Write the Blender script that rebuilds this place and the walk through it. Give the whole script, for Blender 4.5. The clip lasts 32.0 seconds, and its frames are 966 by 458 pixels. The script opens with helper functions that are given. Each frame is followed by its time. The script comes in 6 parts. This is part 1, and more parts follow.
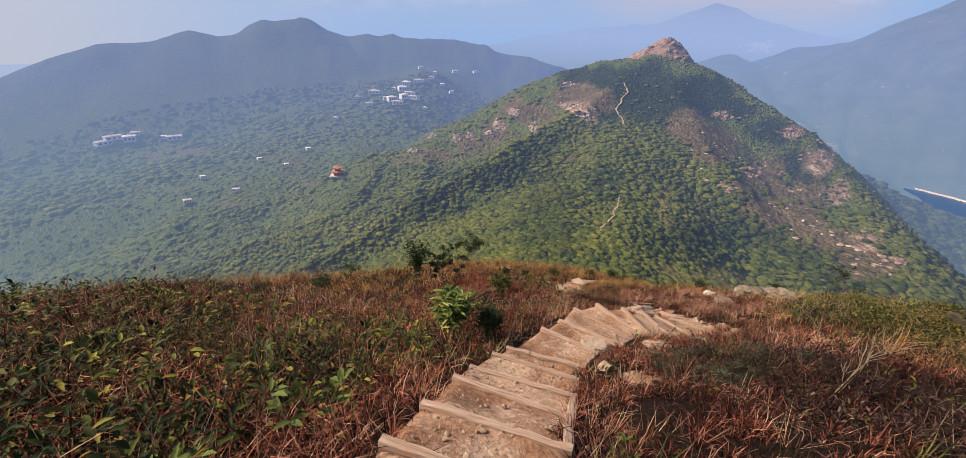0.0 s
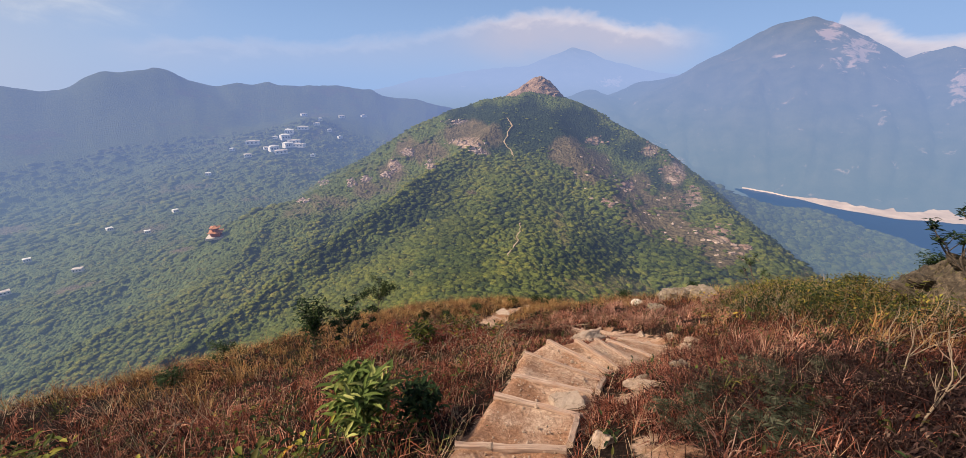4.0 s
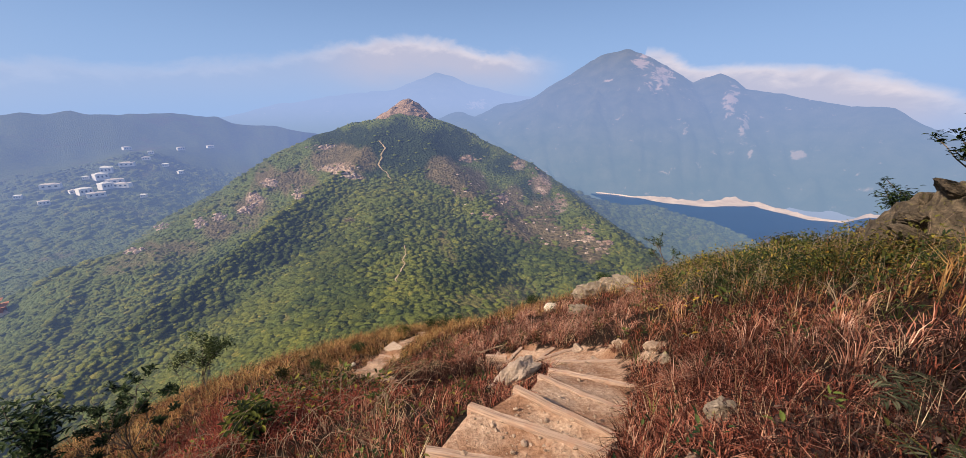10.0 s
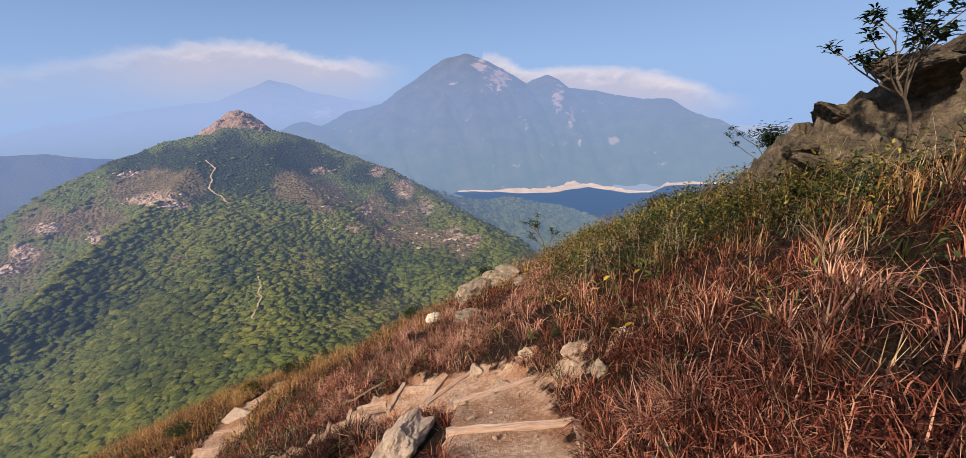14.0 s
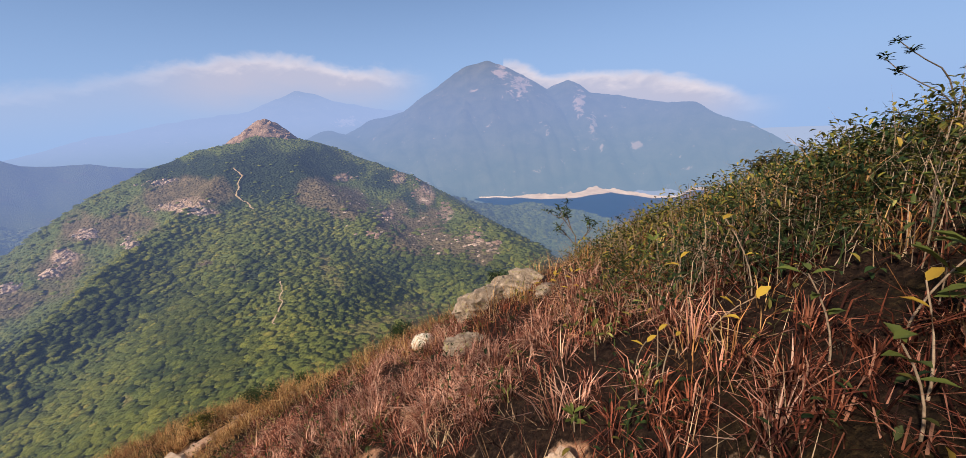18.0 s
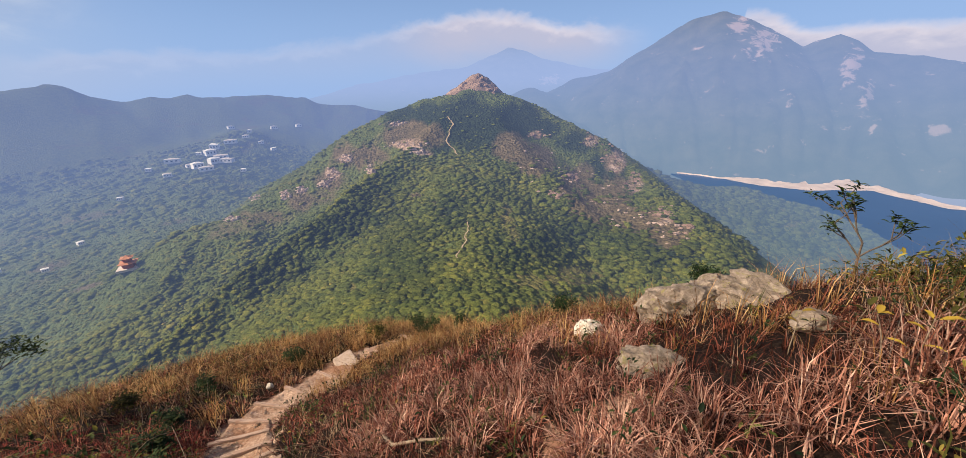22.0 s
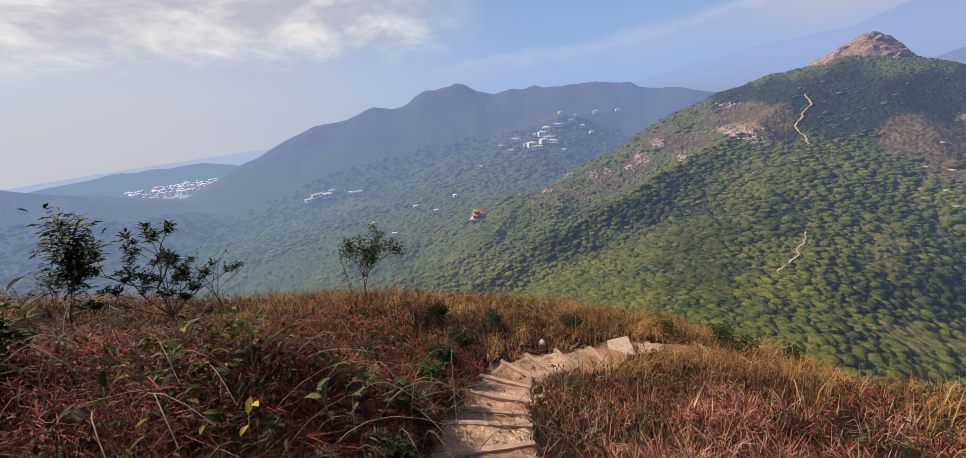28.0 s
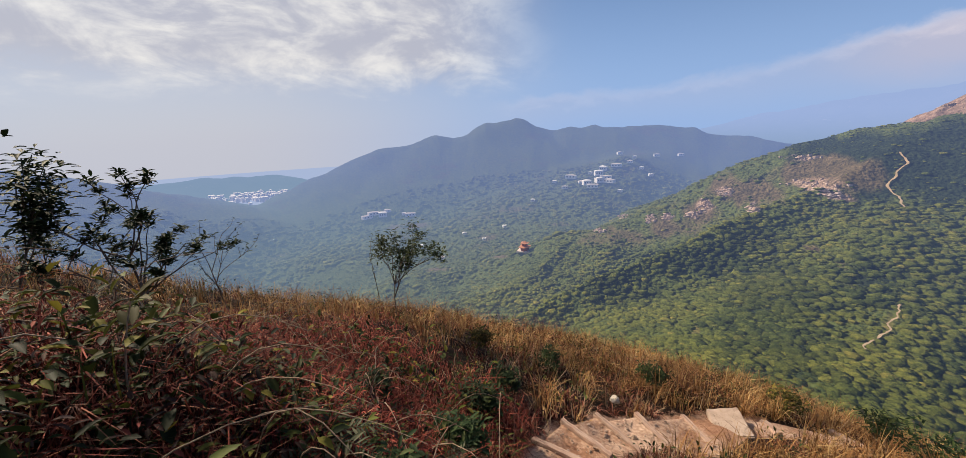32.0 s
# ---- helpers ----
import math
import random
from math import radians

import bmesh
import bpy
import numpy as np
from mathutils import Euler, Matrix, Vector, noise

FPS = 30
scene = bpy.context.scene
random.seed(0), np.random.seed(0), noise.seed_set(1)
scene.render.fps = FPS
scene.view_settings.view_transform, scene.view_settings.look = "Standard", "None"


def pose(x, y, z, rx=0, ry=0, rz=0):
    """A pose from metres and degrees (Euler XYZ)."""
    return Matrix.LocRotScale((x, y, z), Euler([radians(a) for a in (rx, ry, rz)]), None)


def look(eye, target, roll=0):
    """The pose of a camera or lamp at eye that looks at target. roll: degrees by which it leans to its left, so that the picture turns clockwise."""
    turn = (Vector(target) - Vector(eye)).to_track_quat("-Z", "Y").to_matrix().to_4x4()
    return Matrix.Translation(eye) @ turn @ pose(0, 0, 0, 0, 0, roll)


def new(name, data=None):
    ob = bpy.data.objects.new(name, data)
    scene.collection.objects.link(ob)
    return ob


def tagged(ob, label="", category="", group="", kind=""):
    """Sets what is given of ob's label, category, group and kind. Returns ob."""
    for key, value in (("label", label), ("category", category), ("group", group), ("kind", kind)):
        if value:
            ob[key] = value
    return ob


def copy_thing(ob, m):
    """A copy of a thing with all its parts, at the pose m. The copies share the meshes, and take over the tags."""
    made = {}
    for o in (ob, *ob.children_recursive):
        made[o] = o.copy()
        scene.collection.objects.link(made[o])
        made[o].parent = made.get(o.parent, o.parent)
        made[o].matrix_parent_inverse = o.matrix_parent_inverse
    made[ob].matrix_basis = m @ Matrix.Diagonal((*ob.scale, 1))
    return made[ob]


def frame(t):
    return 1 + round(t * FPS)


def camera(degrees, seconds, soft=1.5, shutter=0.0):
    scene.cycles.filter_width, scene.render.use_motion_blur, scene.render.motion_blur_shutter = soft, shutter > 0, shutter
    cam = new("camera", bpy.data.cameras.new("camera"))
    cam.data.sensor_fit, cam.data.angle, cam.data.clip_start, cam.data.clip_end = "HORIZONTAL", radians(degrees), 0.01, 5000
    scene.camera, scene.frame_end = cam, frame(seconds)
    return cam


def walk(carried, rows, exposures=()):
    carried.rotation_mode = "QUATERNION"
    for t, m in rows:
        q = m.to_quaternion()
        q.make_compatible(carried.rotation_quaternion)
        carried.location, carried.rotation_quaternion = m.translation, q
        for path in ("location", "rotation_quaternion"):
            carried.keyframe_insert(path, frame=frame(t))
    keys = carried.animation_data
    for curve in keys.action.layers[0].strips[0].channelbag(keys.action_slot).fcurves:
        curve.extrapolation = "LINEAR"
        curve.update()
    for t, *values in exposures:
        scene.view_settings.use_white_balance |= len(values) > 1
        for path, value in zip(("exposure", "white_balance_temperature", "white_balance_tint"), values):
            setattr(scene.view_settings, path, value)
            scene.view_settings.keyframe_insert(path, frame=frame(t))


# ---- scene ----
cam = camera(102.1, 32.0, 0.5)

# seconds, eye, target, roll
PATH = [
    (0, (0.005, 0.042, 1.462), (-0.669, 1.708, 0.584), 2.59),
    (0.5, (-0.166, 0.174, 1.455), (-0.779, 1.917, 0.690), 2.33),
    (1, (-0.208, 0.292, 1.402), (-0.744, 2.041, 0.593), 2.27),
    (1.5, (-0.246, 0.504, 1.240), (-0.819, 2.277, 0.513), 1.08),
    (2, (-0.291, 0.601, 1.162), (-0.836, 2.337, 0.331), 0.07),
    (2.5, (-0.449, 0.678, 1.122), (-0.988, 2.426, 0.312), 0.71),
    (3, (-0.520, 0.830, 1.035), (-1.084, 2.606, 0.309), -1.79),
    (3.5, (-0.518, 1.091, 0.878), (-0.861, 2.927, 0.164), 1.13),
    (5.5, (-0.693, 1.951, 0.376), (-0.811, 3.835, -0.286), -1.44),
    (6, (-0.673, 2.207, 0.233), (-0.767, 4.038, -0.567), -2.69),
    (6.5, (-0.698, 2.451, 0.098), (-0.537, 4.302, -0.642), -2.99),
    (7, (-0.753, 2.611, 0.008), (-0.570, 4.453, -0.748), -1.61),
    (7.5, (-0.727, 2.807, -0.062), (-0.639, 4.696, -0.711), -3.50),
    (8, (-0.618, 3.011, -0.162), (-0.556, 4.895, -0.828), -1.61),
    (8.5, (-0.566, 3.150, -0.241), (-0.353, 5.009, -0.947), -2.27),
    (9, (-0.629, 3.394, -0.388), (-0.320, 5.256, -1.050), -2.68),
    (9.5, (-0.614, 3.583, -0.463), (-0.211, 5.423, -1.135), -1.34),
    (10, (-0.534, 3.788, -0.596), (-0.193, 5.667, -1.188), -0.56),
    (10.5, (-0.447, 3.897, -0.670), (0.047, 5.706, -1.365), -1.20),
    (11, (-0.410, 4.101, -0.822), (0.311, 5.862, -1.437), -1.42),
    (11.5, (-0.446, 4.214, -0.844), (0.378, 5.911, -1.508), -1.17),
    (12, (-0.417, 4.332, -0.873), (0.332, 6.046, -1.582), -1.45),
    (12.5, (-0.272, 4.492, -0.890), (0.482, 6.204, -1.597), -0.64),
    (13, (-0.210, 4.646, -0.911), (0.536, 6.374, -1.586), -1.61),
    (13.5, (-0.117, 4.943, -1.050), (0.810, 6.610, -1.652), -2.67),
    (15.5, (0.560, 6.190, -1.658), (1.552, 7.821, -2.253), -4.55),
    (16, (0.670, 6.405, -1.720), (1.716, 7.980, -2.371), -5.99),
    (16.5, (0.926, 6.605, -1.862), (1.963, 8.242, -2.356), -3.84),
    (17, (1.132, 6.802, -2.008), (2.114, 8.447, -2.582), -2.32),
    (17.5, (1.266, 7.104, -2.166), (2.242, 8.754, -2.736), -2.60),
    (18, (1.393, 7.247, -2.301), (2.265, 8.958, -2.859), -4.43),
    (18.5, (1.571, 7.350, -2.424), (2.349, 9.059, -3.111), 0.60),
    (19, (1.587, 7.529, -2.402), (2.276, 9.299, -3.027), -0.74),
    (19.5, (1.580, 7.669, -2.424), (2.295, 9.430, -3.046), 0.23),
    (20, (1.638, 7.809, -2.484), (2.191, 9.654, -3.023), 0.61),
    (20.5, (1.750, 7.960, -2.653), (2.226, 9.821, -3.207), 3.49),
    (21, (1.740, 8.148, -2.710), (2.120, 10.032, -3.263), -0.54),
    (21.5, (1.649, 8.361, -2.744), (1.835, 10.229, -3.434), -1.56),
    (22, (1.630, 8.421, -2.719), (1.622, 10.299, -3.406), -2.08),
    (22.5, (1.728, 8.435, -2.722), (1.799, 10.331, -3.355), -2.15),
    (23, (1.756, 8.454, -2.747), (1.749, 10.357, -3.363), -3.06),
    (23.5, (1.748, 8.571, -2.819), (1.758, 10.496, -3.362), -3.63),
    (24, (1.690, 8.821, -2.984), (1.707, 10.766, -3.451), -10.85),
    (24.5, (1.692, 9.070, -3.039), (1.452, 10.975, -3.598), -1.07),
    (25, (1.675, 9.115, -3.056), (0.918, 10.835, -3.739), -2.21),
    (25.5, (1.596, 9.047, -3.040), (0.485, 10.535, -3.782), -4.15),
    (27.5, (1.190, 9.230, -3.244), (-0.068, 10.621, -3.939), -1.67),
    (28, (1.141, 9.384, -3.436), (-0.181, 10.735, -4.089), -6.27),
    (28.5, (0.998, 9.552, -3.505), (-0.411, 10.854, -4.070), -3.75),
    (29, (0.826, 9.663, -3.662), (-0.542, 10.963, -4.325), -6.68),
    (29.5, (0.743, 9.753, -3.728), (-0.579, 11.110, -4.370), -3.95),
    (30, (0.675, 9.893, -3.753), (-0.716, 11.184, -4.382), -1.96),
    (30.5, (0.530, 9.944, -3.866), (-0.969, 11.113, -4.487), -2.19),
    (31, (0.211, 10.028, -4.072), (-1.309, 11.181, -4.670), -0.41),
    (31.5, (0.081, 10.090, -4.179), (-1.418, 11.266, -4.787), -1.32),
    (32, (-0.041, 10.169, -4.298), (-1.554, 11.385, -4.781), -2.33),
]
EXPOSURES = [(0, 0.33), (16, 0.37), (25, 0.37), (28.5, 0.29), (32, 0.29)]
walk(cam, [(t, look(eye, target, roll)) for t, eye, target, roll in PATH], EXPOSURES)

# ---------------------------------------------------------------- sky, sun
SUN_AZ, SUN_EL = -104.0, 38.0          # degrees from +y towards +x, and up


def nodes_of(tree):
    tree.nodes.clear()
    return tree.nodes, tree.links


def mathn(nt, op, a, b=None, c=None, clamp=False):
    n = nt.nodes.new("ShaderNodeMath")
    n.operation, n.use_clamp = op, clamp
    for i, v in enumerate((a, b, c)):
        if v is None:
            continue
        if isinstance(v, (int, float)):
            n.inputs[i].default_value = v
        else:
            nt.links.new(v, n.inputs[i])
    return n.outputs[0]


def ramp(nt, fac, stops, interpolation="LINEAR"):
    n = nt.nodes.new("ShaderNodeValToRGB")
    n.color_ramp.interpolation = interpolation
    els = n.color_ramp.elements
    while len(els) < len(stops):
        els.new(0.5)
    for e, (p, col) in zip(els, stops):
        e.position = p
        e.color = (*col, 1) if len(col) == 3 else col
    nt.links.new(fac, n.inputs[0])
    return n.outputs[0]


def mix(nt, fac, a, b, blend="MIX"):
    n = nt.nodes.new("ShaderNodeMix")
    n.data_type, n.blend_type = "RGBA", blend
    for sock, v in ((n.inputs[0], fac), (n.inputs[6], a), (n.inputs[7], b)):
        if isinstance(v, (int, float)):
            sock.default_value = v
        elif isinstance(v, tuple):
            sock.default_value = (*v, 1)
        else:
            nt.links.new(v, sock)
    return n.outputs[2]


def noise_tex(nt, vec, scale, detail=4, rough=0.55, dist=0.0):
    n = nt.nodes.new("ShaderNodeTexNoise")
    n.inputs["Scale"].default_value, n.inputs["Detail"].default_value = scale, detail
    n.inputs["Roughness"].default_value, n.inputs["Distortion"].default_value = rough, dist
    if vec is not None:
        nt.links.new(vec, n.inputs["Vector"])
    return n.outputs["Fac"]


def voronoi(nt, vec, scale, feature="F1", out="Distance"):
    n = nt.nodes.new("ShaderNodeTexVoronoi")
    n.feature = feature
    n.inputs["Scale"].default_value = scale
    nt.links.new(vec, n.inputs["Vector"])
    return n.outputs[out]


def maprange(nt, v, a, b, c=0.0, d=1.0, smooth=True):
    n = nt.nodes.new("ShaderNodeMapRange")
    n.interpolation_type = "SMOOTHSTEP" if smooth else "LINEAR"
    for i, k in enumerate((a, b, c, d)):
        n.inputs[1 + i].default_value = k
    nt.links.new(v, n.inputs[0])
    return n.outputs[0]


AIR = (0.265, 0.37, 0.73)             # haze colour that distant materials emit
GROUND_AIR = (0.285, 0.415, 0.60)      # and emit for the thicker, greener haze low in the valleys

world = bpy.data.worlds.new("sky")
scene.world = world
world.use_nodes = True
nt = world.node_tree
N, L = nodes_of(nt)
sky = N.new("ShaderNodeTexSky")
sky.sky_type, sky.sun_disc = "NISHITA", False
sky.sun_elevation, sky.sun_rotation = radians(SUN_EL), radians(SUN_AZ)
sky.altitude, sky.air_density, sky.dust_density, sky.ozone_density = 400, 1.0, 2.0, 1.5
tc = N.new("ShaderNodeTexCoord")
sep = N.new("ShaderNodeSeparateXYZ")
L.new(tc.outputs["Generated"], sep.inputs[0])
az = mathn(nt, "MULTIPLY", mathn(nt, "ARCTAN2", sep.outputs[0], sep.outputs[1]), 180 / math.pi)
el = mathn(nt, "MULTIPLY", mathn(nt, "ARCSINE", sep.outputs[2]), 180 / math.pi)
cv = N.new("ShaderNodeCombineXYZ")
L.new(mathn(nt, "MULTIPLY", az, 0.05), cv.inputs[0])
L.new(mathn(nt, "MULTIPLY", el, 0.10), cv.inputs[1])
cn = noise_tex(nt, cv.outputs[0], 1.9, 8, 0.6, 0.5)
cn2 = noise_tex(nt, cv.outputs[0], 5.0, 7, 0.6, 0.4)
billow = mathn(nt, "ADD", mathn(nt, "MULTIPLY", cn, 0.7), mathn(nt, "MULTIPLY", cn2, 0.3))


def crest_line(rows, step=20.0):
    """Height of a cloud's upper edge by bearing."""
    f = maprange(nt, az, -130.0, 90.0, 0.0, 1.0, False)
    return mathn(nt, "MULTIPLY", ramp(nt, f, [((a + 130) / 220, (e / step,) * 3) for a, e in rows]), step)


def heap(rows, low, sharp, ragged, west, east):
    """A cloud with a billowing top under that line, thinning out downwards."""
    top = mathn(nt, "ADD", crest_line(rows), mathn(nt, "MULTIPLY", mathn(nt, "SUBTRACT", billow, 0.5), ragged))
    under = mathn(nt, "SUBTRACT", top, el)
    body = mathn(nt, "MULTIPLY", maprange(nt, under, 0.0, sharp), maprange(nt, el, low - 4.5, low + 4.0))
    body = mathn(nt, "MULTIPLY", body, mathn(nt, "MULTIPLY", maprange(nt, az, west, west + 9), maprange(nt, az, east - 11, east, 1, 0)))
    return mathn(nt, "MULTIPLY", body, maprange(nt, under, 2.5, 8.0, 1.0, 0.45)), under


b1, u1 = heap([(-60, 3), (-42, 5.0), (-24, 5.9), (-17, 6.3), (-11, 8.4), (-6, 9.0), (3.5, 9.6), (8, 8.8), (15, 7.8), (20, 7.0), (26, 6.0)], 2.0, 1.9, 6.5, -52, 23)
b2, u2 = heap([(29.5, 0), (31.6, 7.9), (33.5, 6.9), (37, 4.9), (43, 5.0), (49, 4.3), (54, 3.2), (57.5, 1.8), (62, 0)], -3.0, 1.5, 4.6, 26, 66)
left_cloud = mathn(nt, "MULTIPLY", maprange(nt, az, -60, -38, 1, 0), maprange(nt, mathn(nt, "ADD", el, mathn(nt, "MULTIPLY", billow, 9)), 9.0, 14.5))
high = maprange(nt, mathn(nt, "MULTIPLY", billow, maprange(nt, el, 16, 40)), 0.40, 0.62, 0, 0.5)
sky_col = mix(nt, 1.0, sky.outputs[0], (0.042, 0.063, 0.088), "MULTIPLY")
low_air = mathn(nt, "MULTIPLY", maprange(nt, el, -1.0, 24.0, 0.92, 0.30), maprange(nt, el, 22.0, 50.0, 1.0, 0.10))
warm_side = mathn(nt, "MULTIPLY", maprange(nt, az, -140, -95), maprange(nt, az, -85, -30, 1, 0))
haze_col = mix(nt, warm_side, (0.40, 0.59, 0.97), (0.68, 0.69, 0.79))
sky_col = mix(nt, low_air, sky_col, haze_col)
grey = mix(nt, maprange(nt, mathn(nt, "ADD", mathn(nt, "MULTIPLY", cn, 0.75), mathn(nt, "MULTIPLY", cn2, 0.25)), 0.40, 0.64), (0.60, 0.60, 0.68), (1.08, 1.04, 0.98))
sky_col = mix(nt, mathn(nt, "MULTIPLY", left_cloud, 0.85), sky_col, grey)
sky_col = mix(nt, high, sky_col, (0.70, 0.70, 0.78))
for body, under in ((b1, u1), (b2, u2)):
    lit = mix(nt, maprange(nt, mathn(nt, "ADD", under, mathn(nt, "MULTIPLY", cn2, 3.0)), 1.6, 4.4), (0.98, 0.88, 0.92), (0.60, 0.60, 0.76))
    sky_col = mix(nt, mathn(nt, "MULTIPLY", body, maprange(nt, az, -15.0, -2.0, 0.30, 0.92)), sky_col, lit)
bg = N.new("ShaderNodeBackground")
L.new(sky_col, bg.inputs[0])
bg.inputs[1].default_value = 0.69
out = N.new("ShaderNodeOutputWorld")
L.new(bg.outputs[0], out.inputs[0])

sun = new("sun", bpy.data.lights.new("sun", "SUN"))
sun.data.energy, sun.data.angle, sun.data.color = 5.5, radians(3.0), (1.0, 0.83, 0.63)
sv = Vector((math.sin(radians(SUN_AZ)) * math.cos(radians(SUN_EL)), math.cos(radians(SUN_AZ)) * math.cos(radians(SUN_EL)), math.sin(radians(SUN_EL))))
sun.matrix_world = look(sv * 60, (0, 0, 0))

# ---------------------------------------------------------------- materials


def material(name, rough=0.85, spec=0.3):
    m = bpy.data.materials.new(name)
    m.use_nodes = True
    t = m.node_tree
    t.nodes.clear()
    b = t.nodes.new("ShaderNodeBsdfPrincipled")
    b.inputs["Roughness"].default_value = rough
    b.inputs["Specular IOR Level"].default_value = spec
    o = t.nodes.new("ShaderNodeOutputMaterial")
    t.links.new(b.outputs[0], o.inputs[0])
    return m, t, b, o


def position(t):
    return t.nodes.new("ShaderNodeNewGeometry").outputs["Position"]


def island(t):
    return t.nodes.new("ShaderNodeNewGeometry").outputs["Random Per Island"]


def bump(t, b, height, strength=0.5, distance=0.02):
    n = t.nodes.new("ShaderNodeBump")
    n.inputs["Strength"].default_value, n.inputs["Distance"].default_value = strength, distance
    t.links.new(height, n.inputs["Height"])
    t.links.new(n.outputs[0], b.inputs["Normal"])


def haze_glow(t, b, o, reach=740.0, most=0.93, colour=None, low=1.15, high=0.60, bottom=-240.0, top=60.0, power=1.4, ground=None):
    """Hazy distance, painted: emission mixed into the backdrop beyond the near ground, more with distance and low down.
    """
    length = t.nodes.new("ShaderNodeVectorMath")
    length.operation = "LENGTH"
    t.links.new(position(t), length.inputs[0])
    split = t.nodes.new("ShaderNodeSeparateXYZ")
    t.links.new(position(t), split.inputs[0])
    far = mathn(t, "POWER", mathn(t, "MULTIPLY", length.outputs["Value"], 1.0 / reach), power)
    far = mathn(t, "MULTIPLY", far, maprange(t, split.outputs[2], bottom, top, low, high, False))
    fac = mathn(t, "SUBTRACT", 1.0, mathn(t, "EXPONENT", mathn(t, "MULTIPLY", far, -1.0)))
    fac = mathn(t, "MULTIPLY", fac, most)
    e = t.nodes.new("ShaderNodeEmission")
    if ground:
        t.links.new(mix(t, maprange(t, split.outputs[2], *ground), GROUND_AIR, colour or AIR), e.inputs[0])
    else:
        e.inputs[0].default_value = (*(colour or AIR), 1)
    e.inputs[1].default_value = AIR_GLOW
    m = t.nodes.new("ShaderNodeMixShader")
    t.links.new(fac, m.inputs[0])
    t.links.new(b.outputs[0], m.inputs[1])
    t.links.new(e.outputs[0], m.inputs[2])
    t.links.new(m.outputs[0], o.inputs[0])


# strength of the painted haze emission
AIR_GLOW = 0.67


def leafy(name, stops, rough=0.6, trans=0.14):
    """Leaves, blades and crowns: each piece takes its own tint, with light coming through."""
    m, t, b, o = material(name, rough + 0.15, 0.10)
    col = ramp(t, island(t), stops)
    col = mix(t, maprange(t, noise_tex(t, position(t), 0.9, 3), 0.35, 0.65), mix(t, 1.0, col, (0.50, 0.48, 0.50), "MULTIPLY"), col)
    t.links.new(col, b.inputs["Base Color"])
    tr = t.nodes.new("ShaderNodeBsdfTranslucent")
    t.links.new(col, tr.inputs[0])
    mx = t.nodes.new("ShaderNodeMixShader")
    mx.inputs[0].default_value = trans
    t.links.new(b.outputs[0], mx.inputs[1])
    t.links.new(tr.outputs[0], mx.inputs[2])
    t.links.new(mx.outputs[0], o.inputs[0])
    return m


M_RED_GRASS = leafy("red_brown_grass", [(0, (0.010, 0.004, 0.004)), (0.38, (0.075, 0.021, 0.015)), (0.75, (0.34, 0.104, 0.066)), (1, (0.64, 0.35, 0.25))])
M_RUST_GRASS = leafy("rust_grass", [(0, (0.018, 0.006, 0.005)), (0.4, (0.11, 0.032, 0.018)), (0.8, (0.34, 0.115, 0.064)), (1, (0.62, 0.35, 0.24))])
# dead grass, darkened further to paint shade under the tussocks
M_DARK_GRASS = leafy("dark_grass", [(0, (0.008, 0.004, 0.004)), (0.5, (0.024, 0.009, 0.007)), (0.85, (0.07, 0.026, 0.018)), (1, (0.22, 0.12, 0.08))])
M_PINK_GRASS = leafy("pinkish_grass", [(0, (0.05, 0.018, 0.012)), (0.3, (0.26, 0.10, 0.066)), (0.7, (0.56, 0.29, 0.21)), (1, (0.74, 0.50, 0.38))])
M_STRAW = leafy("straw_grass", [(0, (0.28, 0.18, 0.10)), (0.5, (0.46, 0.32, 0.19)), (1, (0.68, 0.54, 0.37))])
M_GOLD = leafy("golden_grass", [(0, (0.09, 0.04, 0.016)), (0.5, (0.40, 0.20, 0.075)), (1, (0.58, 0.40, 0.18))])
M_GREEN_GRASS = leafy("green_grass", [(0, (0.02, 0.028, 0.009)), (0.6, (0.085, 0.095, 0.026)), (1, (0.22, 0.20, 0.06))])
M_LEAF_DARK = leafy("dark_leaf", [(0, (0.012, 0.026, 0.011)), (0.6, (0.03, 0.055, 0.019)), (1, (0.08, 0.10, 0.032))], 0.5)
M_LEAF_OLIVE = leafy("olive_leaf", [(0, (0.03, 0.034, 0.011)), (0.45, (0.070, 0.074, 0.020)), (0.85, (0.15, 0.135, 0.032)), (1, (0.34, 0.24, 0.05))], 0.5)
M_LEAF_BROW = leafy("yellow_green_leaf", [(0, (0.035, 0.042, 0.011)), (0.45, (0.125, 0.130, 0.028)), (0.85, (0.26, 0.235, 0.048)), (1, (0.46, 0.34, 0.065))])
M_LEAF_MIXED = leafy("mixed_leaf", [(0, (0.010, 0.018, 0.007)), (0.45, (0.036, 0.054, 0.014)), (0.8, (0.13, 0.15, 0.028)), (1, (0.36, 0.31, 0.05))], 0.5, 0.18)
M_LEAF_DUSK = leafy("withered_leaf", [(0, (0.014, 0.008, 0.008)), (0.5, (0.040, 0.021, 0.019)), (0.85, (0.10, 0.058, 0.048)), (1, (0.24, 0.16, 0.12))], 0.6, 0.10)
M_LEAF_TREE = leafy("tree_leaf", [(0, (0.010, 0.022, 0.010)), (0.6, (0.025, 0.045, 0.016)), (1, (0.06, 0.085, 0.028))], 0.5, 0.08)
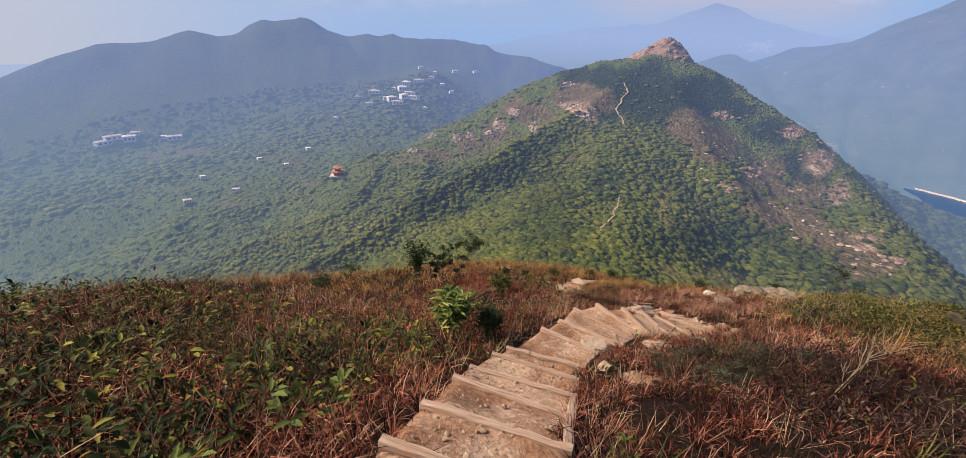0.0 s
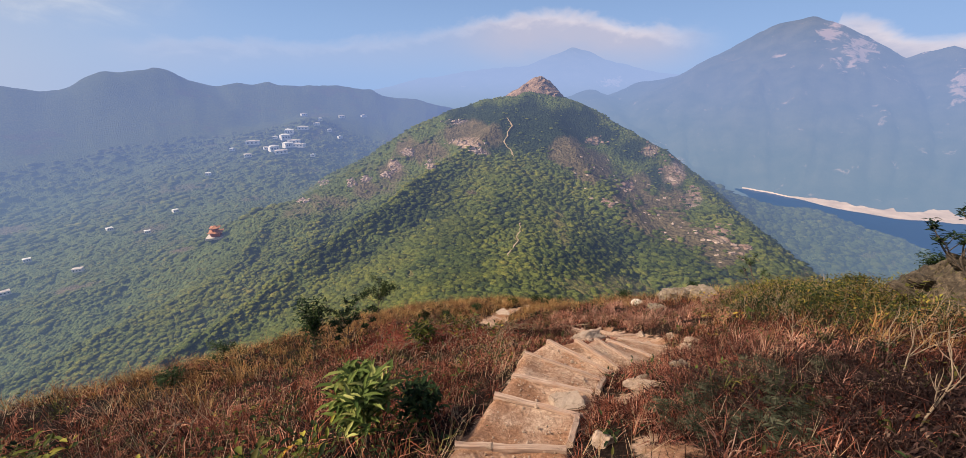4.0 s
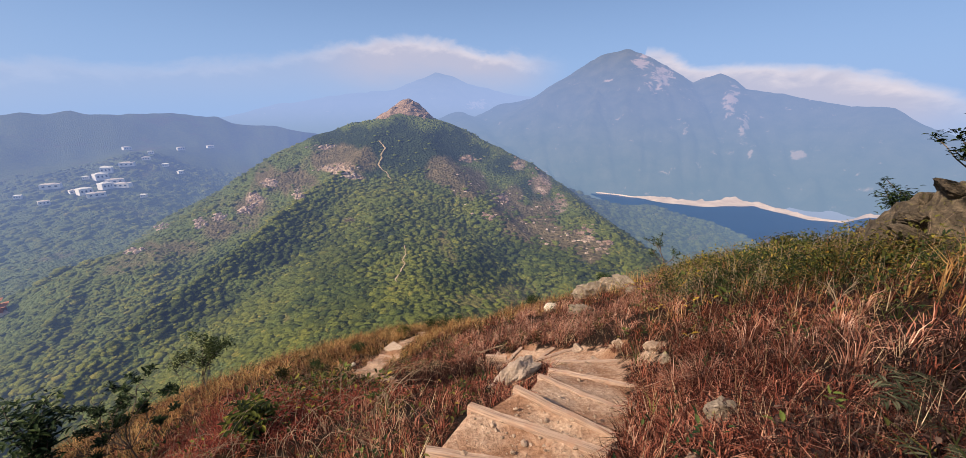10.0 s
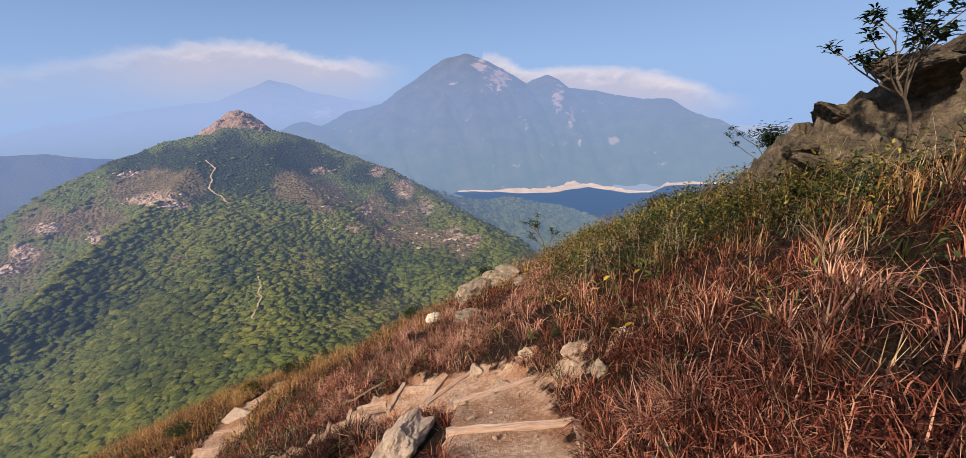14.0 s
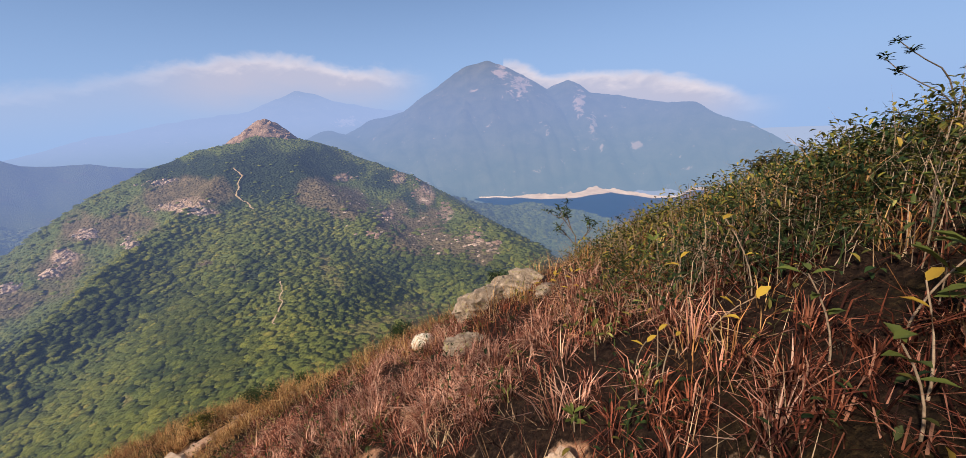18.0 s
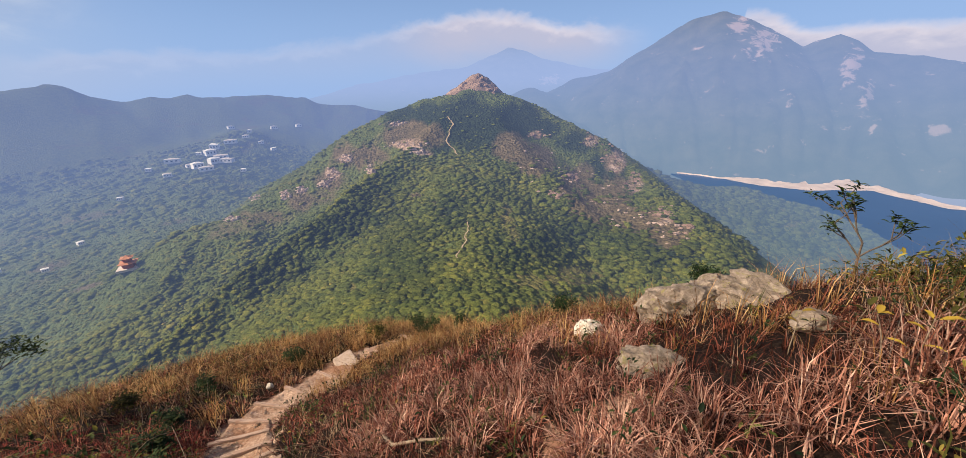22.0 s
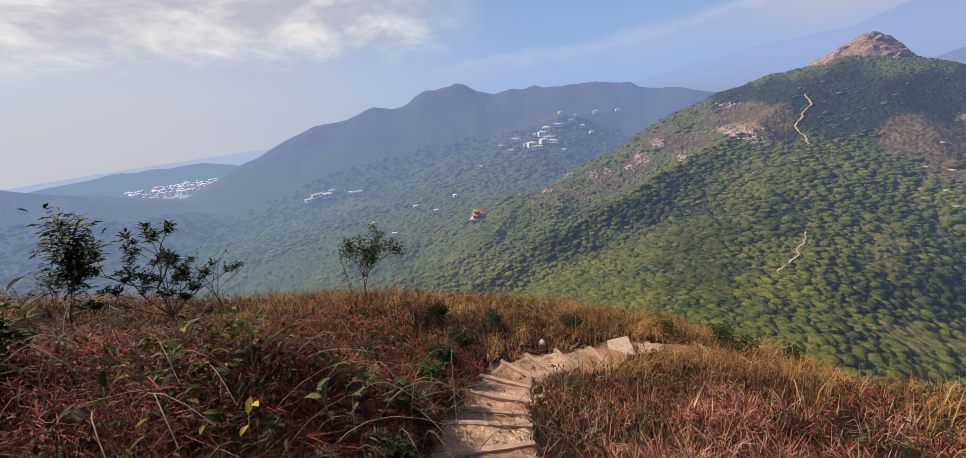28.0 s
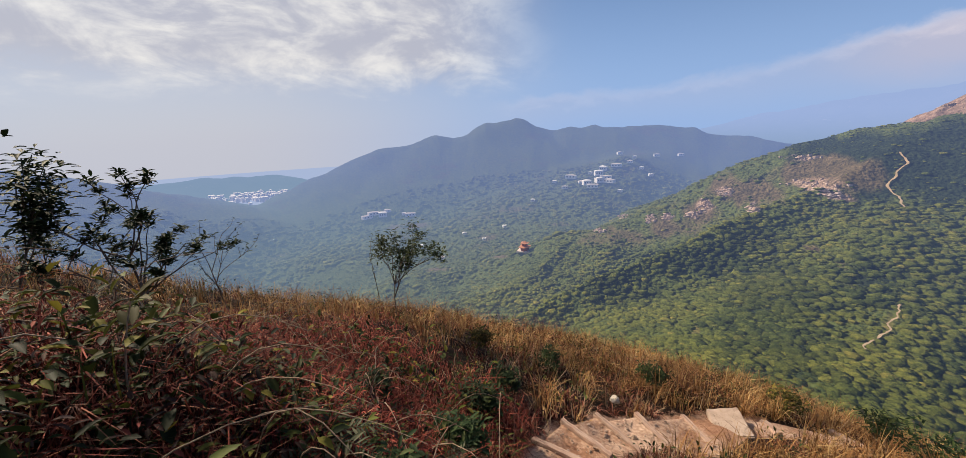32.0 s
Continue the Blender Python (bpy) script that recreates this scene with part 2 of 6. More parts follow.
M_LEAF_THIN = leafy("brow_leaf", [(0, (0.025, 0.042, 0.014)), (0.6, (0.055, 0.085, 0.024)), (1, (0.12, 0.14, 0.04))], 0.5, 0.08)
M_LEAF_BRIGHT = leafy("bright_leaf", [(0, (0.05, 0.085, 0.020)), (0.6, (0.145, 0.185, 0.045)), (1, (0.40, 0.39, 0.13))], 0.45)
M_LEAF_RED = leafy("red_leaf", [(0, (0.045, 0.011, 0.009)), (0.55, (0.22, 0.044, 0.034)), (0.9, (0.42, 0.115, 0.075)), (1, (0.50, 0.25, 0.15))], 0.6)
M_LEAF_YELLOW = leafy("yellow_leaf", [(0, (0.40, 0.25, 0.03)), (0.6, (0.46, 0.32, 0.05)), (1, (0.48, 0.17, 0.025))], 0.5)
M_FERN = leafy("fern_frond", [(0, (0.03, 0.036, 0.02)), (0.6, (0.07, 0.08, 0.045)), (1, (0.16, 0.16, 0.10))], 0.6)


def earth_colour(t, p):
    big, fine = noise_tex(t, p, 1.6, 5), noise_tex(t, p, 26, 6, 0.65)
    col = ramp(t, fine, [(0.28, (0.27, 0.165, 0.115)), (0.5, (0.45, 0.305, 0.220)), (0.72, (0.68, 0.51, 0.385))])
    col = mix(t, maprange(t, big, 0.4, 0.62), col, mix(t, 1.0, col, (0.62, 0.48, 0.40), "MULTIPLY"))
    grit = maprange(t, voronoi(t, p, 55), 0.0, 0.28, 1, 0)
    col = mix(t, mathn(t, "MULTIPLY", grit, maprange(t, noise_tex(t, p, 7, 3), 0.48, 0.62)), col, (0.70, 0.58, 0.47))
    return col, mathn(t, "ADD", fine, mathn(t, "MULTIPLY", grit, 0.6))


def earth_material():
    m, t, b, o = material("bare_earth", 0.95, 0.15)
    col, height = earth_colour(t, position(t))
    t.links.new(col, b.inputs["Base Color"])
    bump(t, b, height, 0.9, 0.025)
    return m


def ground_material():
    """Dead leaves and grass litter, worn through to bare earth along the trail."""
    m, t, b, o = material("slope_ground", 0.95, 0.1)
    p = position(t)
    fine, big = noise_tex(t, p, 30, 6, 0.7), noise_tex(t, p, 1.1, 4)
    # litter coloured near black, painting in the shade between plants
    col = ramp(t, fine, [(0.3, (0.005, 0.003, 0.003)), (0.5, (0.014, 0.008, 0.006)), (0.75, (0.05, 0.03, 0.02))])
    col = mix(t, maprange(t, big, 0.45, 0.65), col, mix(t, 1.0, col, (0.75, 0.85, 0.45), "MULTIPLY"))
    soil, height = earth_colour(t, p)
    worn = t.nodes.new("ShaderNodeAttribute")
    worn.attribute_name = "worn"
    edge = mathn(t, "ADD", worn.outputs["Fac"], mathn(t, "MULTIPLY", mathn(t, "SUBTRACT", noise_tex(t, p, 5, 5, 0.65), 0.5), 1.4))
    col = mix(t, maprange(t, edge, 0.45, 0.70), col, soil)
    t.links.new(col, b.inputs["Base Color"])
    bump(t, b, height, 0.9, 0.03)
    return m


def rock_material(name, lo, mid, hi, lichen, scale=1.0, hazy=False):
    m, t, b, o = material(name, 0.9, 0.2)
    p = position(t)
    a, c = noise_tex(t, p, 3.5 * scale, 8, 0.62, 0.4), noise_tex(t, p, 19 * scale, 6, 0.7)
    wob = t.nodes.new("ShaderNodeVectorMath")
    wob.operation = "MULTIPLY_ADD"
    nv = t.nodes.new("ShaderNodeTexNoise")
    nv.inputs["Scale"].default_value = 4.0 * scale
    t.links.new(p, nv.inputs["Vector"])
    t.links.new(nv.outputs["Color"], wob.inputs[0])
    wob.inputs[1].default_value = (0.35 / scale,) * 3
    t.links.new(p, wob.inputs[2])
    crack = maprange(t, voronoi(t, wob.outputs[0], 2.2 * scale, "DISTANCE_TO_EDGE"), 0.0, 0.02)
    crack = mathn(t, "MAXIMUM", crack, maprange(t, a, 0.46, 0.52))
    col = ramp(t, mathn(t, "ADD", mathn(t, "MULTIPLY", a, 0.6), mathn(t, "MULTIPLY", c, 0.4)), [(0.32, lo), (0.5, mid), (0.68, hi)])
    col = mix(t, maprange(t, noise_tex(t, p, 5 * scale, 5, 0.7), 0.56, 0.66, 0, 0.7), col, lichen)
    col = mix(t, crack, mix(t, 1.0, col, (0.66, 0.61, 0.56), "MULTIPLY"), col)
    t.links.new(col, b.inputs["Base Color"])
    bump(t, b, mathn(t, "ADD", mathn(t, "ADD", a, mathn(t, "MULTIPLY", c, 0.5)), mathn(t, "MULTIPLY", crack, 0.4)), 0.9, 0.05 / scale)
    if hazy:
        haze_glow(t, b, o, ground=(-200.0, -60.0))
    return m


def timber_material():
    m, t, b, o = material("weathered_timber", 0.85, 0.25)
    tc = t.nodes.new("ShaderNodeTexCoord")
    mp = t.nodes.new("ShaderNodeMapping")
    mp.inputs["Scale"].default_value = (1.2, 26, 26)
    t.links.new(tc.outputs["Object"], mp.inputs[0])
    grain = noise_tex(t, mp.outputs[0], 2.2, 6, 0.6, 0.6)
    p = position(t)
    dirt = noise_tex(t, p, 8, 5, 0.65)
    col = ramp(t, grain, [(0.3, (0.17, 0.112, 0.088)), (0.5, (0.41, 0.29, 0.225)), (0.75, (0.60, 0.45, 0.365))])
    col = mix(t, maprange(t, dirt, 0.45, 0.7, 0, 0.8), col, (0.38, 0.235, 0.17))
    rnd = t.nodes.new("ShaderNodeObjectInfo").outputs["Random"]
    col = mix(t, mathn(t, "MULTIPLY", rnd, 0.5), col, mix(t, 1.0, col, (0.62, 0.58, 0.55), "MULTIPLY"))
    t.links.new(col, b.inputs["Base Color"])
    bump(t, b, grain, 0.6, 0.006)
    return m


def bark_material(name, a, c):
    m, t, b, o = material(name, 0.9, 0.15)
    n = noise_tex(t, position(t), 40, 5, 0.6)
    t.links.new(ramp(t, n, [(0.3, a), (0.7, c)]), b.inputs["Base Color"])
    bump(t, b, n, 0.5, 0.004)
    return m


def hill_material():
    """Wooded hills: thick scrubby green, ochre grass patches, pinkish bare rock where the ground is broken; shade is
    coloured in dark.
    """
    m, t, b, o = material("hill_cover", 0.95, 0.1)
    p = position(t)
    spot = noise_tex(t, p, 0.22, 7, 0.7)
    crown = voronoi(t, p, 0.55)
    patch, patch2 = noise_tex(t, p, 0.009, 5, 0.55), noise_tex(t, p, 0.03, 5, 0.6)
    green = ramp(t, mathn(t, "ADD", mathn(t, "MULTIPLY", spot, 0.7), mathn(t, "MULTIPLY", crown, 0.3)),
                 [(0.25, (0.045, 0.066, 0.018)), (0.45, (0.088, 0.116, 0.030)), (0.7, (0.145, 0.165, 0.044))])
    ochre = ramp(t, spot, [(0.3, (0.06, 0.06, 0.018)), (0.7, (0.16, 0.125, 0.045))])
    col = mix(t, maprange(t, mathn(t, "ADD", mathn(t, "MULTIPLY", patch, 0.5), mathn(t, "MULTIPLY", patch2, 0.5)), 0.54, 0.62, 0, 0.7), green, ochre)
    heath, scarp = t.nodes.new("ShaderNodeAttribute"), t.nodes.new("ShaderNodeAttribute")
    heath.attribute_name, scarp.attribute_name = "heath", "scarp"
    brown = ramp(t, spot, [(0.3, (0.055, 0.050, 0.024)), (0.5, (0.125, 0.098, 0.050)), (0.7, (0.23, 0.175, 0.095))])
    stone = ramp(t, noise_tex(t, p, 0.12, 6, 0.7), [(0.36, (0.09, 0.08, 0.04)), (0.5, (0.30, 0.21, 0.145)), (0.66, (0.62, 0.46, 0.36))])
    meadow = t.nodes.new("ShaderNodeAttribute")
    meadow.attribute_name = "meadow"
    col = mix(t, maprange(t, meadow.outputs["Fac"], 0.25, 0.8), col, ramp(t, spot, [(0.3, (0.11, 0.115, 0.028)), (0.7, (0.24, 0.20, 0.06))]))
    # painted shade: the cloud-shadowed hill top and the folds turn dark green
    scrub_shade = t.nodes.new("ShaderNodeAttribute")
    scrub_shade.attribute_name = "scrub_shade"
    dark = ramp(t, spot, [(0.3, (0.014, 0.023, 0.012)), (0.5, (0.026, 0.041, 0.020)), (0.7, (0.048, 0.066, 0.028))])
    col = mix(t, maprange(t, scrub_shade.outputs["Fac"], 0.2, 0.8), col, dark)
    col = mix(t, maprange(t, heath.outputs["Fac"], 0.25, 0.8), col, brown)
    col = mix(t, maprange(t, scarp.outputs["Fac"], 0.25, 0.8), col, stone)
    t.links.new(col, b.inputs["Base Color"])
    bump(t, b, mathn(t, "ADD", spot, mathn(t, "MULTIPLY", crown, -0.6)), 1.0, 2.5)
    haze_glow(t, b, o, ground=(-200.0, -60.0))
    return m


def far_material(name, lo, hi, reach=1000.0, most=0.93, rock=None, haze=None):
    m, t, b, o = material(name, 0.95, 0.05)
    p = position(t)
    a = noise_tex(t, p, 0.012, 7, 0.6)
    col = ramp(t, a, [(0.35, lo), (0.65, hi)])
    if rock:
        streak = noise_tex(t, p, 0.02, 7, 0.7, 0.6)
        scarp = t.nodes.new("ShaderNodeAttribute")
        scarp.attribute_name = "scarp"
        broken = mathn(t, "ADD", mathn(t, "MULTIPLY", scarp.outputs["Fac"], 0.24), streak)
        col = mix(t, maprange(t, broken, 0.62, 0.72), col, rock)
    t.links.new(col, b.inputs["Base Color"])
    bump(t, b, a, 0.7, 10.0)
    # the mountains themselves emit the haze colour, most at their foot
    haze_glow(t, b, o, reach, most, haze, 2.0, 0.30, -320.0, 320.0, 1.8, (-320.0, 60.0))
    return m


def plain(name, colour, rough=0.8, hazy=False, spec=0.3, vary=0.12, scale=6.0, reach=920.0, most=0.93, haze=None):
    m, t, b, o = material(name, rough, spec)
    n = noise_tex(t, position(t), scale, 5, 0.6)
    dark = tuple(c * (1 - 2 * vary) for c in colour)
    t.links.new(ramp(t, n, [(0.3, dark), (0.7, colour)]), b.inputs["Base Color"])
    # haze is painted in as emission that grows with distance
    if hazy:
        haze_glow(t, b, o, reach, most, haze, 1.05, 0.75, -320.0, 320.0, 1.8)
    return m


M_EARTH, M_GROUND, M_TIMBER = earth_material(), ground_material(), timber_material()
M_ROCK = rock_material("lichen_rock", (0.08, 0.060, 0.046), (0.22, 0.172, 0.135), (0.44, 0.36, 0.285), (0.22, 0.20, 0.065), 2.2)
M_PALE = rock_material("pale_stone", (0.18, 0.125, 0.092), (0.37, 0.27, 0.205), (0.56, 0.43, 0.34), (0.36, 0.25, 0.17), 3.0)
M_WHITE_STONE = rock_material("white_stone", (0.48, 0.41, 0.33), (0.60, 0.54, 0.46), (0.76, 0.71, 0.63), (0.45, 0.36, 0.26), 3.0)
M_CRAG = rock_material("crag_rock", (0.018, 0.015, 0.012), (0.068, 0.053, 0.040), (0.19, 0.145, 0.10), (0.09, 0.082, 0.028), 2.6)
M_SLAB = rock_material("concrete_slab", (0.28, 0.205, 0.16), (0.40, 0.305, 0.24), (0.48, 0.38, 0.305), (0.36, 0.27, 0.205), 2.5)
M_FAR_ROCK = rock_material("far_bare_rock", (0.10, 0.062, 0.045), (0.25, 0.165, 0.118), (0.48, 0.33, 0.25), (0.09, 0.09, 0.035), 0.09, True)
M_SCAR = rock_material("scar_rock", (0.20, 0.14, 0.10), (0.46, 0.34, 0.26), (0.76, 0.61, 0.50), (0.20, 0.16, 0.09), 0.09, True)
M_BARK = bark_material("grey_bark", (0.06, 0.045, 0.035), (0.16, 0.125, 0.10))
M_TWIG = bark_material("dead_twig", (0.15, 0.105, 0.075), (0.34, 0.26, 0.19))
M_HILL = hill_material()
# two ranges, the second painted with a paler haze
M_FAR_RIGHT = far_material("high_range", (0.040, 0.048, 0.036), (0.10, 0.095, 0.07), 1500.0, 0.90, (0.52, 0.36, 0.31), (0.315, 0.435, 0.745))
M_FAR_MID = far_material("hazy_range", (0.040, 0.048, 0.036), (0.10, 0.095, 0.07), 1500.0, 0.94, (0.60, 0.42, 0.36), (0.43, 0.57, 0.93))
# distant surfaces whose colour includes emitted haze
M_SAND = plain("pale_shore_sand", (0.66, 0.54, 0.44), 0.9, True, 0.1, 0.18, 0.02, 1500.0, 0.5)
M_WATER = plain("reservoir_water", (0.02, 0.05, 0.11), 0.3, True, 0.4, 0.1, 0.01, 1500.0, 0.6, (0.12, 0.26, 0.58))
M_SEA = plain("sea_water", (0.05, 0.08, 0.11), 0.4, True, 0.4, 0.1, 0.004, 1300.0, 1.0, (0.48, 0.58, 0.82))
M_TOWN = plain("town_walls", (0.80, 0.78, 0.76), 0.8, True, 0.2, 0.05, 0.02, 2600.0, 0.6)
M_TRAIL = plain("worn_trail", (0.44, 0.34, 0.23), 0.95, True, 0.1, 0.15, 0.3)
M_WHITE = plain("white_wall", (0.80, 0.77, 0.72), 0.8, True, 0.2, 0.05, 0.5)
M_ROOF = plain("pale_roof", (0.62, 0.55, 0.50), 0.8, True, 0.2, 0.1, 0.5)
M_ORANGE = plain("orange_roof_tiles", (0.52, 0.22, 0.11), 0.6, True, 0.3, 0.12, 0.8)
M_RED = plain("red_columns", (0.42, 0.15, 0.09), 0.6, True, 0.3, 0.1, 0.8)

# ---------------------------------------------------------------- mesh helpers
RNG = np.random.default_rng(7)


def raw_mesh(name, verts, faces, mat, smooth=True):
    """A mesh from arrays: verts (n, 3), faces (m, 3) or (m, 4), or a list of both."""
    faces = faces if isinstance(faces, list) else [faces]
    faces = [np.asarray(f, np.int32) for f in faces if len(f)]
    me = bpy.data.meshes.new(name)
    verts = np.asarray(verts, np.float32)
    me.vertices.add(len(verts))
    me.vertices.foreach_set("co", verts.ravel())
    loops = np.concatenate([f.ravel() for f in faces])
    totals = np.concatenate([np.full(len(f), f.shape[1], np.int32) for f in faces])
    starts = np.concatenate([[0], np.cumsum(totals)[:-1]]).astype(np.int32)
    me.loops.add(len(loops))
    me.loops.foreach_set("vertex_index", loops)
    me.polygons.add(len(totals))
    me.polygons.foreach_set("loop_start", starts)
    me.polygons.foreach_set("use_smooth", np.full(len(totals), smooth, bool))
    me.update(calc_edges=True)
    me.materials.append(mat)
    return me


def part(name, me, parent, label=""):
    ob = new(name, me)
    ob.parent = parent
    return tagged(ob, label)


def empty(name, at=(0, 0, 0), turn=0.0):
    ob = new(name)
    ob.matrix_world = pose(*at, 0, 0, turn)
    return ob


def value_noise(x, y, seed=0):
    xi, yi = np.floor(x).astype(np.int64), np.floor(y).astype(np.int64)
    u, v = x - xi, y - yi
    u, v = u * u * (3 - 2 * u), v * v * (3 - 2 * v)

    def cell(a, b):
        n = (a * 374761393 + b * 668265263 + seed * 974711) & 0x7FFFFFFF
        n = ((n ^ (n >> 13)) * 1274126177) & 0x7FFFFFFF
        return ((n ^ (n >> 16)) & 0xFFFF) / 65535.0

    return (cell(xi, yi) * (1 - u) + cell(xi + 1, yi) * u) * (1 - v) + (cell(xi, yi + 1) * (1 - u) + cell(xi + 1, yi + 1) * u) * v


def fbm(x, y, octaves=4, seed=0):
    total, amp, norm = 0.0, 1.0, 0.0
    for k in range(octaves):
        total = total + amp * (value_noise(x * 2**k, y * 2**k, seed + k) - 0.5)
        norm += amp
        amp *= 0.5
    return total / norm


def grid_faces(n, m, wrap=False):
    """Quads of an n x m grid of vertices, row by row."""
    i, j = np.meshgrid(np.arange(n - 1), np.arange(m if wrap else m - 1), indexing="ij")
    k = (j + 1) % m
    return np.stack([i * m + j, i * m + k, (i + 1) * m + k, (i + 1) * m + j], -1).reshape(-1, 4)


# ---------------------------------------------------------------- the knoll that is walked down
HILL = (-4.0388, -4.5212, -0.0368, 0.5790, 2.4792, 0.5708, -1.3454, 0.0914, 0.5752, -0.6939)
FALL = (-1.2408, 8.2989, 6.6960, 7.9331, 0.8040)                         # centre, half axes and rate of the fall-away

# the middle of the trail, from the top of the steps down round the bend
TRAIL_TOP = [(0.1, -1.2, 0.5), (0.0, 0, 0), (-0.35, 0.7, -0.25), (-0.52, 1.14, -0.45), (-0.51, 1.63, -0.72), (-0.59, 2.28, -1.20), (-0.62, 2.78, -1.52), (-0.61, 3.25, -1.76),
             (-0.61, 3.64, -1.95), (-0.40, 4.40, -2.24), (-0.22, 4.92, -2.41), (-0.05, 5.60, -2.73), (0.20, 5.95, -2.82), (0.55, 6.21, -2.95), (0.95, 6.69, -3.23),
             (1.36, 7.31, -3.60), (1.76, 8.20, -4.06), (1.66, 9.02, -4.48)]
TRAIL_LOW = [(1.54, 9.40, -4.76), (1.17, 9.97, -5.09), (0.80, 10.20, -5.35), (0.45, 10.36, -5.60), (0.12, 10.50, -5.82), (-0.28, 10.58, -6.0), (-0.64, 10.80, -6.25),
             (-0.91, 11.13, -6.47), (-1.27, 11.55, -6.73), (-1.50, 11.86, -6.93), (-1.70, 12.18, -7.06), (-1.97, 12.66, -7.30), (-2.13, 13.13, -7.50), (-2.09, 13.67, -7.71),
             (-1.93, 14.18, -7.87), (-1.67, 14.86, -8.12), (-1.40, 15.45, -8.26), (-1.14, 15.93, -8.40), (-0.5, 16.6, -8.6), (0.5, 16.9, -8.6), (1.6, 16.9, -8.6), (2.8, 17.2, -8.8)]
TRAIL = np.array(TRAIL_TOP + TRAIL_LOW)
_s = np.linspace(0, len(TRAIL) - 1, 260)
TRAIL_D = np.stack([np.interp(_s, range(len(TRAIL)), TRAIL[:, k]) for k in range(3)], -1)


# timber edges of the steps: their two ends and the height of the top
FLIGHT_UP = [(-0.92, 1.11, -0.06, 1.20, -0.45), (-0.98, 1.59, -0.04, 1.68, -0.72), (-1.09, 2.28, -0.09, 2.29, -1.20), (-1.14, 2.74, -0.11, 2.81, -1.52), (-1.08, 3.23, -0.15, 3.27, -1.76),
             (-1.02, 3.60, -0.20, 3.67, -1.95), (-0.80, 4.47, 0.02, 4.33, -2.24), (-0.64, 5.00, 0.19, 4.83, -2.41)]
FLIGHT_BEND = [(-0.53, 5.81, 0.44, 5.42, -2.71), (-0.19, 6.24, 0.61, 5.66, -2.80), (0.25, 6.54, 0.86, 5.88, -2.95), (0.64, 7.00, 1.25, 6.37, -3.23), (0.95, 7.55, 1.78, 7.08, -3.60),
               (1.34, 8.27, 2.19, 8.13, -4.06), (1.26, 8.91, 2.07, 9.14, -4.48), (1.31, 9.24, 1.78, 9.55, -4.76), (0.99, 9.78, 1.35, 10.16, -5.09)]
FLIGHT_LOW = [(0.64, 9.92, 0.96, 10.47, -5.35), (0.28, 10.02, 0.62, 10.70, -5.60), (-0.04, 10.12, 0.30, 10.88, -5.82), (-0.55, 10.20, 0.06, 10.96, -6.00), (-1.00, 10.37, -0.29, 11.23, -6.25), (-1.23, 10.77, -0.59, 11.49, -6.47),
              (-1.67, 11.28, -0.88, 11.83, -6.73), (-1.88, 11.66, -1.13, 12.07, -6.93), (-2.09, 12.03, -1.31, 12.33, -7.06), (-2.32, 12.56, -1.62, 12.77, -7.30), (-2.44, 13.15, -1.83, 13.12, -7.49),
              (-2.40, 13.73, -1.78, 13.62, -7.71), (-2.18, 14.28, -1.68, 14.08, -7.87), (-1.90, 14.99, -1.44, 14.74, -8.12)]
LOOSE_TIMBERS = [(-1.27, 16.13, -1.00, 15.74), (-0.66, 17.05, -0.23, 16.63)]


def smooth_hill(x, y):
    u, v = (x - 0.5) / 8, (y - 8.0) / 8
    terms = [u**i * v**j for i in range(4) for j in range(4) if i + j <= 3]
    z = sum(c * q for c, q in zip(HILL, terms))
    cx, cy, rx, ry, k = FALL
    rho = np.sqrt(((x - cx) / rx) ** 2 + ((y - cy) / ry) ** 2 + 1e-6)
    swell = 0.30 * np.exp(-((x + 0.95) ** 2 + (y - 8.1) ** 2) / 0.9) + 0.50 * np.exp(-((x + 3.2) ** 2 + (y - 9.2) ** 2) / 2.6) + 0.48 * np.exp(-((x + 1.9) ** 2 + (y - 10.3) ** 2) / 0.9) + 0.55 * np.exp(-((x + 5.2) ** 2 + (y - 12.3) ** 2) / 5.0)
    return z + swell - k * np.maximum(0, rho - 1) ** 2 * 10


_ends = [(a + (c - a) * f, b + (d - b) * f, z - 0.08) for a, b, c, d, z in FLIGHT_UP + FLIGHT_BEND + FLIGHT_LOW for f in (-0.15, 0.25, 0.75, 1.15)]
CTRL = np.array([p for p in TRAIL_D if p[1] < 0.9 or p[1] > 15.1] + _ends)
_corr = CTRL[:, 2] - smooth_hill(CTRL[:, 0], CTRL[:, 1])


def trail_distance(x, y):
    """Distance from the middle of the trail, and the height by which the hill is shifted to meet it."""
    x, y = np.asarray(x, float).ravel(), np.asarray(y, float).ravel()
    dist, shift = np.empty(len(x)), np.empty(len(x))
    for a in range(0, len(x), 4000):
        d2 = (x[a:a + 4000, None] - TRAIL_D[:, 0]) ** 2 + (y[a:a + 4000, None] - TRAIL_D[:, 1]) ** 2
        near = d2.min(1)
        w = np.exp(-((x[a:a + 4000, None] - CTRL[:, 0]) ** 2 + (y[a:a + 4000, None] - CTRL[:, 1]) ** 2) / 0.22)
        dist[a:a + 4000] = np.sqrt(near)
        shift[a:a + 4000] = np.exp(-near / 1.6) * (w * _corr).sum(1) / (w.sum(1) + 1e-12)
    return dist, shift


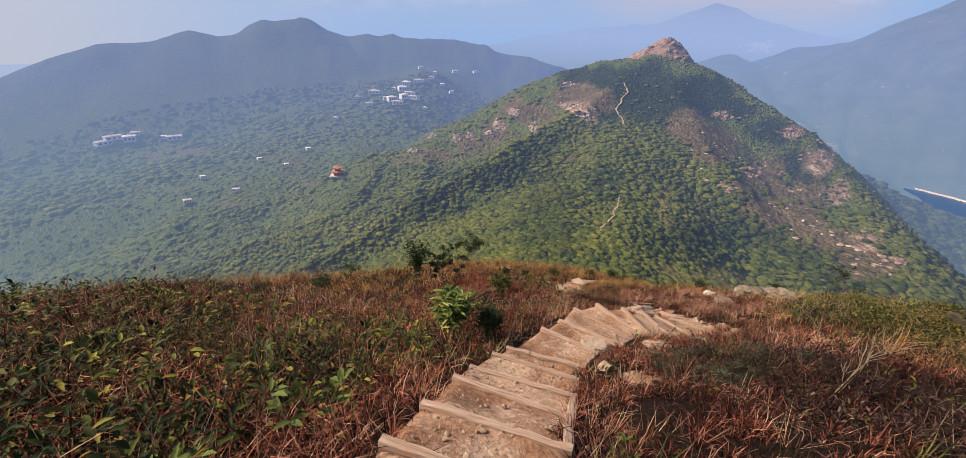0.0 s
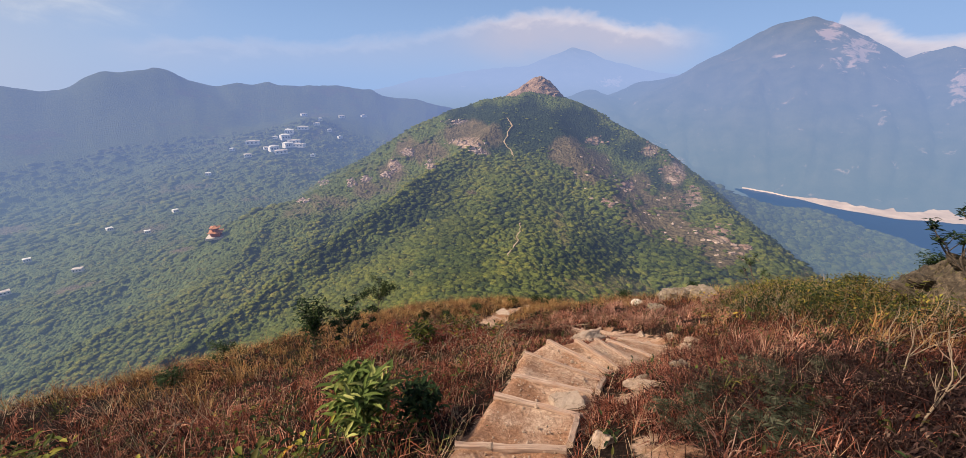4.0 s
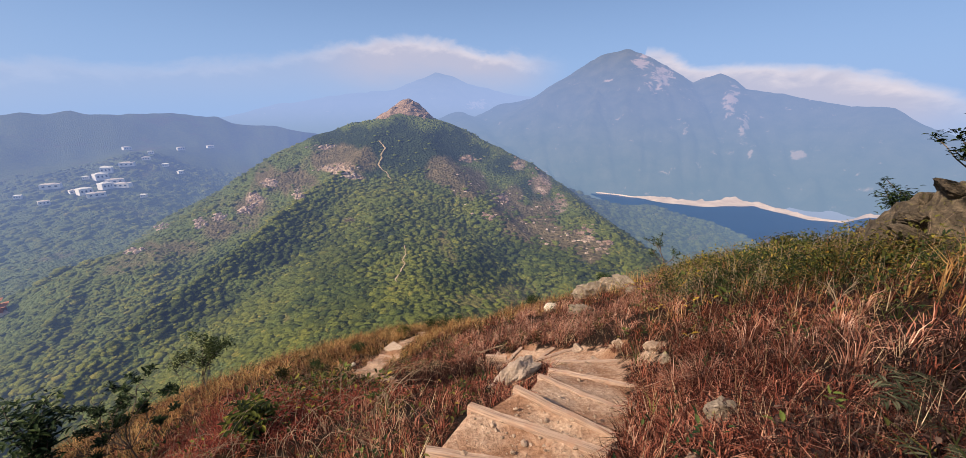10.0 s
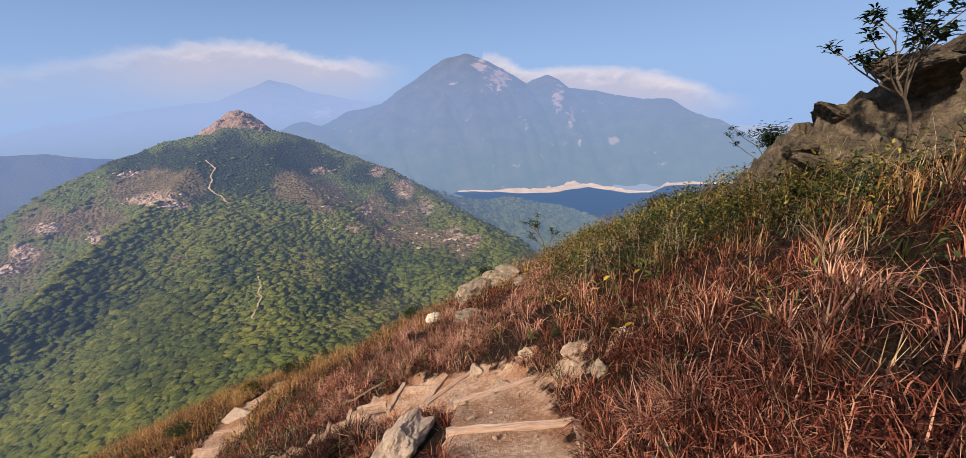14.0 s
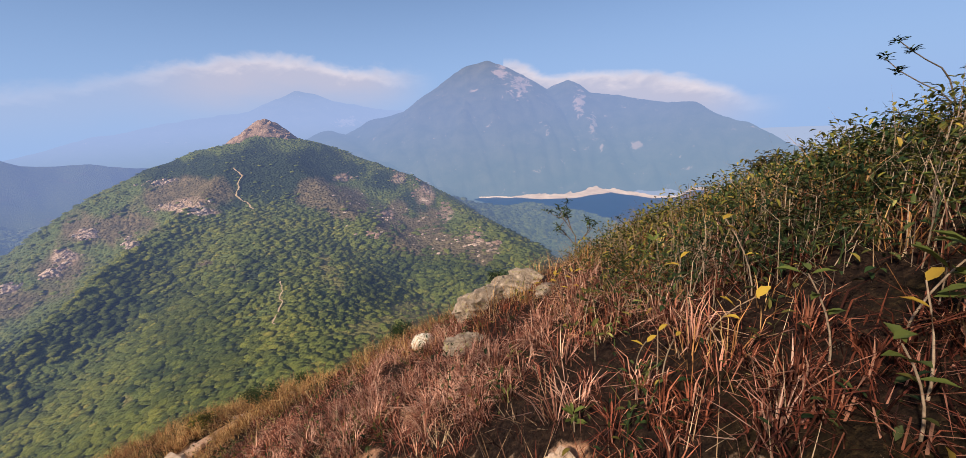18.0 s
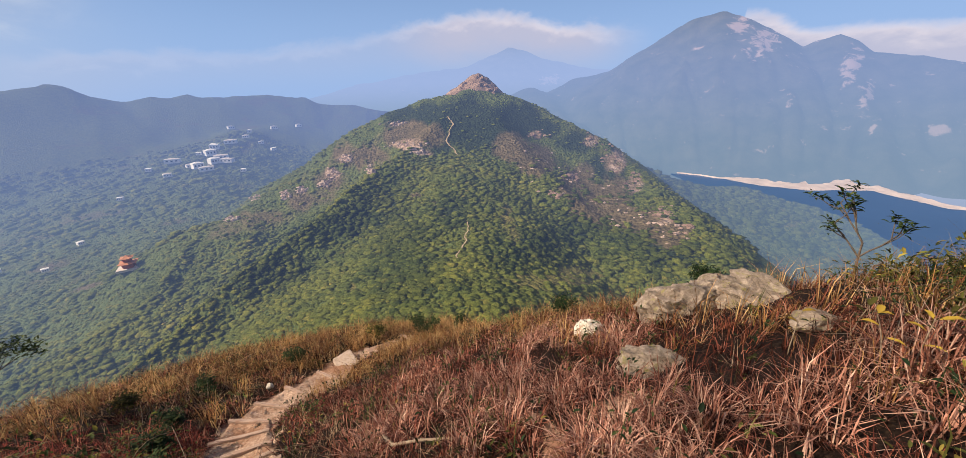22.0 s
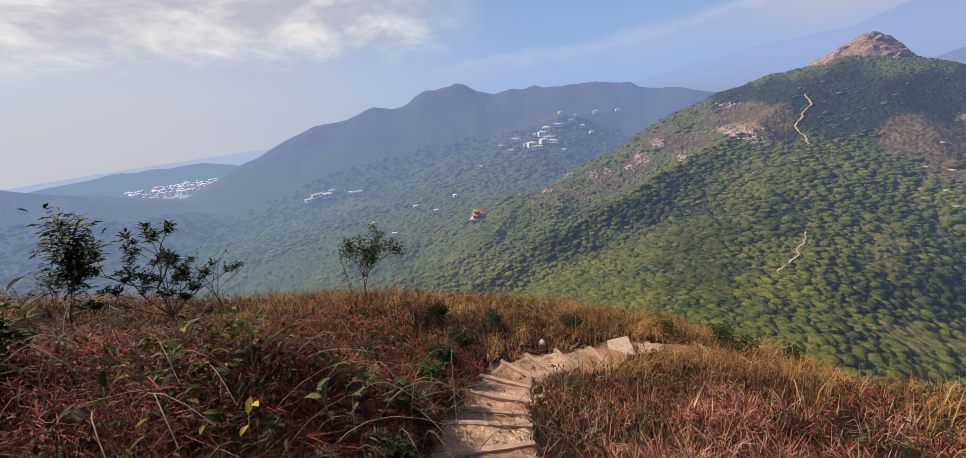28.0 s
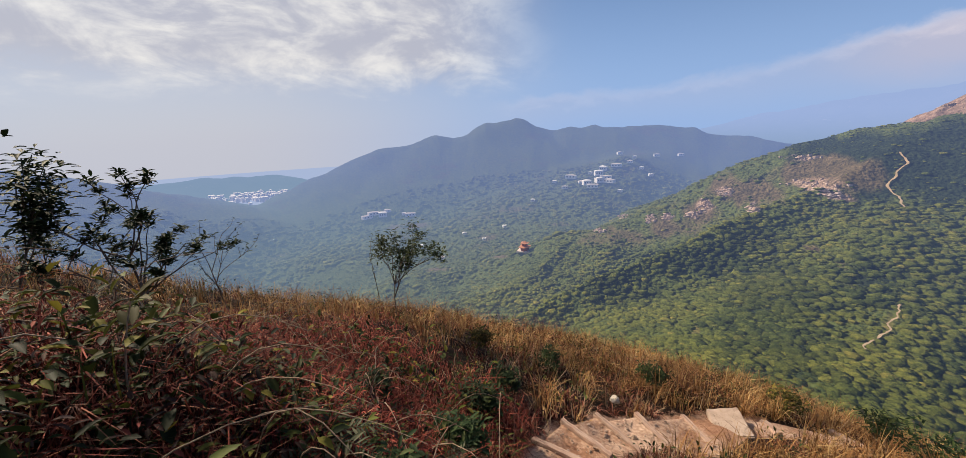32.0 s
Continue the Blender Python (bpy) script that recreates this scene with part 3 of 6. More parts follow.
# ---------------------------------------------------------------- far ridges
# each ridge: points of its crest, the fall on either side, and how round its top is
DEG = math.pi / 180


def polar(rows):
    """Crest points from bearing, distance and height angle, as seen from the trail."""
    return [(r * math.sin(a * DEG), r * math.cos(a * DEG), r * math.tan(e * DEG)) for a, r, e in rows]


MAIN = [(3, 45, -36), (0, 80, -50), (-4, 130, -57), (-8, 190, -57), (-14, 270, -43), (-22, 340, -24), (-14, 380, -12), (0, 400, -6), (8, 430, -22)]
EAST_SHOULDER = polar([(1, 400, -1.2), (4.2, 392, -2.9), (6.8, 384, -3.9), (11.9, 362, -5.8), (15.3, 342, -7.2), (17.9, 318, -9.6), (20.4, 292, -11.5), (23, 262, -13.8),
                       (26.3, 228, -15.8), (29.5, 196, -18.1), (32.5, 165, -21.1), (36, 140, -27)])
WEST_SHOULDER = polar([(-2, 398, -1.3), (-6.5, 390, -2.1), (-10.5, 378, -3.2), (-14, 364, -5.2), (-17.7, 345, -7.5), (-21.3, 325, -9.8), (-24.8, 312, -11.6), (-29.8, 300, -13.6),
                       (-34.4, 305, -14.6), (-39, 320, -16.5)])
VALLEY = polar([(-80, 420, -24), (-70, 360, -23), (-62, 330, -22), (-55, 330, -20), (-43.5, 345, -18.4), (-38, 470, -13), (-34, 620, -8.2), (-31.4, 760, -4.4), (-26, 900, -4.0)])
LEFT_SPUR = polar([(-56, 980, -1.2), (-52, 800, -6.5), (-50, 620, -11.5), (-50, 520, -15.0), (-52, 440, -18.5)])
LEFT_RANGE = polar([(-82, 1500, -11.5), (-78, 1250, -9.9), (-75.6, 1150, -8.3), (-72.1, 1080, -5.5), (-68.9, 1040, -4.0), (-64.6, 1010, -2.0), (-59.8, 1000, -1.6), (-56.3, 1000, -0.45), (-53, 1000, -0.55),
                    (-49.4, 1010, 0.65), (-45.7, 1020, 1.0), (-42.7, 1030, 0.0), (-39.9, 1030, -0.4), (-37.5, 1030, 0.15), (-34.7, 1040, 0.35), (-31, 1050, -0.4), (-27.7, 1060, -0.45),
                    (-23, 1080, -0.9), (-18.7, 1080, -1.7), (-14.5, 1080, -2.5), (-8, 1100, -4.5)])
MID_RANGE = polar([(a, r * 1.4, e) for a, r, e in [(-32, 2600, -2.4), (-27, 2500, -1.8), (-21.8, 2500, -0.8), (-16.2, 2500, 0.7), (-8, 2550, 1.9), (-1.6, 2600, 2.5), (1.8, 2600, 3.6), (4.1, 2600, 4.6), (6, 2600, 4.2),
                   (8.4, 2620, 3.3), (13.4, 2600, 1.8), (17.6, 2600, 1.4), (19, 2600, 1.8)]])
HIGH_RANGE = polar([(6, 2700, -2.5), (12, 2650, 0.0), (17.6, 2600, 1.3), (19.2, 2550, 1.9), (23.0, 2500, 4.3), (26.2, 2450, 6.5), (28, 2430, 6.75), (29.2, 2430, 7.0), (30.6, 2430, 6.4), (32.2, 2420, 5.5), (34.9, 2400, 3.6), (36.9, 2400, 2.5), (38.4, 2400, 3.2), (40, 2380, 3.4),
                    (42.3, 2350, 1.9), (47.4, 2300, 0.8), (52.5, 2250, -0.4), (55, 2200, -0.3), (57.3, 2150, -1.9), (61.5, 2050, -3.5), (64.7, 2000, -5.2), (70, 1950, -7.2), (78, 1900, -8.6)])
HIGH_BUTTRESS = polar([(33.5, 2400, 4.6), (33.2, 2100, 1.5), (33, 1850, -3.5), (33.5, 1650, -8.5)])
HIGH_BUTTRESS_2 = polar([(40, 2380, 3.3), (42, 2100, -0.3), (44.5, 1850, -5), (46, 1650, -9)])
HIGH_SPURS = [polar([(a, 2380, e), (a + d * 0.35, 2150, e - 3.0), (a + d, 1850, e - 7.5), (a + d * 1.2, 1650, -10.5)]) for a, e, d in ((21, 3.0, -3.0), (24.2, 5.0, -2.2), (26.6, 6.4, -1.4), (29.4, 6.6, 0.3), (31.4, 5.6, 1.4), (36.9, 2.2, 1.5), (45, 1.1, 2.0), (48.5, 0.4, 2.2), (52, -0.5, 2.5), (56, -1.2, 2.5))]
MID_FOOT = polar([(7, 2500, -0.5), (11, 1900, -4.2), (17, 1500, -8.5), (24, 1350, -11.6)])
EAST_SPUR = polar([(a, r * 1.35, e) for a, r, e in [(20, 395, -10.6), (22.9, 400, -11.3), (28.9, 415, -12.9), (36.9, 440, -13.8), (42.5, 462, -15.0), (44.5, 470, -16.6), (47, 475, -20)]])
WEST_CAPE = polar([(-112, 930, 0.5), (-101.6, 930, -1.9), (-99.5, 930, -2.7), (-96.8, 915, -4.2), (-94.2, 900, -5.2), (-88, 840, -6.9), (-84, 780, -9.0), (-80, 700, -12.5), (-77, 650, -16)])
TOWN_HILLS = polar([(-97, 3300, -5.1), (-92, 3200, -4.4), (-88, 3100, -4.3), (-83, 3050, -4.35), (-79, 3050, -4.45), (-75.5, 3050, -5.4), (-72, 3050, -6)])
BEHIND = [(0, -15, 2.5), (0, -45, 14), (-60, -160, 20), (-260, -420, -30), (-900, -900, -120)]
BEHIND_EAST = [(0, -30, 10), (120, -140, -10), (500, -300, -80), (1300, -500, -60)]
RIDGES = [(MAIN, 0.50, 0.78, 45, 55), (EAST_SHOULDER, 0.85, 0.26, 16, 30), (WEST_SHOULDER, 0.30, 0.62, 30, 18), (VALLEY, 0.16, 0.40, 30, 20), (LEFT_SPUR, 0.42, 0.45, 25, 25),
          (LEFT_RANGE, 0.42, 0.40, 14, 14), (BEHIND, 1.3, 1.3, 4, 4), (BEHIND_EAST, 1.3, 1.3, 4, 4), (EAST_SPUR, 0.6, 0.32, 12, 16), (WEST_CAPE, 0.35, 0.35, 20, 20)]
HAZY_RIDGES = [(MID_RANGE, 0.45, 0.42, 12, 12)]
FAR_RIDGES = [(HIGH_RANGE, 0.5, 0.62, 12, 12), (HIGH_BUTTRESS, 0.9, 0.9, 12, 12), (HIGH_BUTTRESS_2, 0.9, 0.9, 12, 12), (MID_FOOT, 0.4, 0.4, 40, 40), (TOWN_HILLS, 0.25, 0.25, 20, 20)] + [(h, 1.0, 1.0, 8, 8) for h in HIGH_SPURS]
SEA = -330.0
LAKE = -302.0


def ridge_height(x, y, crest, left, right, wl, wr):
    best = np.full(x.shape, -1e9)
    c = np.asarray(crest, float)
    for (ax, ay, az_), (bx, by, bz) in zip(c[:-1], c[1:]):
        dx, dy = bx - ax, by - ay
        n2 = dx * dx + dy * dy
        raw = ((x - ax) * dx + (y - ay) * dy) / n2
        s = np.clip(raw, 0, 1)
        qx, qy = x - ax - s * dx, y - ay - s * dy
        d = np.sqrt(qx * qx + qy * qy)
        side = (dx * (y - ay) - dy * (x - ax)) > 0
        k, w = np.where(side, left, right), np.where(side, wl, wr)
        past = np.clip(np.abs(raw - s) * math.sqrt(n2) / (0.5 * d + 1e-6), 0, 1)
        k = k + (max(left, right) - k) * past
        best = np.maximum(best, az_ + s * (bz - az_) - k * (np.sqrt(d * d + w * w) - w))
    return best


def far_height(x, y, ridges, floor, soft):
    r = np.hypot(x, y)
    sway = np.clip(0.045 * r, 0, 20) * np.clip((r - 30) / 60, 0, 1)
    x, y = x + sway * fbm(x / 48, y / 48, 3, 51), y + sway * fbm(x / 48, y / 48, 3, 57)
    ravine = (fbm(x / (0.07 * r + 14), y / (0.07 * r + 14), 4, 3) + 0.5 * fbm(x / 90, y / 90, 4, 9)) * np.minimum(0.045 * r, 60)
    top = np.full(x.shape, floor)
    layers = [top]
    for crest, l, rr, wl, wr in ridges:
        z = ridge_height(x, y, crest, l, rr, wl, wr)
        layers.append(z)
    stack = np.stack(layers)
    high = stack.max(0)
    k = np.minimum(soft, 0.02 * r + 0.5)
    z = high + k * np.log(np.exp((stack - high) / k).sum(0)) * 0.6
    depth = np.clip((high - floor) / 60, 0, 1)
    return z + ravine * depth * 0.55


def ground_height(x, y):
    """The whole land near the trail: the knoll, and the hills around it."""
    x, y = np.asarray(x, float), np.asarray(y, float)
    shape = x.shape
    z = smooth_hill(x, y)
    _, shift = trail_distance(x, y)
    z = z + shift.reshape(shape)
    far = far_height(x, y, RIDGES, SEA - 4, 8.0)
    r = np.hypot(x, y - 6)
    high = np.maximum(z, far)
    return np.where(r < 9, z, high)


# bare spots beside the steps: centre and half widths
BARE = [(2.25, 7.7, 0.18, 0.30), (2.25, 8.5, 0.15, 0.3), (1.75, 9.75, 0.15, 0.2), (2.05, 10.4, 0.12, 0.3), (0.62, 4.7, 0.35, 0.15), (0.5, 3.6, 0.2, 0.3), (2.6, 10.6, 0.25, 0.2), (0.4, 8.6, 0.25, 0.3), (-1.75, 14.9, 0.4, 0.5), (1.57, 10.22, 0.16, 0.25), (2.03, 9.08, 0.16, 0.2), (2.43, 8.51, 0.16, 0.14), (2.53, 7.85, 0.2, 0.16), (2.6, 7.36, 0.16, 0.12), (1.96, 10.8, 0.1, 0.25)]


# ground: fine on the knoll, coarser beyond
def make_ground():
    xs = np.arange(-16, 18.01, 0.14)
    ys = np.arange(-9, 25.01, 0.14)
    X, Y = np.meshgrid(xs, ys)
    Z = ground_height(X, Y)
    d, _ = trail_distance(X, Y)
    d = d.reshape(X.shape)
    rough = fbm(X * 1.3, Y * 1.3, 5, 21) * 0.28
    Z = Z + rough * np.clip((d - 0.35) / 0.8, 0, 1)
    sunk = np.clip(1 - (d - 0.42) / 0.16, 0, 1)
    Z = Z - 0.03 * sunk * ((Y > 0.9) & (Y < 15.0))
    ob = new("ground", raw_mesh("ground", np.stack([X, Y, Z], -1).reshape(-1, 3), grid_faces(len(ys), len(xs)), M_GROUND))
    bare_ = 1.15 - np.clip((d - 0.20 + 0.50 * ((Y > 14.8) & (X > -1.2))) / 0.45, 0, 1.15)
    for bx, by, rx_, ry_ in BARE:
        bare_ = np.maximum(bare_, 1.15 - 0.65 * np.sqrt(((X - bx) / rx_) ** 2 + ((Y - by) / ry_) ** 2))
    worn = ob.data.attributes.new("worn", "FLOAT", "POINT")
    worn.data.foreach_set("value", np.clip(bare_, 0, 1.2).ravel().astype(np.float32))
    tagged(ob, "brown earth slope covered with dry grass litter", "ground", kind="structure")
    return xs, ys, Z


XS, YS, ZG = make_ground()


def on_ground(x, y):
    """Height of the ground sheet at places inside the knoll."""
    x, y = np.asarray(x, float), np.asarray(y, float)
    fx, fy = np.clip((x - XS[0]) / 0.14, 0, len(XS) - 2), np.clip((y - YS[0]) / 0.14, 0, len(YS) - 2)
    i, j = fx.astype(int), fy.astype(int)
    u, v = fx - i, fy - j
    return (ZG[j, i] * (1 - u) + ZG[j, i + 1] * u) * (1 - v) + (ZG[j + 1, i] * (1 - u) + ZG[j + 1, i + 1] * u) * v


# land cover on the wooded hill: bearing, height angle from the trail, half widths in degrees, strength
HEATH = [(-10.5, -6.4, 4.5, 1.5, 0.9), (-16, -8.6, 3.6, 2.0, 0.9), (-21, -11.2, 3.0, 1.6, 0.8), (-24, -13.6, 3.6, 1.8, 0.75), (-29, -14.9, 4.0, 1.6, 0.65), (-34, -15.6, 3.6, 1.2, 0.55), (4.6, -8.6, 2.0, 1.6, 0.9), (8.6, -10.6, 3.2, 2.4, 1.0), (12.6, -13.2, 3.6, 2.6, 1.0),
         (17.2, -15.6, 3.6, 2.4, 1.0), (21.6, -17.8, 3.6, 2.0, 1.0), (26.2, -19.0, 3.2, 1.6, 1.0), (-9.1, -14.4, 1.6, 0.6, 0.9), (-6.6, -15.6, 0.9, 0.8, 0.6), (-62, -13.0, 4.0, 0.6, 0.8), (-50, -15.4, 2.0, 0.4, 0.7), (-57, -19.6, 2.4, 0.4, 0.8), (-45, -11.4, 2.6, 0.5, 0.6), (-39, -13.6, 2.2, 0.4, 0.6), (-47.5, -18.2, 1.4, 0.3, 0.8)]
MEADOW = [(3.8, -17.6, 1.6, 2.2, 1.0), (5.0, -20.4, 1.3, 1.8, 1.0), (9.1, -26.2, 4.5, 1.2, 1.0), (15, -25.4, 4.5, 1.3, 1.0), (-4.6, -17.2, 3.0, 1.0, 0.5), (-2.3, -21.2, 0.6, 2.0, 0.7), (-19, -25.6, 0.6, 0.8, 0.9), (-30, -14.6, 4.0, 0.8, 0.5)]
# low growth and woods; cloud shade and the shaded east face are coloured in
SCRUB_SHADE = [(-8, -4.2, 5.0, 2.0, 1.0), (-1.5, -5.2, 5.5, 3.4, 1.0), (4.2, -4.6, 4.0, 2.0, 1.0), (8.5, -5.9, 4.0, 1.3, 1.0), (13, -7.8, 3.2, 1.7, 0.9), (17, -11.2, 2.6, 1.8, 0.9), (-14, -14.4, 3.6, 1.6, 0.9), (-18, -17.4, 6.0, 2.2, 0.9), (-11, -19.0, 6.0, 3.2, 0.9), (-4, -16.6, 3.0, 2.0, 0.7), (-10, -25.5, 6.0, 2.6, 0.8), (-30, -22, 5.0, 2.0, 0.6), (9, -21.5, 5.0, 2.6, 0.85), (16, -18.4, 5.0, 2.4, 0.9), (14.5, -14.4, 2.4, 1.4, 0.9), (22, -20.0, 5.0, 2.2, 0.85), (19.6, -14.2, 2.0, 1.6, 0.9), (27, -21.5, 5.0, 2.0, 0.8)]
SCARPS = [(-10.0, -7.4, 2.2, 0.55, 0.9), (-8.0, -8.6, 1.1, 0.4, 0.9), (-18.3, -8.7, 0.9, 0.5, 0.9), (-20.3, -10.6, 1.1, 0.8, 0.95), (-21.6, -11.8, 0.7, 0.4, 0.9), (-15.2, -10.6, 0.6, 0.5, 0.9), (-11.5, -4.6, 1.6, 0.3, 0.7), (15.4, -7.6, 1.4, 0.9, 0.55), (18.5, -10.0, 1.4, 1.5, 0.65),
          (21.5, -13.3, 1.2, 1.4, 0.6), (25.5, -16.8, 1.4, 1.1, 0.55), (28.4, -18.4, 1.1, 0.9, 0.5), (8.1, -6.8, 1.2, 0.5, 0.8), (10.6, -15.1, 1.0, 0.5, 0.7), (13.0, -12.4, 0.9, 0.6, 0.7), (-30, -12.4, 0.8, 0.4, 0.6), (-26.5, -12.6, 0.7, 0.35, 0.8), (-33, -14.4, 0.6, 0.3, 0.8), (-24.4, -12.2, 0.6, 0.4, 0.8)]
HIGH_ROCKS = [(30.5, 5.4, 1.6, 1.2, 0.9), (33, 3.4, 1.6, 1.6, 0.9), (41.6, 0.4, 0.6, 1.6, 1.0), (43.2, -2.6, 0.6, 1.8, 1.0), (44.4, -5.2, 0.5, 1.0, 0.9), (9.6, 0.4, 1.6, 0.7, 1.0), (49, -5.4, 0.8, 0.4, 0.9), (27.4, 3.2, 0.8, 0.5, 0.6), (37, -3.0, 0.6, 0.8, 0.5)]


def cover(x, y, z, spots):
    r = np.hypot(x, y)
    bearing, height = np.degrees(np.arctan2(x, y)), np.degrees(np.arctan2(z + 1.5, r))
    span = 0.045 * r + 3
    wob = fbm(x / span, y / span, 4, 31) * 1.7 + fbm(x / (span * 0.22), y / (span * 0.22), 2, 37) * 0.7
    total = np.zeros(np.shape(x))
    for b, e, wb, we, k in spots:
        q = np.sqrt(((bearing - b) / wb) ** 2 + ((height - e) / we) ** 2)
        total = np.maximum(total, k * np.clip(1.55 - q + wob, 0, 1))
    return total


def polar_sheet(name, bearings, radii, ridges, floor, soft, mat, label, sink=0.0, gullies=0.0):
    A, R = np.meshgrid(bearings * DEG, radii, indexing="ij")
    X, Y = R * np.sin(A), R * np.cos(A)
    Z = far_height(X, Y, ridges, floor, soft) - sink
    if gullies:
        below = np.clip((Z.max(1 if Z.shape[0] == len(bearings) else 0, keepdims=True) - Z - 15) / 160, 0, 1)
        bed = np.abs(fbm(np.degrees(A) * 0.45 + R / 300 + 1.6 * fbm(np.degrees(A) * 0.12, R / 500, 3, 413), R / 420, 5, 411))
        Z = Z - gullies * below * np.clip(1 - bed / 0.16, 0, 1) * np.clip((Z - floor) / 120, 0, 1)
    ob = new(name, raw_mesh(name, np.stack([X, Y, Z], -1).reshape(-1, 3), grid_faces(len(bearings), len(radii))[:, ::-1], mat))
    for attr, spots in (("heath", HEATH), ("meadow", MEADOW), ("scrub_shade", SCRUB_SHADE), ("scarp", SCARPS + HIGH_ROCKS)):
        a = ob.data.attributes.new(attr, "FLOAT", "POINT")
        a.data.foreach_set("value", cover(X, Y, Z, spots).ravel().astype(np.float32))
    return tagged(ob, label, "hills", kind="structure")


seen = np.concatenate([np.arange(-180, -115, 5.0), np.arange(-115, 60, 0.42), np.arange(60, 180.1, 5.0)])
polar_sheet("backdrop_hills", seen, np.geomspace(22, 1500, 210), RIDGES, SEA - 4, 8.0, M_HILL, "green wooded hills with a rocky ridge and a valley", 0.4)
A1 = np.arange(-118, 86, 0.4)
polar_sheet("backdrop_range", A1, np.geomspace(1250, 4300, 120), FAR_RIDGES, SEA - 12, 14.0, M_FAR_RIGHT, "high mountains coloured blue by painted haze", gullies=20.0)

polar_sheet("backdrop_ridge", np.arange(-40, 24, 0.4), np.geomspace(2700, 4400, 60), HAZY_RIDGES, SEA - 12, 14.0, M_FAR_MID, "mountain ridge dissolving in painted pale blue haze", gullies=20.0)

# sea and reservoir
B = np.arange(0, 360, 4.0) * DEG
RR = np.array([0.0, 900, 2000, 3200, 4900])
V = np.stack([np.outer(RR, np.sin(B)), np.outer(RR, np.cos(B)), np.full((len(RR), len(B)), SEA)], -1).reshape(-1, 3)
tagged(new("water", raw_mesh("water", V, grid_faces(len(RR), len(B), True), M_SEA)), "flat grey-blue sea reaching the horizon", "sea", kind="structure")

bear = np.arange(26, 80, 0.3)
edge = np.interp(bear, [26, 32, 35.8, 40.6, 42.5, 45.7, 47.9, 51.3, 54, 56, 62, 80], [11.6, 11.95, 12.4, 12.4, 12.1, 11.7, 12.05, 12.5, 12.3, 11.4, 10.9, 10.2]) + 0.12 * fbm(bear * 0.9, bear * 0, 4, 5)
brink = np.interp(bear, [31.8, 34, 35.8, 40.6, 43.1, 45.7, 47.9, 51.3, 52.5, 55, 56, 59, 60], [0, 0.35, 0.5, 0.65, 0.85, 0.4, 0.4, 0.22, 0.06, 0.06, 0.3, 0.3, 0.05]) * (1 + 1.2 * fbm(bear * 1.1, bear * 0 + 3, 3, 15))
far_shore = LAKE / np.tan(-edge * DEG)


def lake_sheet(name, inner, outer, z0, z1, mat, label, category, steps=5):
    a = np.repeat(bear[:, None] * DEG, steps, 1)
    f = np.linspace(0, 1, steps)[None, :]
    r = inner[:, None] * (1 - f) + outer[:, None] * f
    v = np.stack([r * np.sin(a), r * np.cos(a), np.broadcast_to(z0 + (z1 - z0) * f, r.shape)], -1)
    return tagged(new(name, raw_mesh(name, v.reshape(-1, 3), grid_faces(len(bear), steps)[:, ::-1], mat)), label, category, kind="structure")


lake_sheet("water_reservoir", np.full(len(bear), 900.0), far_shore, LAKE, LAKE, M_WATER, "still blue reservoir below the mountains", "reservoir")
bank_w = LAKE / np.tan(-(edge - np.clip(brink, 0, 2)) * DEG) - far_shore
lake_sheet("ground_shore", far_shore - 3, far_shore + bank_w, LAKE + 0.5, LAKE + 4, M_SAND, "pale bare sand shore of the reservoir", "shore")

# ---------------------------------------------------------------- the stepped trail
def beam_mesh(length, wide, high, seed, taper=0.0):
    """A weathered timber along x with rounded, uneven edges."""
    rng = np.random.default_rng(seed)
    n, prof = 9, [(-0.5, -0.5), (0.5, -0.5), (0.5, 0.30), (0.38, 0.5), (-0.36, 0.5), (-0.5, 0.32)]
    xs = np.linspace(-length / 2, length / 2, n)
    v = []
    for i, x in enumerate(xs):
        wob, sag = rng.normal(0, 0.004), rng.normal(0, 0.003)
        for a, c in prof:
            v.append((x + rng.normal(0, 0.004), a * wide * (1 + rng.normal(0, 0.04)) + wob, c * high * (1 + rng.normal(0, 0.03)) + sag))
    k = len(prof)
    quads = grid_faces(n, k, True)[:, ::-1]
    caps = np.array([[0, 1, 2, 3], [0, 3, 4, 5]])
    return raw_mesh("timber", np.array(v), [quads, np.concatenate([caps[:, ::-1], caps + (n - 1) * k])[:, ::-1]], M_TIMBER, False)


TREAD_TOPS = []


def tread_mesh(back, front, seed):
    """Trodden earth between the foot of one timber and the top of the next; its sides spread out and sink into the slope."""
    (al, ar), (bl, br) = back, front
    nu, nv = 22, 9
    u, w = np.linspace(-0.13, 1.13, nu)[:, None], np.linspace(0, 1, nv)[None, :]
    P = (np.array(al)[None, None] * (1 - u[..., None]) + np.array(ar)[None, None] * u[..., None]) * (1 - w[..., None]) + \
        (np.array(bl)[None, None] * (1 - u[..., None]) + np.array(br)[None, None] * u[..., None]) * w[..., None]
    out = np.clip((np.abs(u - 0.5) - 0.5) / 0.12, 0, 1) ** 0.8
    P[..., 2] += fbm(P[..., 0] * 3.1, P[..., 1] * 3.1, 4, seed) * 0.06 - 0.03 * np.sin(np.pi * w) * np.sin(np.pi * np.clip(u, 0, 1)) + fbm(P[..., 0] * 14, P[..., 1] * 14, 2, seed) * 0.02
    land = on_ground(P[..., 0], P[..., 1])
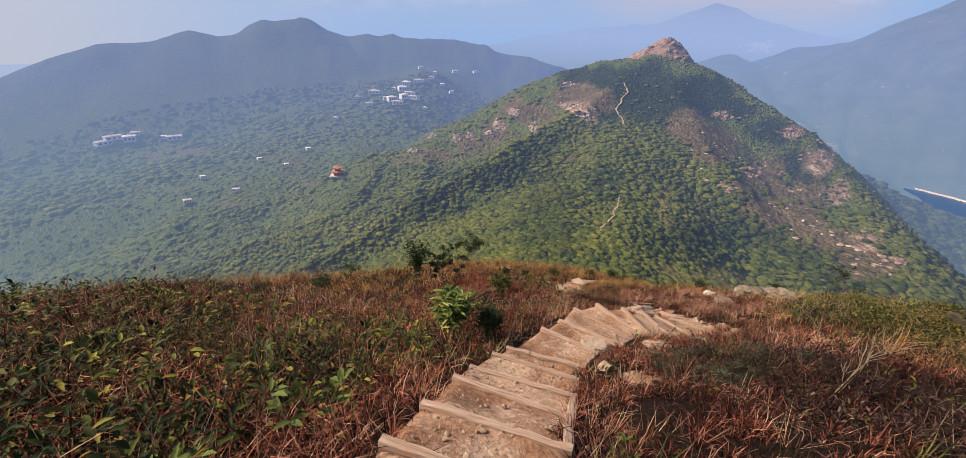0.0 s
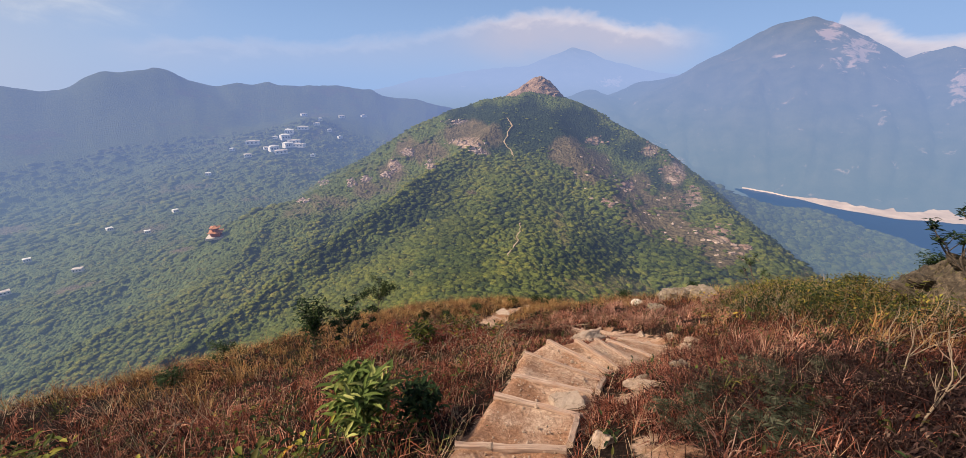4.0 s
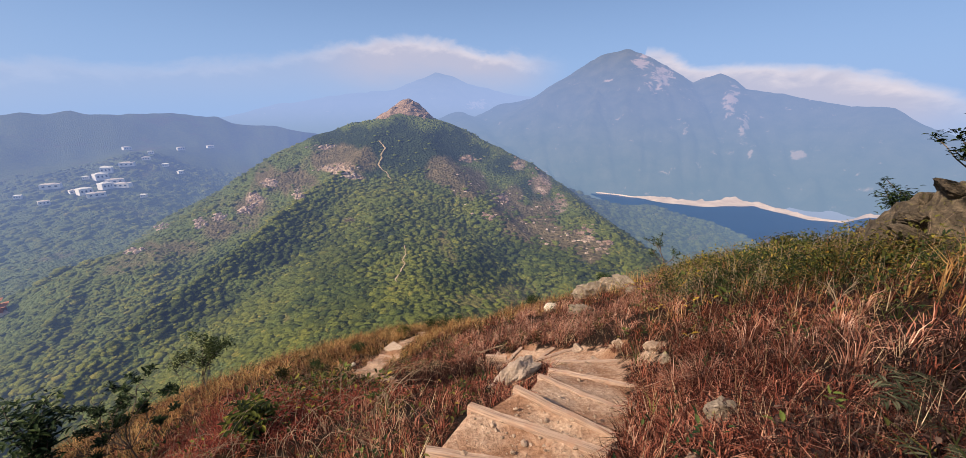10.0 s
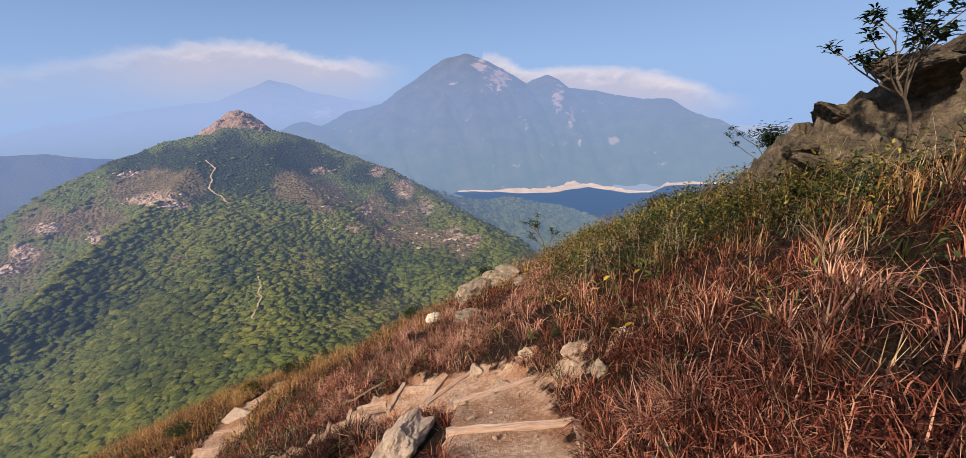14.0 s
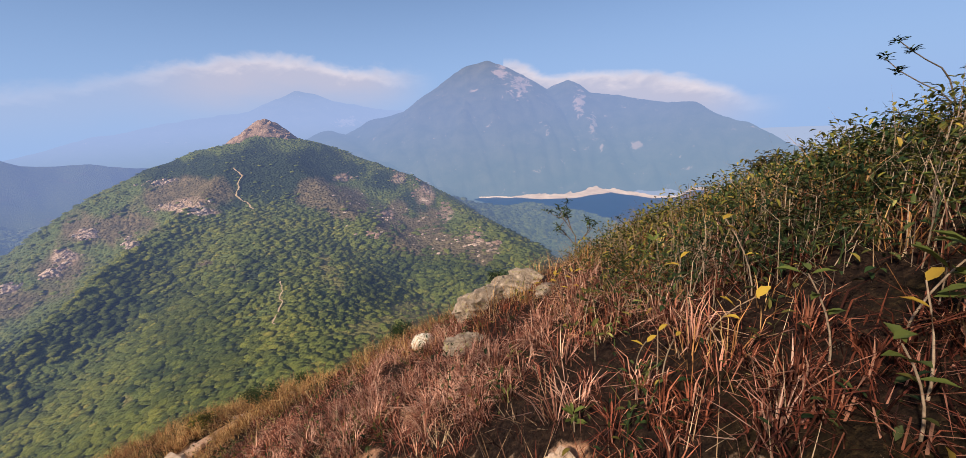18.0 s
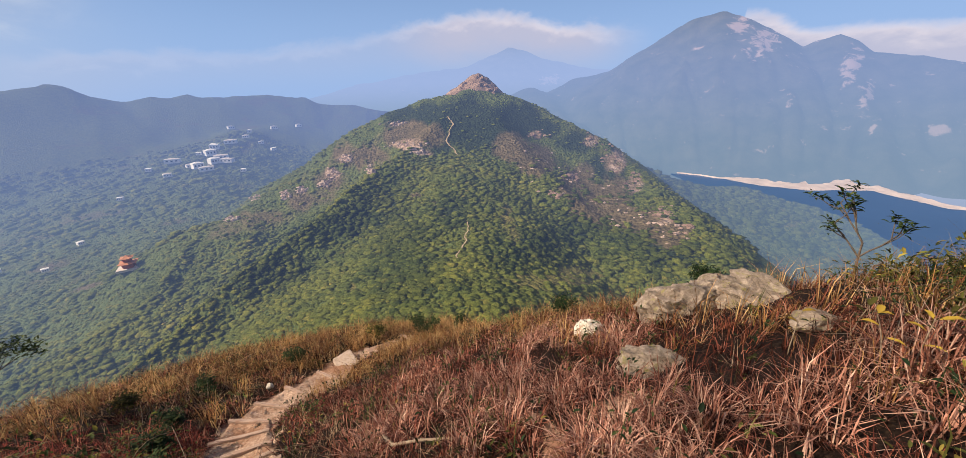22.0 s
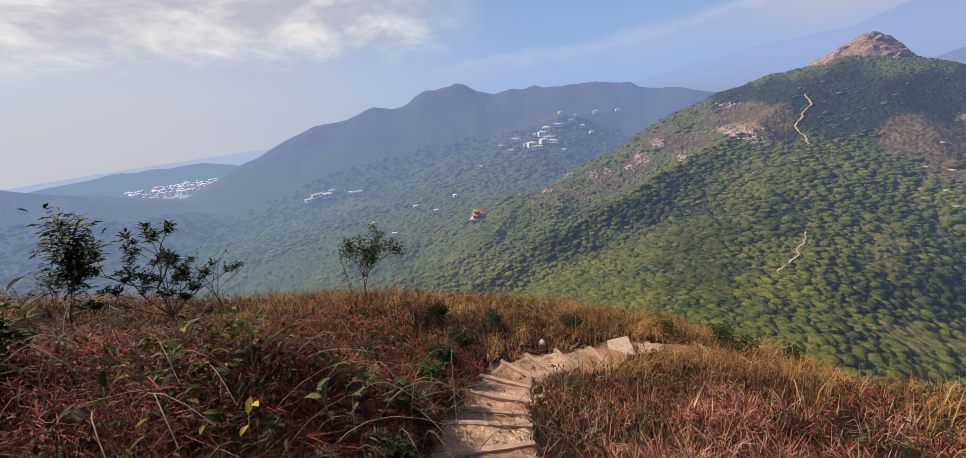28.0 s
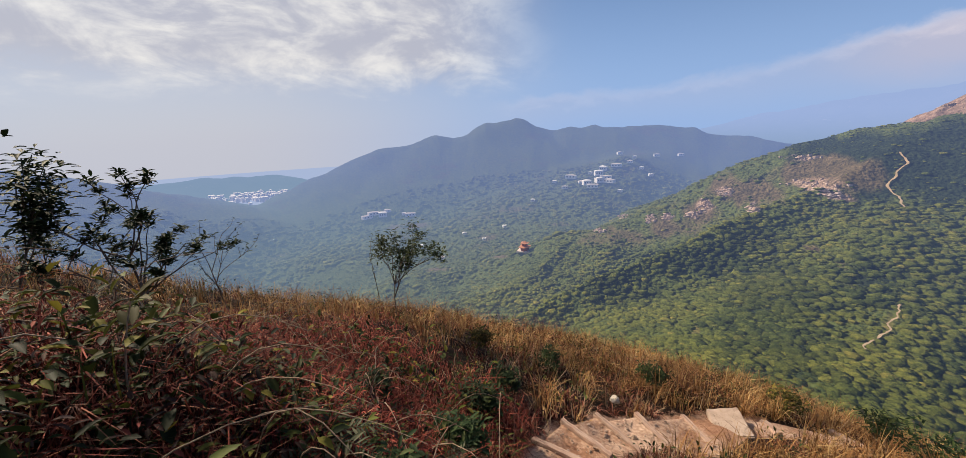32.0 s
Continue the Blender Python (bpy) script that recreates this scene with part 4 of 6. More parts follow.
    P[..., 2] += (np.where(land < P[..., 2], land - 0.05, P[..., 2] - 0.02) - P[..., 2]) * out
    TREAD_TOPS.append(P[4:-4])
    return raw_mesh("tread", P.reshape(-1, 3), grid_faces(nu, nv), M_EARTH)


def flight(label, rows, before, seed):
    top = tagged(empty("trail_steps"), label, "steps", "timber steps of the trail")
    last = before
    for i, (lx, ly, rx, ry, z) in enumerate(rows):
        dx, dy = rx - lx, ry - ly
        length = math.hypot(dx, dy)
        b = part("timber", beam_mesh(length + 0.05, 0.066, 0.14, seed + i), top)
        b.matrix_world = Matrix.Translation(((lx + rx) / 2, (ly + ry) / 2, z - 0.056)) @ Matrix.Rotation(math.atan2(dy, dx), 4, "Z") @ Matrix.Rotation(random.uniform(-0.03, 0.03), 4, "Y")
        if last:
            plx, ply, prx, pry, pz = last
            gap = pz - z
            part("tread", tread_mesh(((plx, ply, pz - min(gap, 0.115)), (prx, pry, pz - min(gap, 0.115))), ((lx, ly, z - 0.016), (rx, ry, z - 0.016)), seed + 40 + i), top)
        last = rows[i]
    return last


end = flight("steps of weathered timber and trodden earth down the grass slope", FLIGHT_UP, (-0.85, 0.55, 0.10, 0.60, -0.20), 100)
end = flight("timber steps fanning round a rock at the bend", FLIGHT_BEND, end, 200)
flight("narrow timber steps curving down through red grass", FLIGHT_LOW, end, 300)
side = tagged(empty("edging_board"), "weathered timber boards edging the steps", "edging")
for (ax, ay, az_), (bx, by, bz) in (((-0.05, 1.74, -0.80), (-0.10, 2.20, -1.14)), ((-0.10, 2.36, -1.27), (-0.12, 2.74, -1.47)), ((-0.12, 3.84, -2.06), (-0.01, 4.26, -2.20)), ((0.30, 4.95, -2.48), (0.44, 5.36, -2.66)),
                                    ((1.34, 6.48, -3.30), (1.76, 7.00, -3.55)), ((0.69, 10.06, -5.12), (0.97, 9.92, -5.08))):
    b = part("board", beam_mesh(math.dist((ax, ay, az_), (bx, by, bz)) + 0.08, 0.06, 0.12, int(ay * 90)), side)
    d = Vector((bx - ax, by - ay, bz - az_))
    b.matrix_world = Matrix.Translation(((ax + bx) / 2, (ay + by) / 2, (az_ + bz) / 2 - 0.03)) @ d.to_track_quat("X", "Z").to_matrix().to_4x4()


def trail_ribbon(name, line, width, mat, label, seed):
    """A worn strip of bare earth that lies on the ground along a line."""
    c = np.array(line)
    s = np.linspace(0, len(c) - 1, len(c) * 7)
    P = np.stack([np.interp(s, range(len(c)), c[:, k]) for k in range(2)], -1)
    T = np.gradient(P, axis=0)
    T /= np.linalg.norm(T, axis=1)[:, None]
    nrm = np.stack([T[:, 1], -T[:, 0]], -1)
    u = np.linspace(-1, 1, 9)
    half = width / 2 * (1 + 0.8 * fbm(s * 0.9, s * 0 + seed, 3, seed))
    XY = P[:, None] + nrm[:, None] * (u[None, :, None] * half[:, None, None])
    Z = on_ground(XY[..., 0], XY[..., 1]) + 0.045 * (1 - u[None] ** 2) ** 0.5 + fbm(XY[..., 0] * 4, XY[..., 1] * 4, 3, seed) * 0.03 - 0.012
    v = np.concatenate([XY, Z[..., None]], -1).reshape(-1, 3)
    ob = new(name, raw_mesh(name, v, grid_faces(len(s), 9)[:, ::-1], mat))
    return tagged(ob, label, "trail", kind="structure")


trail_ribbon("path_top", [(0.15, -1.6), (0.0, -0.6), (-0.2, 0.2), (-0.42, 0.9)], 1.1, M_EARTH, "bare trodden earth path above the steps", 3)
trail_ribbon("path_low", [(-1.75, 14.7), (-1.55, 15.2), (-1.35, 15.6), (-1.1, 16.0), (-0.7, 16.4), (-0.3, 16.75)], 0.62, M_EARTH, "bare trodden earth path below the steps", 5)
for sd, (lx, ly, rx, ry) in enumerate(LOOSE_TIMBERS):
    b = tagged(new("trail_timber", beam_mesh(math.hypot(rx - lx, ry - ly), 0.09, 0.10, sd + 5)), "weathered timber lying across the lower path", "timber")
    z0, z1 = float(on_ground(lx, ly)), float(on_ground(rx, ry))
    along = Vector((rx - lx, ry - ly, z1 - z0))
    b.matrix_world = Matrix.Translation(((lx + rx) / 2, (ly + ry) / 2, (z0 + z1) / 2 + 0.01)) @ along.to_track_quat("X", "Z").to_matrix().to_4x4()


# ---------------------------------------------------------------- rocks and stones
def rock_mesh(size, seed, mat, detail=3, rough=0.32, flat=0.75, strata=0.0):
    """A broken, weathered block: planes split off all round, layered ledges, then pits and grain."""
    bm = bmesh.new()
    bmesh.ops.create_icosphere(bm, subdivisions=detail, radius=0.5)
    off = Vector((seed * 3.17, seed * 1.31, seed * 0.77))
    rng = random.Random(seed)
    cuts = [(Vector((rng.gauss(0, 1), rng.gauss(0, 1), rng.gauss(0, 0.8))).normalized(), rng.uniform(0.24, 0.40)) for _ in range(11)]
    bed = Vector((0.35, 0.2, 0.9)).normalized()
    for v in bm.verts:
        p = v.co.copy()
        for n, d in cuts:
            over = p.dot(n) - d
            if over > 0:
                p -= n * over * 0.94
        out = p.normalized()
        k = noise.fractal(p * 2.6 + off, 1.0, 2.2, 4) * rough * 0.30 + noise.fractal(p * 9 + off, 0.8, 2.1, 3) * rough * 0.12
        k -= max(0.0, 0.12 - abs(noise.noise(p * 3.4 + off * 2))) * rough * 0.9
        if strata:
            layer = p.dot(bed) * 7.0 + noise.noise(p * 2.0 + off) * 0.8
            f = layer - math.floor(layer)
            k += (f if f < 0.8 else 4.0 * (1.0 - f)) * strata
        p += out * k
        v.co = Vector((p.x * size[0], p.y * size[1], p.z * size[2]))
    me = bpy.data.meshes.new("rock")
    bm.to_mesh(me)
    bm.free()
    me.materials.append(mat)
    for f in me.polygons:
        f.use_smooth = False
    return me


def put_rock(name, x, y, size, seed, mat, label, category="rock", lift=0.18, turn=0, tilt=(0, 0), group="", detail=3, strata=0.0):
    ob = new(name, rock_mesh(size, seed, mat, detail, strata=strata))
    ob.matrix_world = pose(x, y, float(on_ground(x, y)) + size[2] * lift, tilt[0], tilt[1], turn)
    return tagged(ob, label, category, group)


put_rock("boulder", 4.40, 12.72, (1.75, 1.15, 1.0), 3, M_ROCK, "large lichen-spotted grey boulder in red grass", "boulder", -0.02, 25, (0, 6), detail=5, strata=0.05)
put_rock("boulder", 4.78, 12.30, (1.25, 0.8, 0.62), 5, M_ROCK, "low broken end of the grey boulder", "boulder", -0.06, -30, (4, 10), detail=5, strata=0.05)
put_rock("white_stone", 2.99, 12.86, (0.42, 0.34, 0.36), 8, M_WHITE_STONE, "rounded white stone in the grass", "stone", 0.30, 20, detail=4)
put_rock("rock", 3.02, 11.05, (0.95, 0.42, 0.24), 12, M_ROCK, "broken pale rock with lichen in the grass", "rock", 0.02, -12, (0, 4), detail=5, strata=0.06)
put_rock("rock", 4.22, 11.0, (0.50, 0.34, 0.26), 14, M_ROCK, "grey rock half hidden by dry grass", "rock", 0.15, 10, detail=4)
put_rock("white_stone", -2.66, 14.55, (0.16, 0.14, 0.14), 17, M_WHITE_STONE, "small white stone beside the lower steps", "stone", 0.40, 40, detail=4)
put_rock("rock", 0.62, 7.88, (1.0, 0.50, 0.30), 19, M_SLAB, "pale angular rock at the inner bend of the steps", "rock", 0.34, 42, (0, 4), detail=5)
put_rock("rock", 0.50, 9.35, (0.34, 0.28, 0.26), 20, M_PALE, "small pale rock beside the bend", "rock", 0.4, 60, detail=4)
put_rock("rock", 0.80, 4.92, (0.66, 0.26, 0.16), 23, M_PALE, "flat tan rock beside the steps", "rock", -0.10, 4, (0, 4), detail=5, strata=0.04)
put_rock("rock", 0.12, 3.80, (0.26, 0.22, 0.16), 25, M_PALE, "tan stone at the edge of the steps", "rock", 0.2, 30, detail=4)
put_rock("rock", 1.36, 5.55, (0.25, 0.20, 0.20), 26, M_ROCK, "grey-brown stone in dry red grass", "rock", 0.55, 0, detail=4)
put_rock("rock", 2.22, 7.22, (0.19, 0.16, 0.17), 29, M_ROCK, "brown stone in dry red grass", "rock", 0.3, 20, detail=4)
put_rock("rock", 0.78, 5.16, (0.42, 0.16, 0.12), 33, M_PALE, "pale rock half buried in grass by the steps", "rock", 0.05, 19, (0, -6), detail=5, strata=0.04)
put_rock("rock", 1.95, 8.36, (0.36, 0.24, 0.13), 37, M_PALE, "broken pale stone in the earth of the trail", "rock", 0.05, 50, detail=4)
put_rock("rock", 2.03, 9.05, (0.34, 0.22, 0.16), 41, M_PALE, "broken pale stone in bare earth among tussocks", "rock", 0.1, 70, detail=4)
put_rock("rock", 2.42, 8.50, (0.30, 0.16, 0.16), 42, M_PALE, "broken pale stone in bare earth among tussocks", "rock", 0.1, 110, detail=4)
put_rock("rock", 2.53, 7.86, (0.36, 0.24, 0.18), 43, M_PALE, "cracked pale stone in bare earth among tussocks", "rock", 0.05, 20, detail=4)
put_rock("stone", 2.68, 7.39, (0.11, 0.09, 0.08), 44, M_WHITE_STONE, "small white stone among tussocks", "stone", 0.4, 20, detail=3)
put_rock("rock", 2.32, 7.62, (0.22, 0.17, 0.12), 38, M_PALE, "crumbling pale stone at the edge of the trail", "rock", 0.1, 10, detail=4)
def slab_mesh(sx, sy, sz, seed):
    """A flat worn slab with chipped, rounded edges."""
    rng = random.Random(seed)
    bm = bmesh.new()
    bmesh.ops.create_cube(bm, size=1)
    for v in bm.verts:
        v.co = Vector((v.co.x * sx * rng.uniform(0.90, 1.06), v.co.y * sy * rng.uniform(0.90, 1.08), v.co.z * sz))
    bmesh.ops.subdivide_edges(bm, edges=[e for e in bm.edges if abs(e.verts[0].co.z - e.verts[1].co.z) < sz * 0.5], cuts=4, use_grid_fill=True)
    for v in bm.verts:
        v.co += Vector((rng.uniform(-1, 1) * 0.010, rng.uniform(-1, 1) * 0.010, rng.uniform(-1, 1) * 0.004))
    bmesh.ops.bevel(bm, geom=[e for e in bm.edges if e.calc_face_angle(0) > 0.9], offset=0.012, segments=2, affect="EDGES")
    me = bpy.data.meshes.new("slab")
    bm.to_mesh(me)
    bm.free()
    me.materials.append(M_SLAB)
    return me


slab = new("stone_slab", slab_mesh(0.62, 0.42, 0.08, 41))
tagged(slab, "flat pale stone slab set in the lower path", "slab")
slab.matrix_world = pose(-1.49, 15.42, float(on_ground(-1.49, 15.42)) + 0.045, -8, 4, 126)
block = new("stone_slab", slab_mesh(0.34, 0.24, 0.10, 43))
tagged(block, "worn pale concrete block sunk into a tread of the steps", "slab")
block.matrix_world = pose(-0.07, 4.60, -2.37, 0, 0, 20)
for i in range(46):                                   # loose stones on the worn earth
    k = int(RNG.integers(8, 200))
    x, y = TRAIL_D[k, 0] + RNG.normal(0, 0.28), TRAIL_D[k, 1] + RNG.normal(0, 0.28)
    s = float(RNG.uniform(0.02, 0.05))
    put_rock("pebble", x, y, (s * 1.4, s, s * 0.8), 60 + i, M_PALE, "small loose stone on the trodden earth", "stone", 1.6, float(RNG.uniform(0, 360)), group="loose stones of the trail", detail=1)


def gravel():
    """Small pale grit that has come loose on the trodden earth."""
    bm = bmesh.new()
    bmesh.ops.create_icosphere(bm, subdivisions=1, radius=1.0)
    base, faces = np.array([v.co[:] for v in bm.verts]), np.array([[v.index for v in f.verts] for f in bm.faces])
    bm.free()
    Vs, Ts, o = [], [], 0
    for P in TREAD_TOPS:
        flat = P.reshape(-1, 3)
        for k in RNG.integers(0, len(flat), 62):
            s = float(RNG.uniform(0.006, 0.013) * np.exp(RNG.normal(0, 0.4)))
            at = flat[k] + np.array([RNG.normal(0, 0.04), RNG.normal(0, 0.04), s * 0.4])
            Vs.append(base * (1 + RNG.normal(0, 0.18, (len(base), 1))) * (s, s * RNG.uniform(0.7, 1.2), s * 0.7) + at)
            Ts.append(faces + o)
            o += len(base)
    tagged(new("gravel", raw_mesh("gravel", np.concatenate(Vs), np.concatenate(Ts), M_PALE, False)), "pale loose grit on the trodden earth steps", "gravel", kind="stuff")


gravel()


# ---------------------------------------------------------------- crag
CRAG_CREST = [(8.9, 5.7, -3.3), (8.2, 5.75, -2.62), (7.85, 5.8, -2.18), (7.5, 5.8, -1.66), (7.1, 5.72, -1.40), (6.75, 5.7, -1.12), (6.4, 5.75, -0.82), (6.1, 5.8, -0.62), (5.5, 6.0, -0.36), (4.9, 6.3, -0.15), (4.0, 6.9, -0.3), (3.2, 7.5, -0.9)]


def crag():
    """A slanting outcrop of split, weathered ledges that rises out of the slope, with a hollow under its brow."""
    top = tagged(empty("crag"), "weathered grey-brown crag of slanting ledges above the slope", "crag")
    ys, xs = np.arange(3.2, 9.0, 0.045), np.arange(3.9, 8.8, 0.045)
    X, Y = np.meshgrid(xs, ys)
    line = np.array(CRAG_CREST)[::-1]
    cx, cz = np.interp(Y, line[:, 0], line[:, 1]), np.interp(Y, line[:, 0], line[:, 2])
    off = X - cx + fbm(X * 0.9, Y * 0.9, 3, 351) * 0.7
    Z = cz - np.where(off < 0, 0.30 * -off + 1.15 * np.maximum(0, -off - 0.28), 0.55 * off)
    tilt = Z + 0.38 * (X - 5.5) - 0.22 * (Y - 6.5) + fbm(X * 1.2, Y * 1.2, 4, 353) * 0.5
    q = tilt / 0.17
    f = q - np.floor(q)
    Z = Z + 0.17 * (np.clip((f - 0.72) / 0.28, 0, 1) - f) * 0.85
    split = np.abs(fbm(X * 2.3 + 3, Y * 2.3, 3, 355))
    Z = Z - 0.22 * np.clip(1 - split / 0.05, 0, 1) + fbm(X * 5, Y * 5, 4, 357) * 0.14
    cave = np.exp(-(((X - 5.15) / 0.30) ** 2 + ((Y - 6.35) / 0.55) ** 2))
    Z = Z - 0.42 * cave
    Z = Z - 4.0 * (np.clip((X - 7.3 + 0.5 * fbm(X * 0.8, Y * 0.8, 3, 361)) / 1.4, 0, 1) ** 2 + np.clip((3.9 - Y) / 0.7, 0, 1) ** 2)
    Xs = X + 0.10 * fbm(X * 4, Y * 4, 2, 359)
    part("rock_face", raw_mesh("rock_face", np.stack([Xs, Y, Z], -1).reshape(-1, 3), grid_faces(len(ys), len(xs)), M_CRAG, False), top)
    rng = random.Random(77)
    for i, (x, y, z, a, b, c, r) in enumerate([(5.25, 6.45, -1.18, 1.15, 0.75, 0.34, 25), (5.45, 5.95, -0.92, 1.1, 0.8, 0.42, 50), (5.5, 7.05, -1.56, 0.8, 0.5, 0.26, 10), (5.1, 7.15, -1.90, 0.6, 0.4, 0.22, 30), (4.8, 6.9, -1.98, 0.5, 0.34, 0.2, -20)]):
        p = part("ledge", rock_mesh((a, b, c), 300 + i * 7, M_CRAG, 5, 0.22, strata=0.05), top)
        p.matrix_world = pose(x, y, z, 10 + rng.uniform(-5, 5), 16 + rng.uniform(-5, 5), r)


crag()

# ---------------------------------------------------------------- grass and low plants
def blades(P, heading, length, lean, width, curl, plain_blade=False):
    """Grass blades: out of the ground, then bending over; plain ones are straight."""
    n = len(P)
    h = np.stack([np.cos(heading), np.sin(heading), np.zeros(n)], -1)
    s = np.stack([-np.sin(heading), np.cos(heading), np.zeros(n)], -1) * width[:, None] / 2
    up = np.array([0, 0, 1.0])
    mid = P + h * (length * np.sin(lean) * 0.5)[:, None] + up * (length * np.cos(lean) * 0.55)[:, None]
    tip = P + h * (length * np.sin(lean + curl))[:, None] + up * (length * np.maximum(np.cos(lean + curl), -0.1))[:, None]
    if plain_blade:
        return np.stack([P - s, P + s, tip], 1).reshape(-1, 3), np.zeros((0, 4), int), np.arange(n * 3).reshape(-1, 3)
    V = np.stack([P - s, P + s, mid + s * 0.8, mid - s * 0.8, tip], 1).reshape(-1, 3)
    k = np.arange(n)[:, None] * 5
    return V, k + np.array([0, 1, 2, 3]), k + np.array([3, 2, 4])


def leaves(P, heading, pitch, length, width, fold=0.25):
    """Leaves, folded along the middle: stalk end, two sides, tip."""
    n = len(P)
    h = np.stack([np.cos(heading) * np.cos(pitch), np.sin(heading) * np.cos(pitch), np.sin(pitch)], -1)
    s = np.stack([-np.sin(heading), np.cos(heading), np.zeros(n)], -1)
    u = np.cross(h, s)
    l, w = length[:, None], width[:, None]
    V = np.stack([P, P + h * l * 0.3 + s * w * 0.42 + u * w * fold, P + h * l * 0.65 + s * w * 0.40 + u * w * fold, P + h * l - u * l * 0.12,
                  P + h * l * 0.65 - s * w * 0.40 + u * w * fold, P + h * l * 0.3 - s * w * 0.42 + u * w * fold, P + h * l * 0.5], 1).reshape(-1, 3)
    k = np.arange(n)[:, None] * 7
    return V, np.concatenate([k + np.array([0, 6, 2, 1]), k + np.array([0, 5, 4, 6])]), np.concatenate([k + np.array([6, 3, 2]), k + np.array([6, 4, 3])])


def stuff(name, V, quads, tris, mat, label, category):
    return tagged(new(name, raw_mesh(name, V, [quads, tris], mat, True)), label, category, kind="stuff")


def scatter(n, x0, x1, y0, y1, keep):
    x, y = RNG.uniform(x0, x1, n), RNG.uniform(y0, y1, n)
    k = RNG.uniform(0, 1, n) < keep(x, y)
    return x[k], y[k]


ROCK_SPOTS = [(4.2, 12.6, 0.62), (4.65, 12.1, 0.50), (2.98, 12.8, 0.22), (3.0, 11.0, 0.20), (0.62, 7.88, 0.44), (0.80, 4.92, 0.24), (0.78, 5.16, 0.12), (-2.66, 14.55, 0.12), (5.6, 6.9, 0.75), (5.6, 6.2, 0.95), (6.2, 5.6, 1.2), (5.6, 7.6, 0.55), (5.65, 8.15, 0.35), (1.36, 5.55, 0.13),
              (2.22, 7.22, 0.1), (3.95, 10.85, 0.22)]


WALKED = [(1.13, 6.8), (1.38, 7.15), (1.59, 7.5), (1.68, 7.85), (1.74, 8.15), (1.76, 8.45), (1.73, 8.76), (1.69, 9.07), (1.45, 9.15), (1.19, 9.23), (1.0, 9.45), (0.83, 9.66), (0.53, 9.94), (0.3, 10.02), (0.08, 10.09), (-0.04, 10.17)]


def open_ground(x, y, gap=0.54):
    """1 where plants may stand: off the trail and off the rocks, and on the near knoll."""
    d, _ = trail_distance(x, y)
    wide = np.where(y > 12.0, 0.74, np.where((y > 9.6) & (y < 11.0), 0.80, 0.86)) * gap * (1 + 0.25 * fbm(x * 2, y * 2, 2, 61))
    ok = (d > wide).astype(float)
    for rx, ry, rad in ROCK_SPOTS:
        ok *= ((x - rx) ** 2 + (y - ry) ** 2 > rad * rad)
    worn = np.max([np.exp(-(((x - bx) / bw) ** 2 + ((y - by) / bh) ** 2)) for bx, by, bw, bh in BARE], 0)
    cx, cy, ax, ay, k = FALL
    rho = np.sqrt(((x - cx) / ax) ** 2 + ((y - cy) / ay) ** 2)
    walked = np.min([(x - wx) ** 2 + (y - wy) ** 2 for wx, wy in WALKED], 0) > 0.24 ** 2
    return ok * walked * (1 - 0.85 * worn) * (rho < 1.42) * (0.30 + 0.70 * np.exp(-(d / 4.2) ** 2))


def green_zone(x, y):
    """How far leafy plants replace the dry grass: the upper left slope, the brow on the right, hollows beside the steps."""
    a = np.clip((-1.2 - x) / 1.2, 0, 1) * np.clip((5.0 - y) / 2.5, 0, 1) * 0.40
    b = np.clip((x - 3.0 - 0.16 * np.abs(y - 9) - 0.70 * np.clip(y - 9.4, 0, 4)) / 1.3, 0, 1) * np.clip((13 - y) / 2, 0, 1)
    c = np.exp(-(((x + 1.8) / 0.7) ** 2 + ((y - 11.1) / 1.5) ** 2))
    e = np.exp(-(((x - 1.25) / 0.5) ** 2 + ((y - 4.2) / 0.7) ** 2)) * 0.10
    return np.clip(np.maximum.reduce([a, b, c, e]) + fbm(x * 0.7, y * 0.7, 3, 71) * 0.9 * np.clip(0.25 + np.maximum.reduce([a, b, c, e]) + np.clip((-1.5 - x) / 1.5, 0, 0.5), 0, 1), 0, 1)


def gold_zone(x, y):
    """Golden grass along the brink of the slope."""
    cx, cy, ax, ay, k = FALL
    rho = np.sqrt(((x - cx) / ax) ** 2 + ((y - cy) / ay) ** 2)
    return np.clip((rho - np.where(x < -0.5, 0.60, 0.72)) / 0.30 + fbm(x * 0.5, y * 0.5, 3, 75) * 1.4, 0, 1) * (y > 5) * (1 - 0.6 * np.clip((x - 0.6) / 1.0, 0, 1)) * (1 - 0.45 * np.clip((-1.5 - x) / 1.0, 0, 1))


def grass(name, mat, centres, per, length, lean, width, label, spread=0.06, plain_blade=False, curl=0.45):
    x, y = centres
    n = len(x)
    k = np.repeat(np.arange(n), per)
    m = len(k)
    size = RNG.uniform(0.65, 1.25, n)[k]
    heading = RNG.uniform(0, 2 * np.pi, m)
    rad = np.abs(RNG.normal(0, spread, m))
    px, py = x[k] + np.cos(heading) * rad, y[k] + np.sin(heading) * rad
    P = np.stack([px, py, on_ground(px, py) - 0.02], -1)
    V, q, t = blades(P, heading + RNG.normal(0, 0.5, m), RNG.uniform(length[0], length[1], m) * size, np.abs(RNG.normal(lean, 0.26, m)), RNG.uniform(width[0], width[1], m), np.abs(RNG.normal(curl, curl * 0.75, m)), plain_blade)
    return stuff(name, V, q, t, mat, label, "grass")


BOX = (-12, 11, -2, 19)
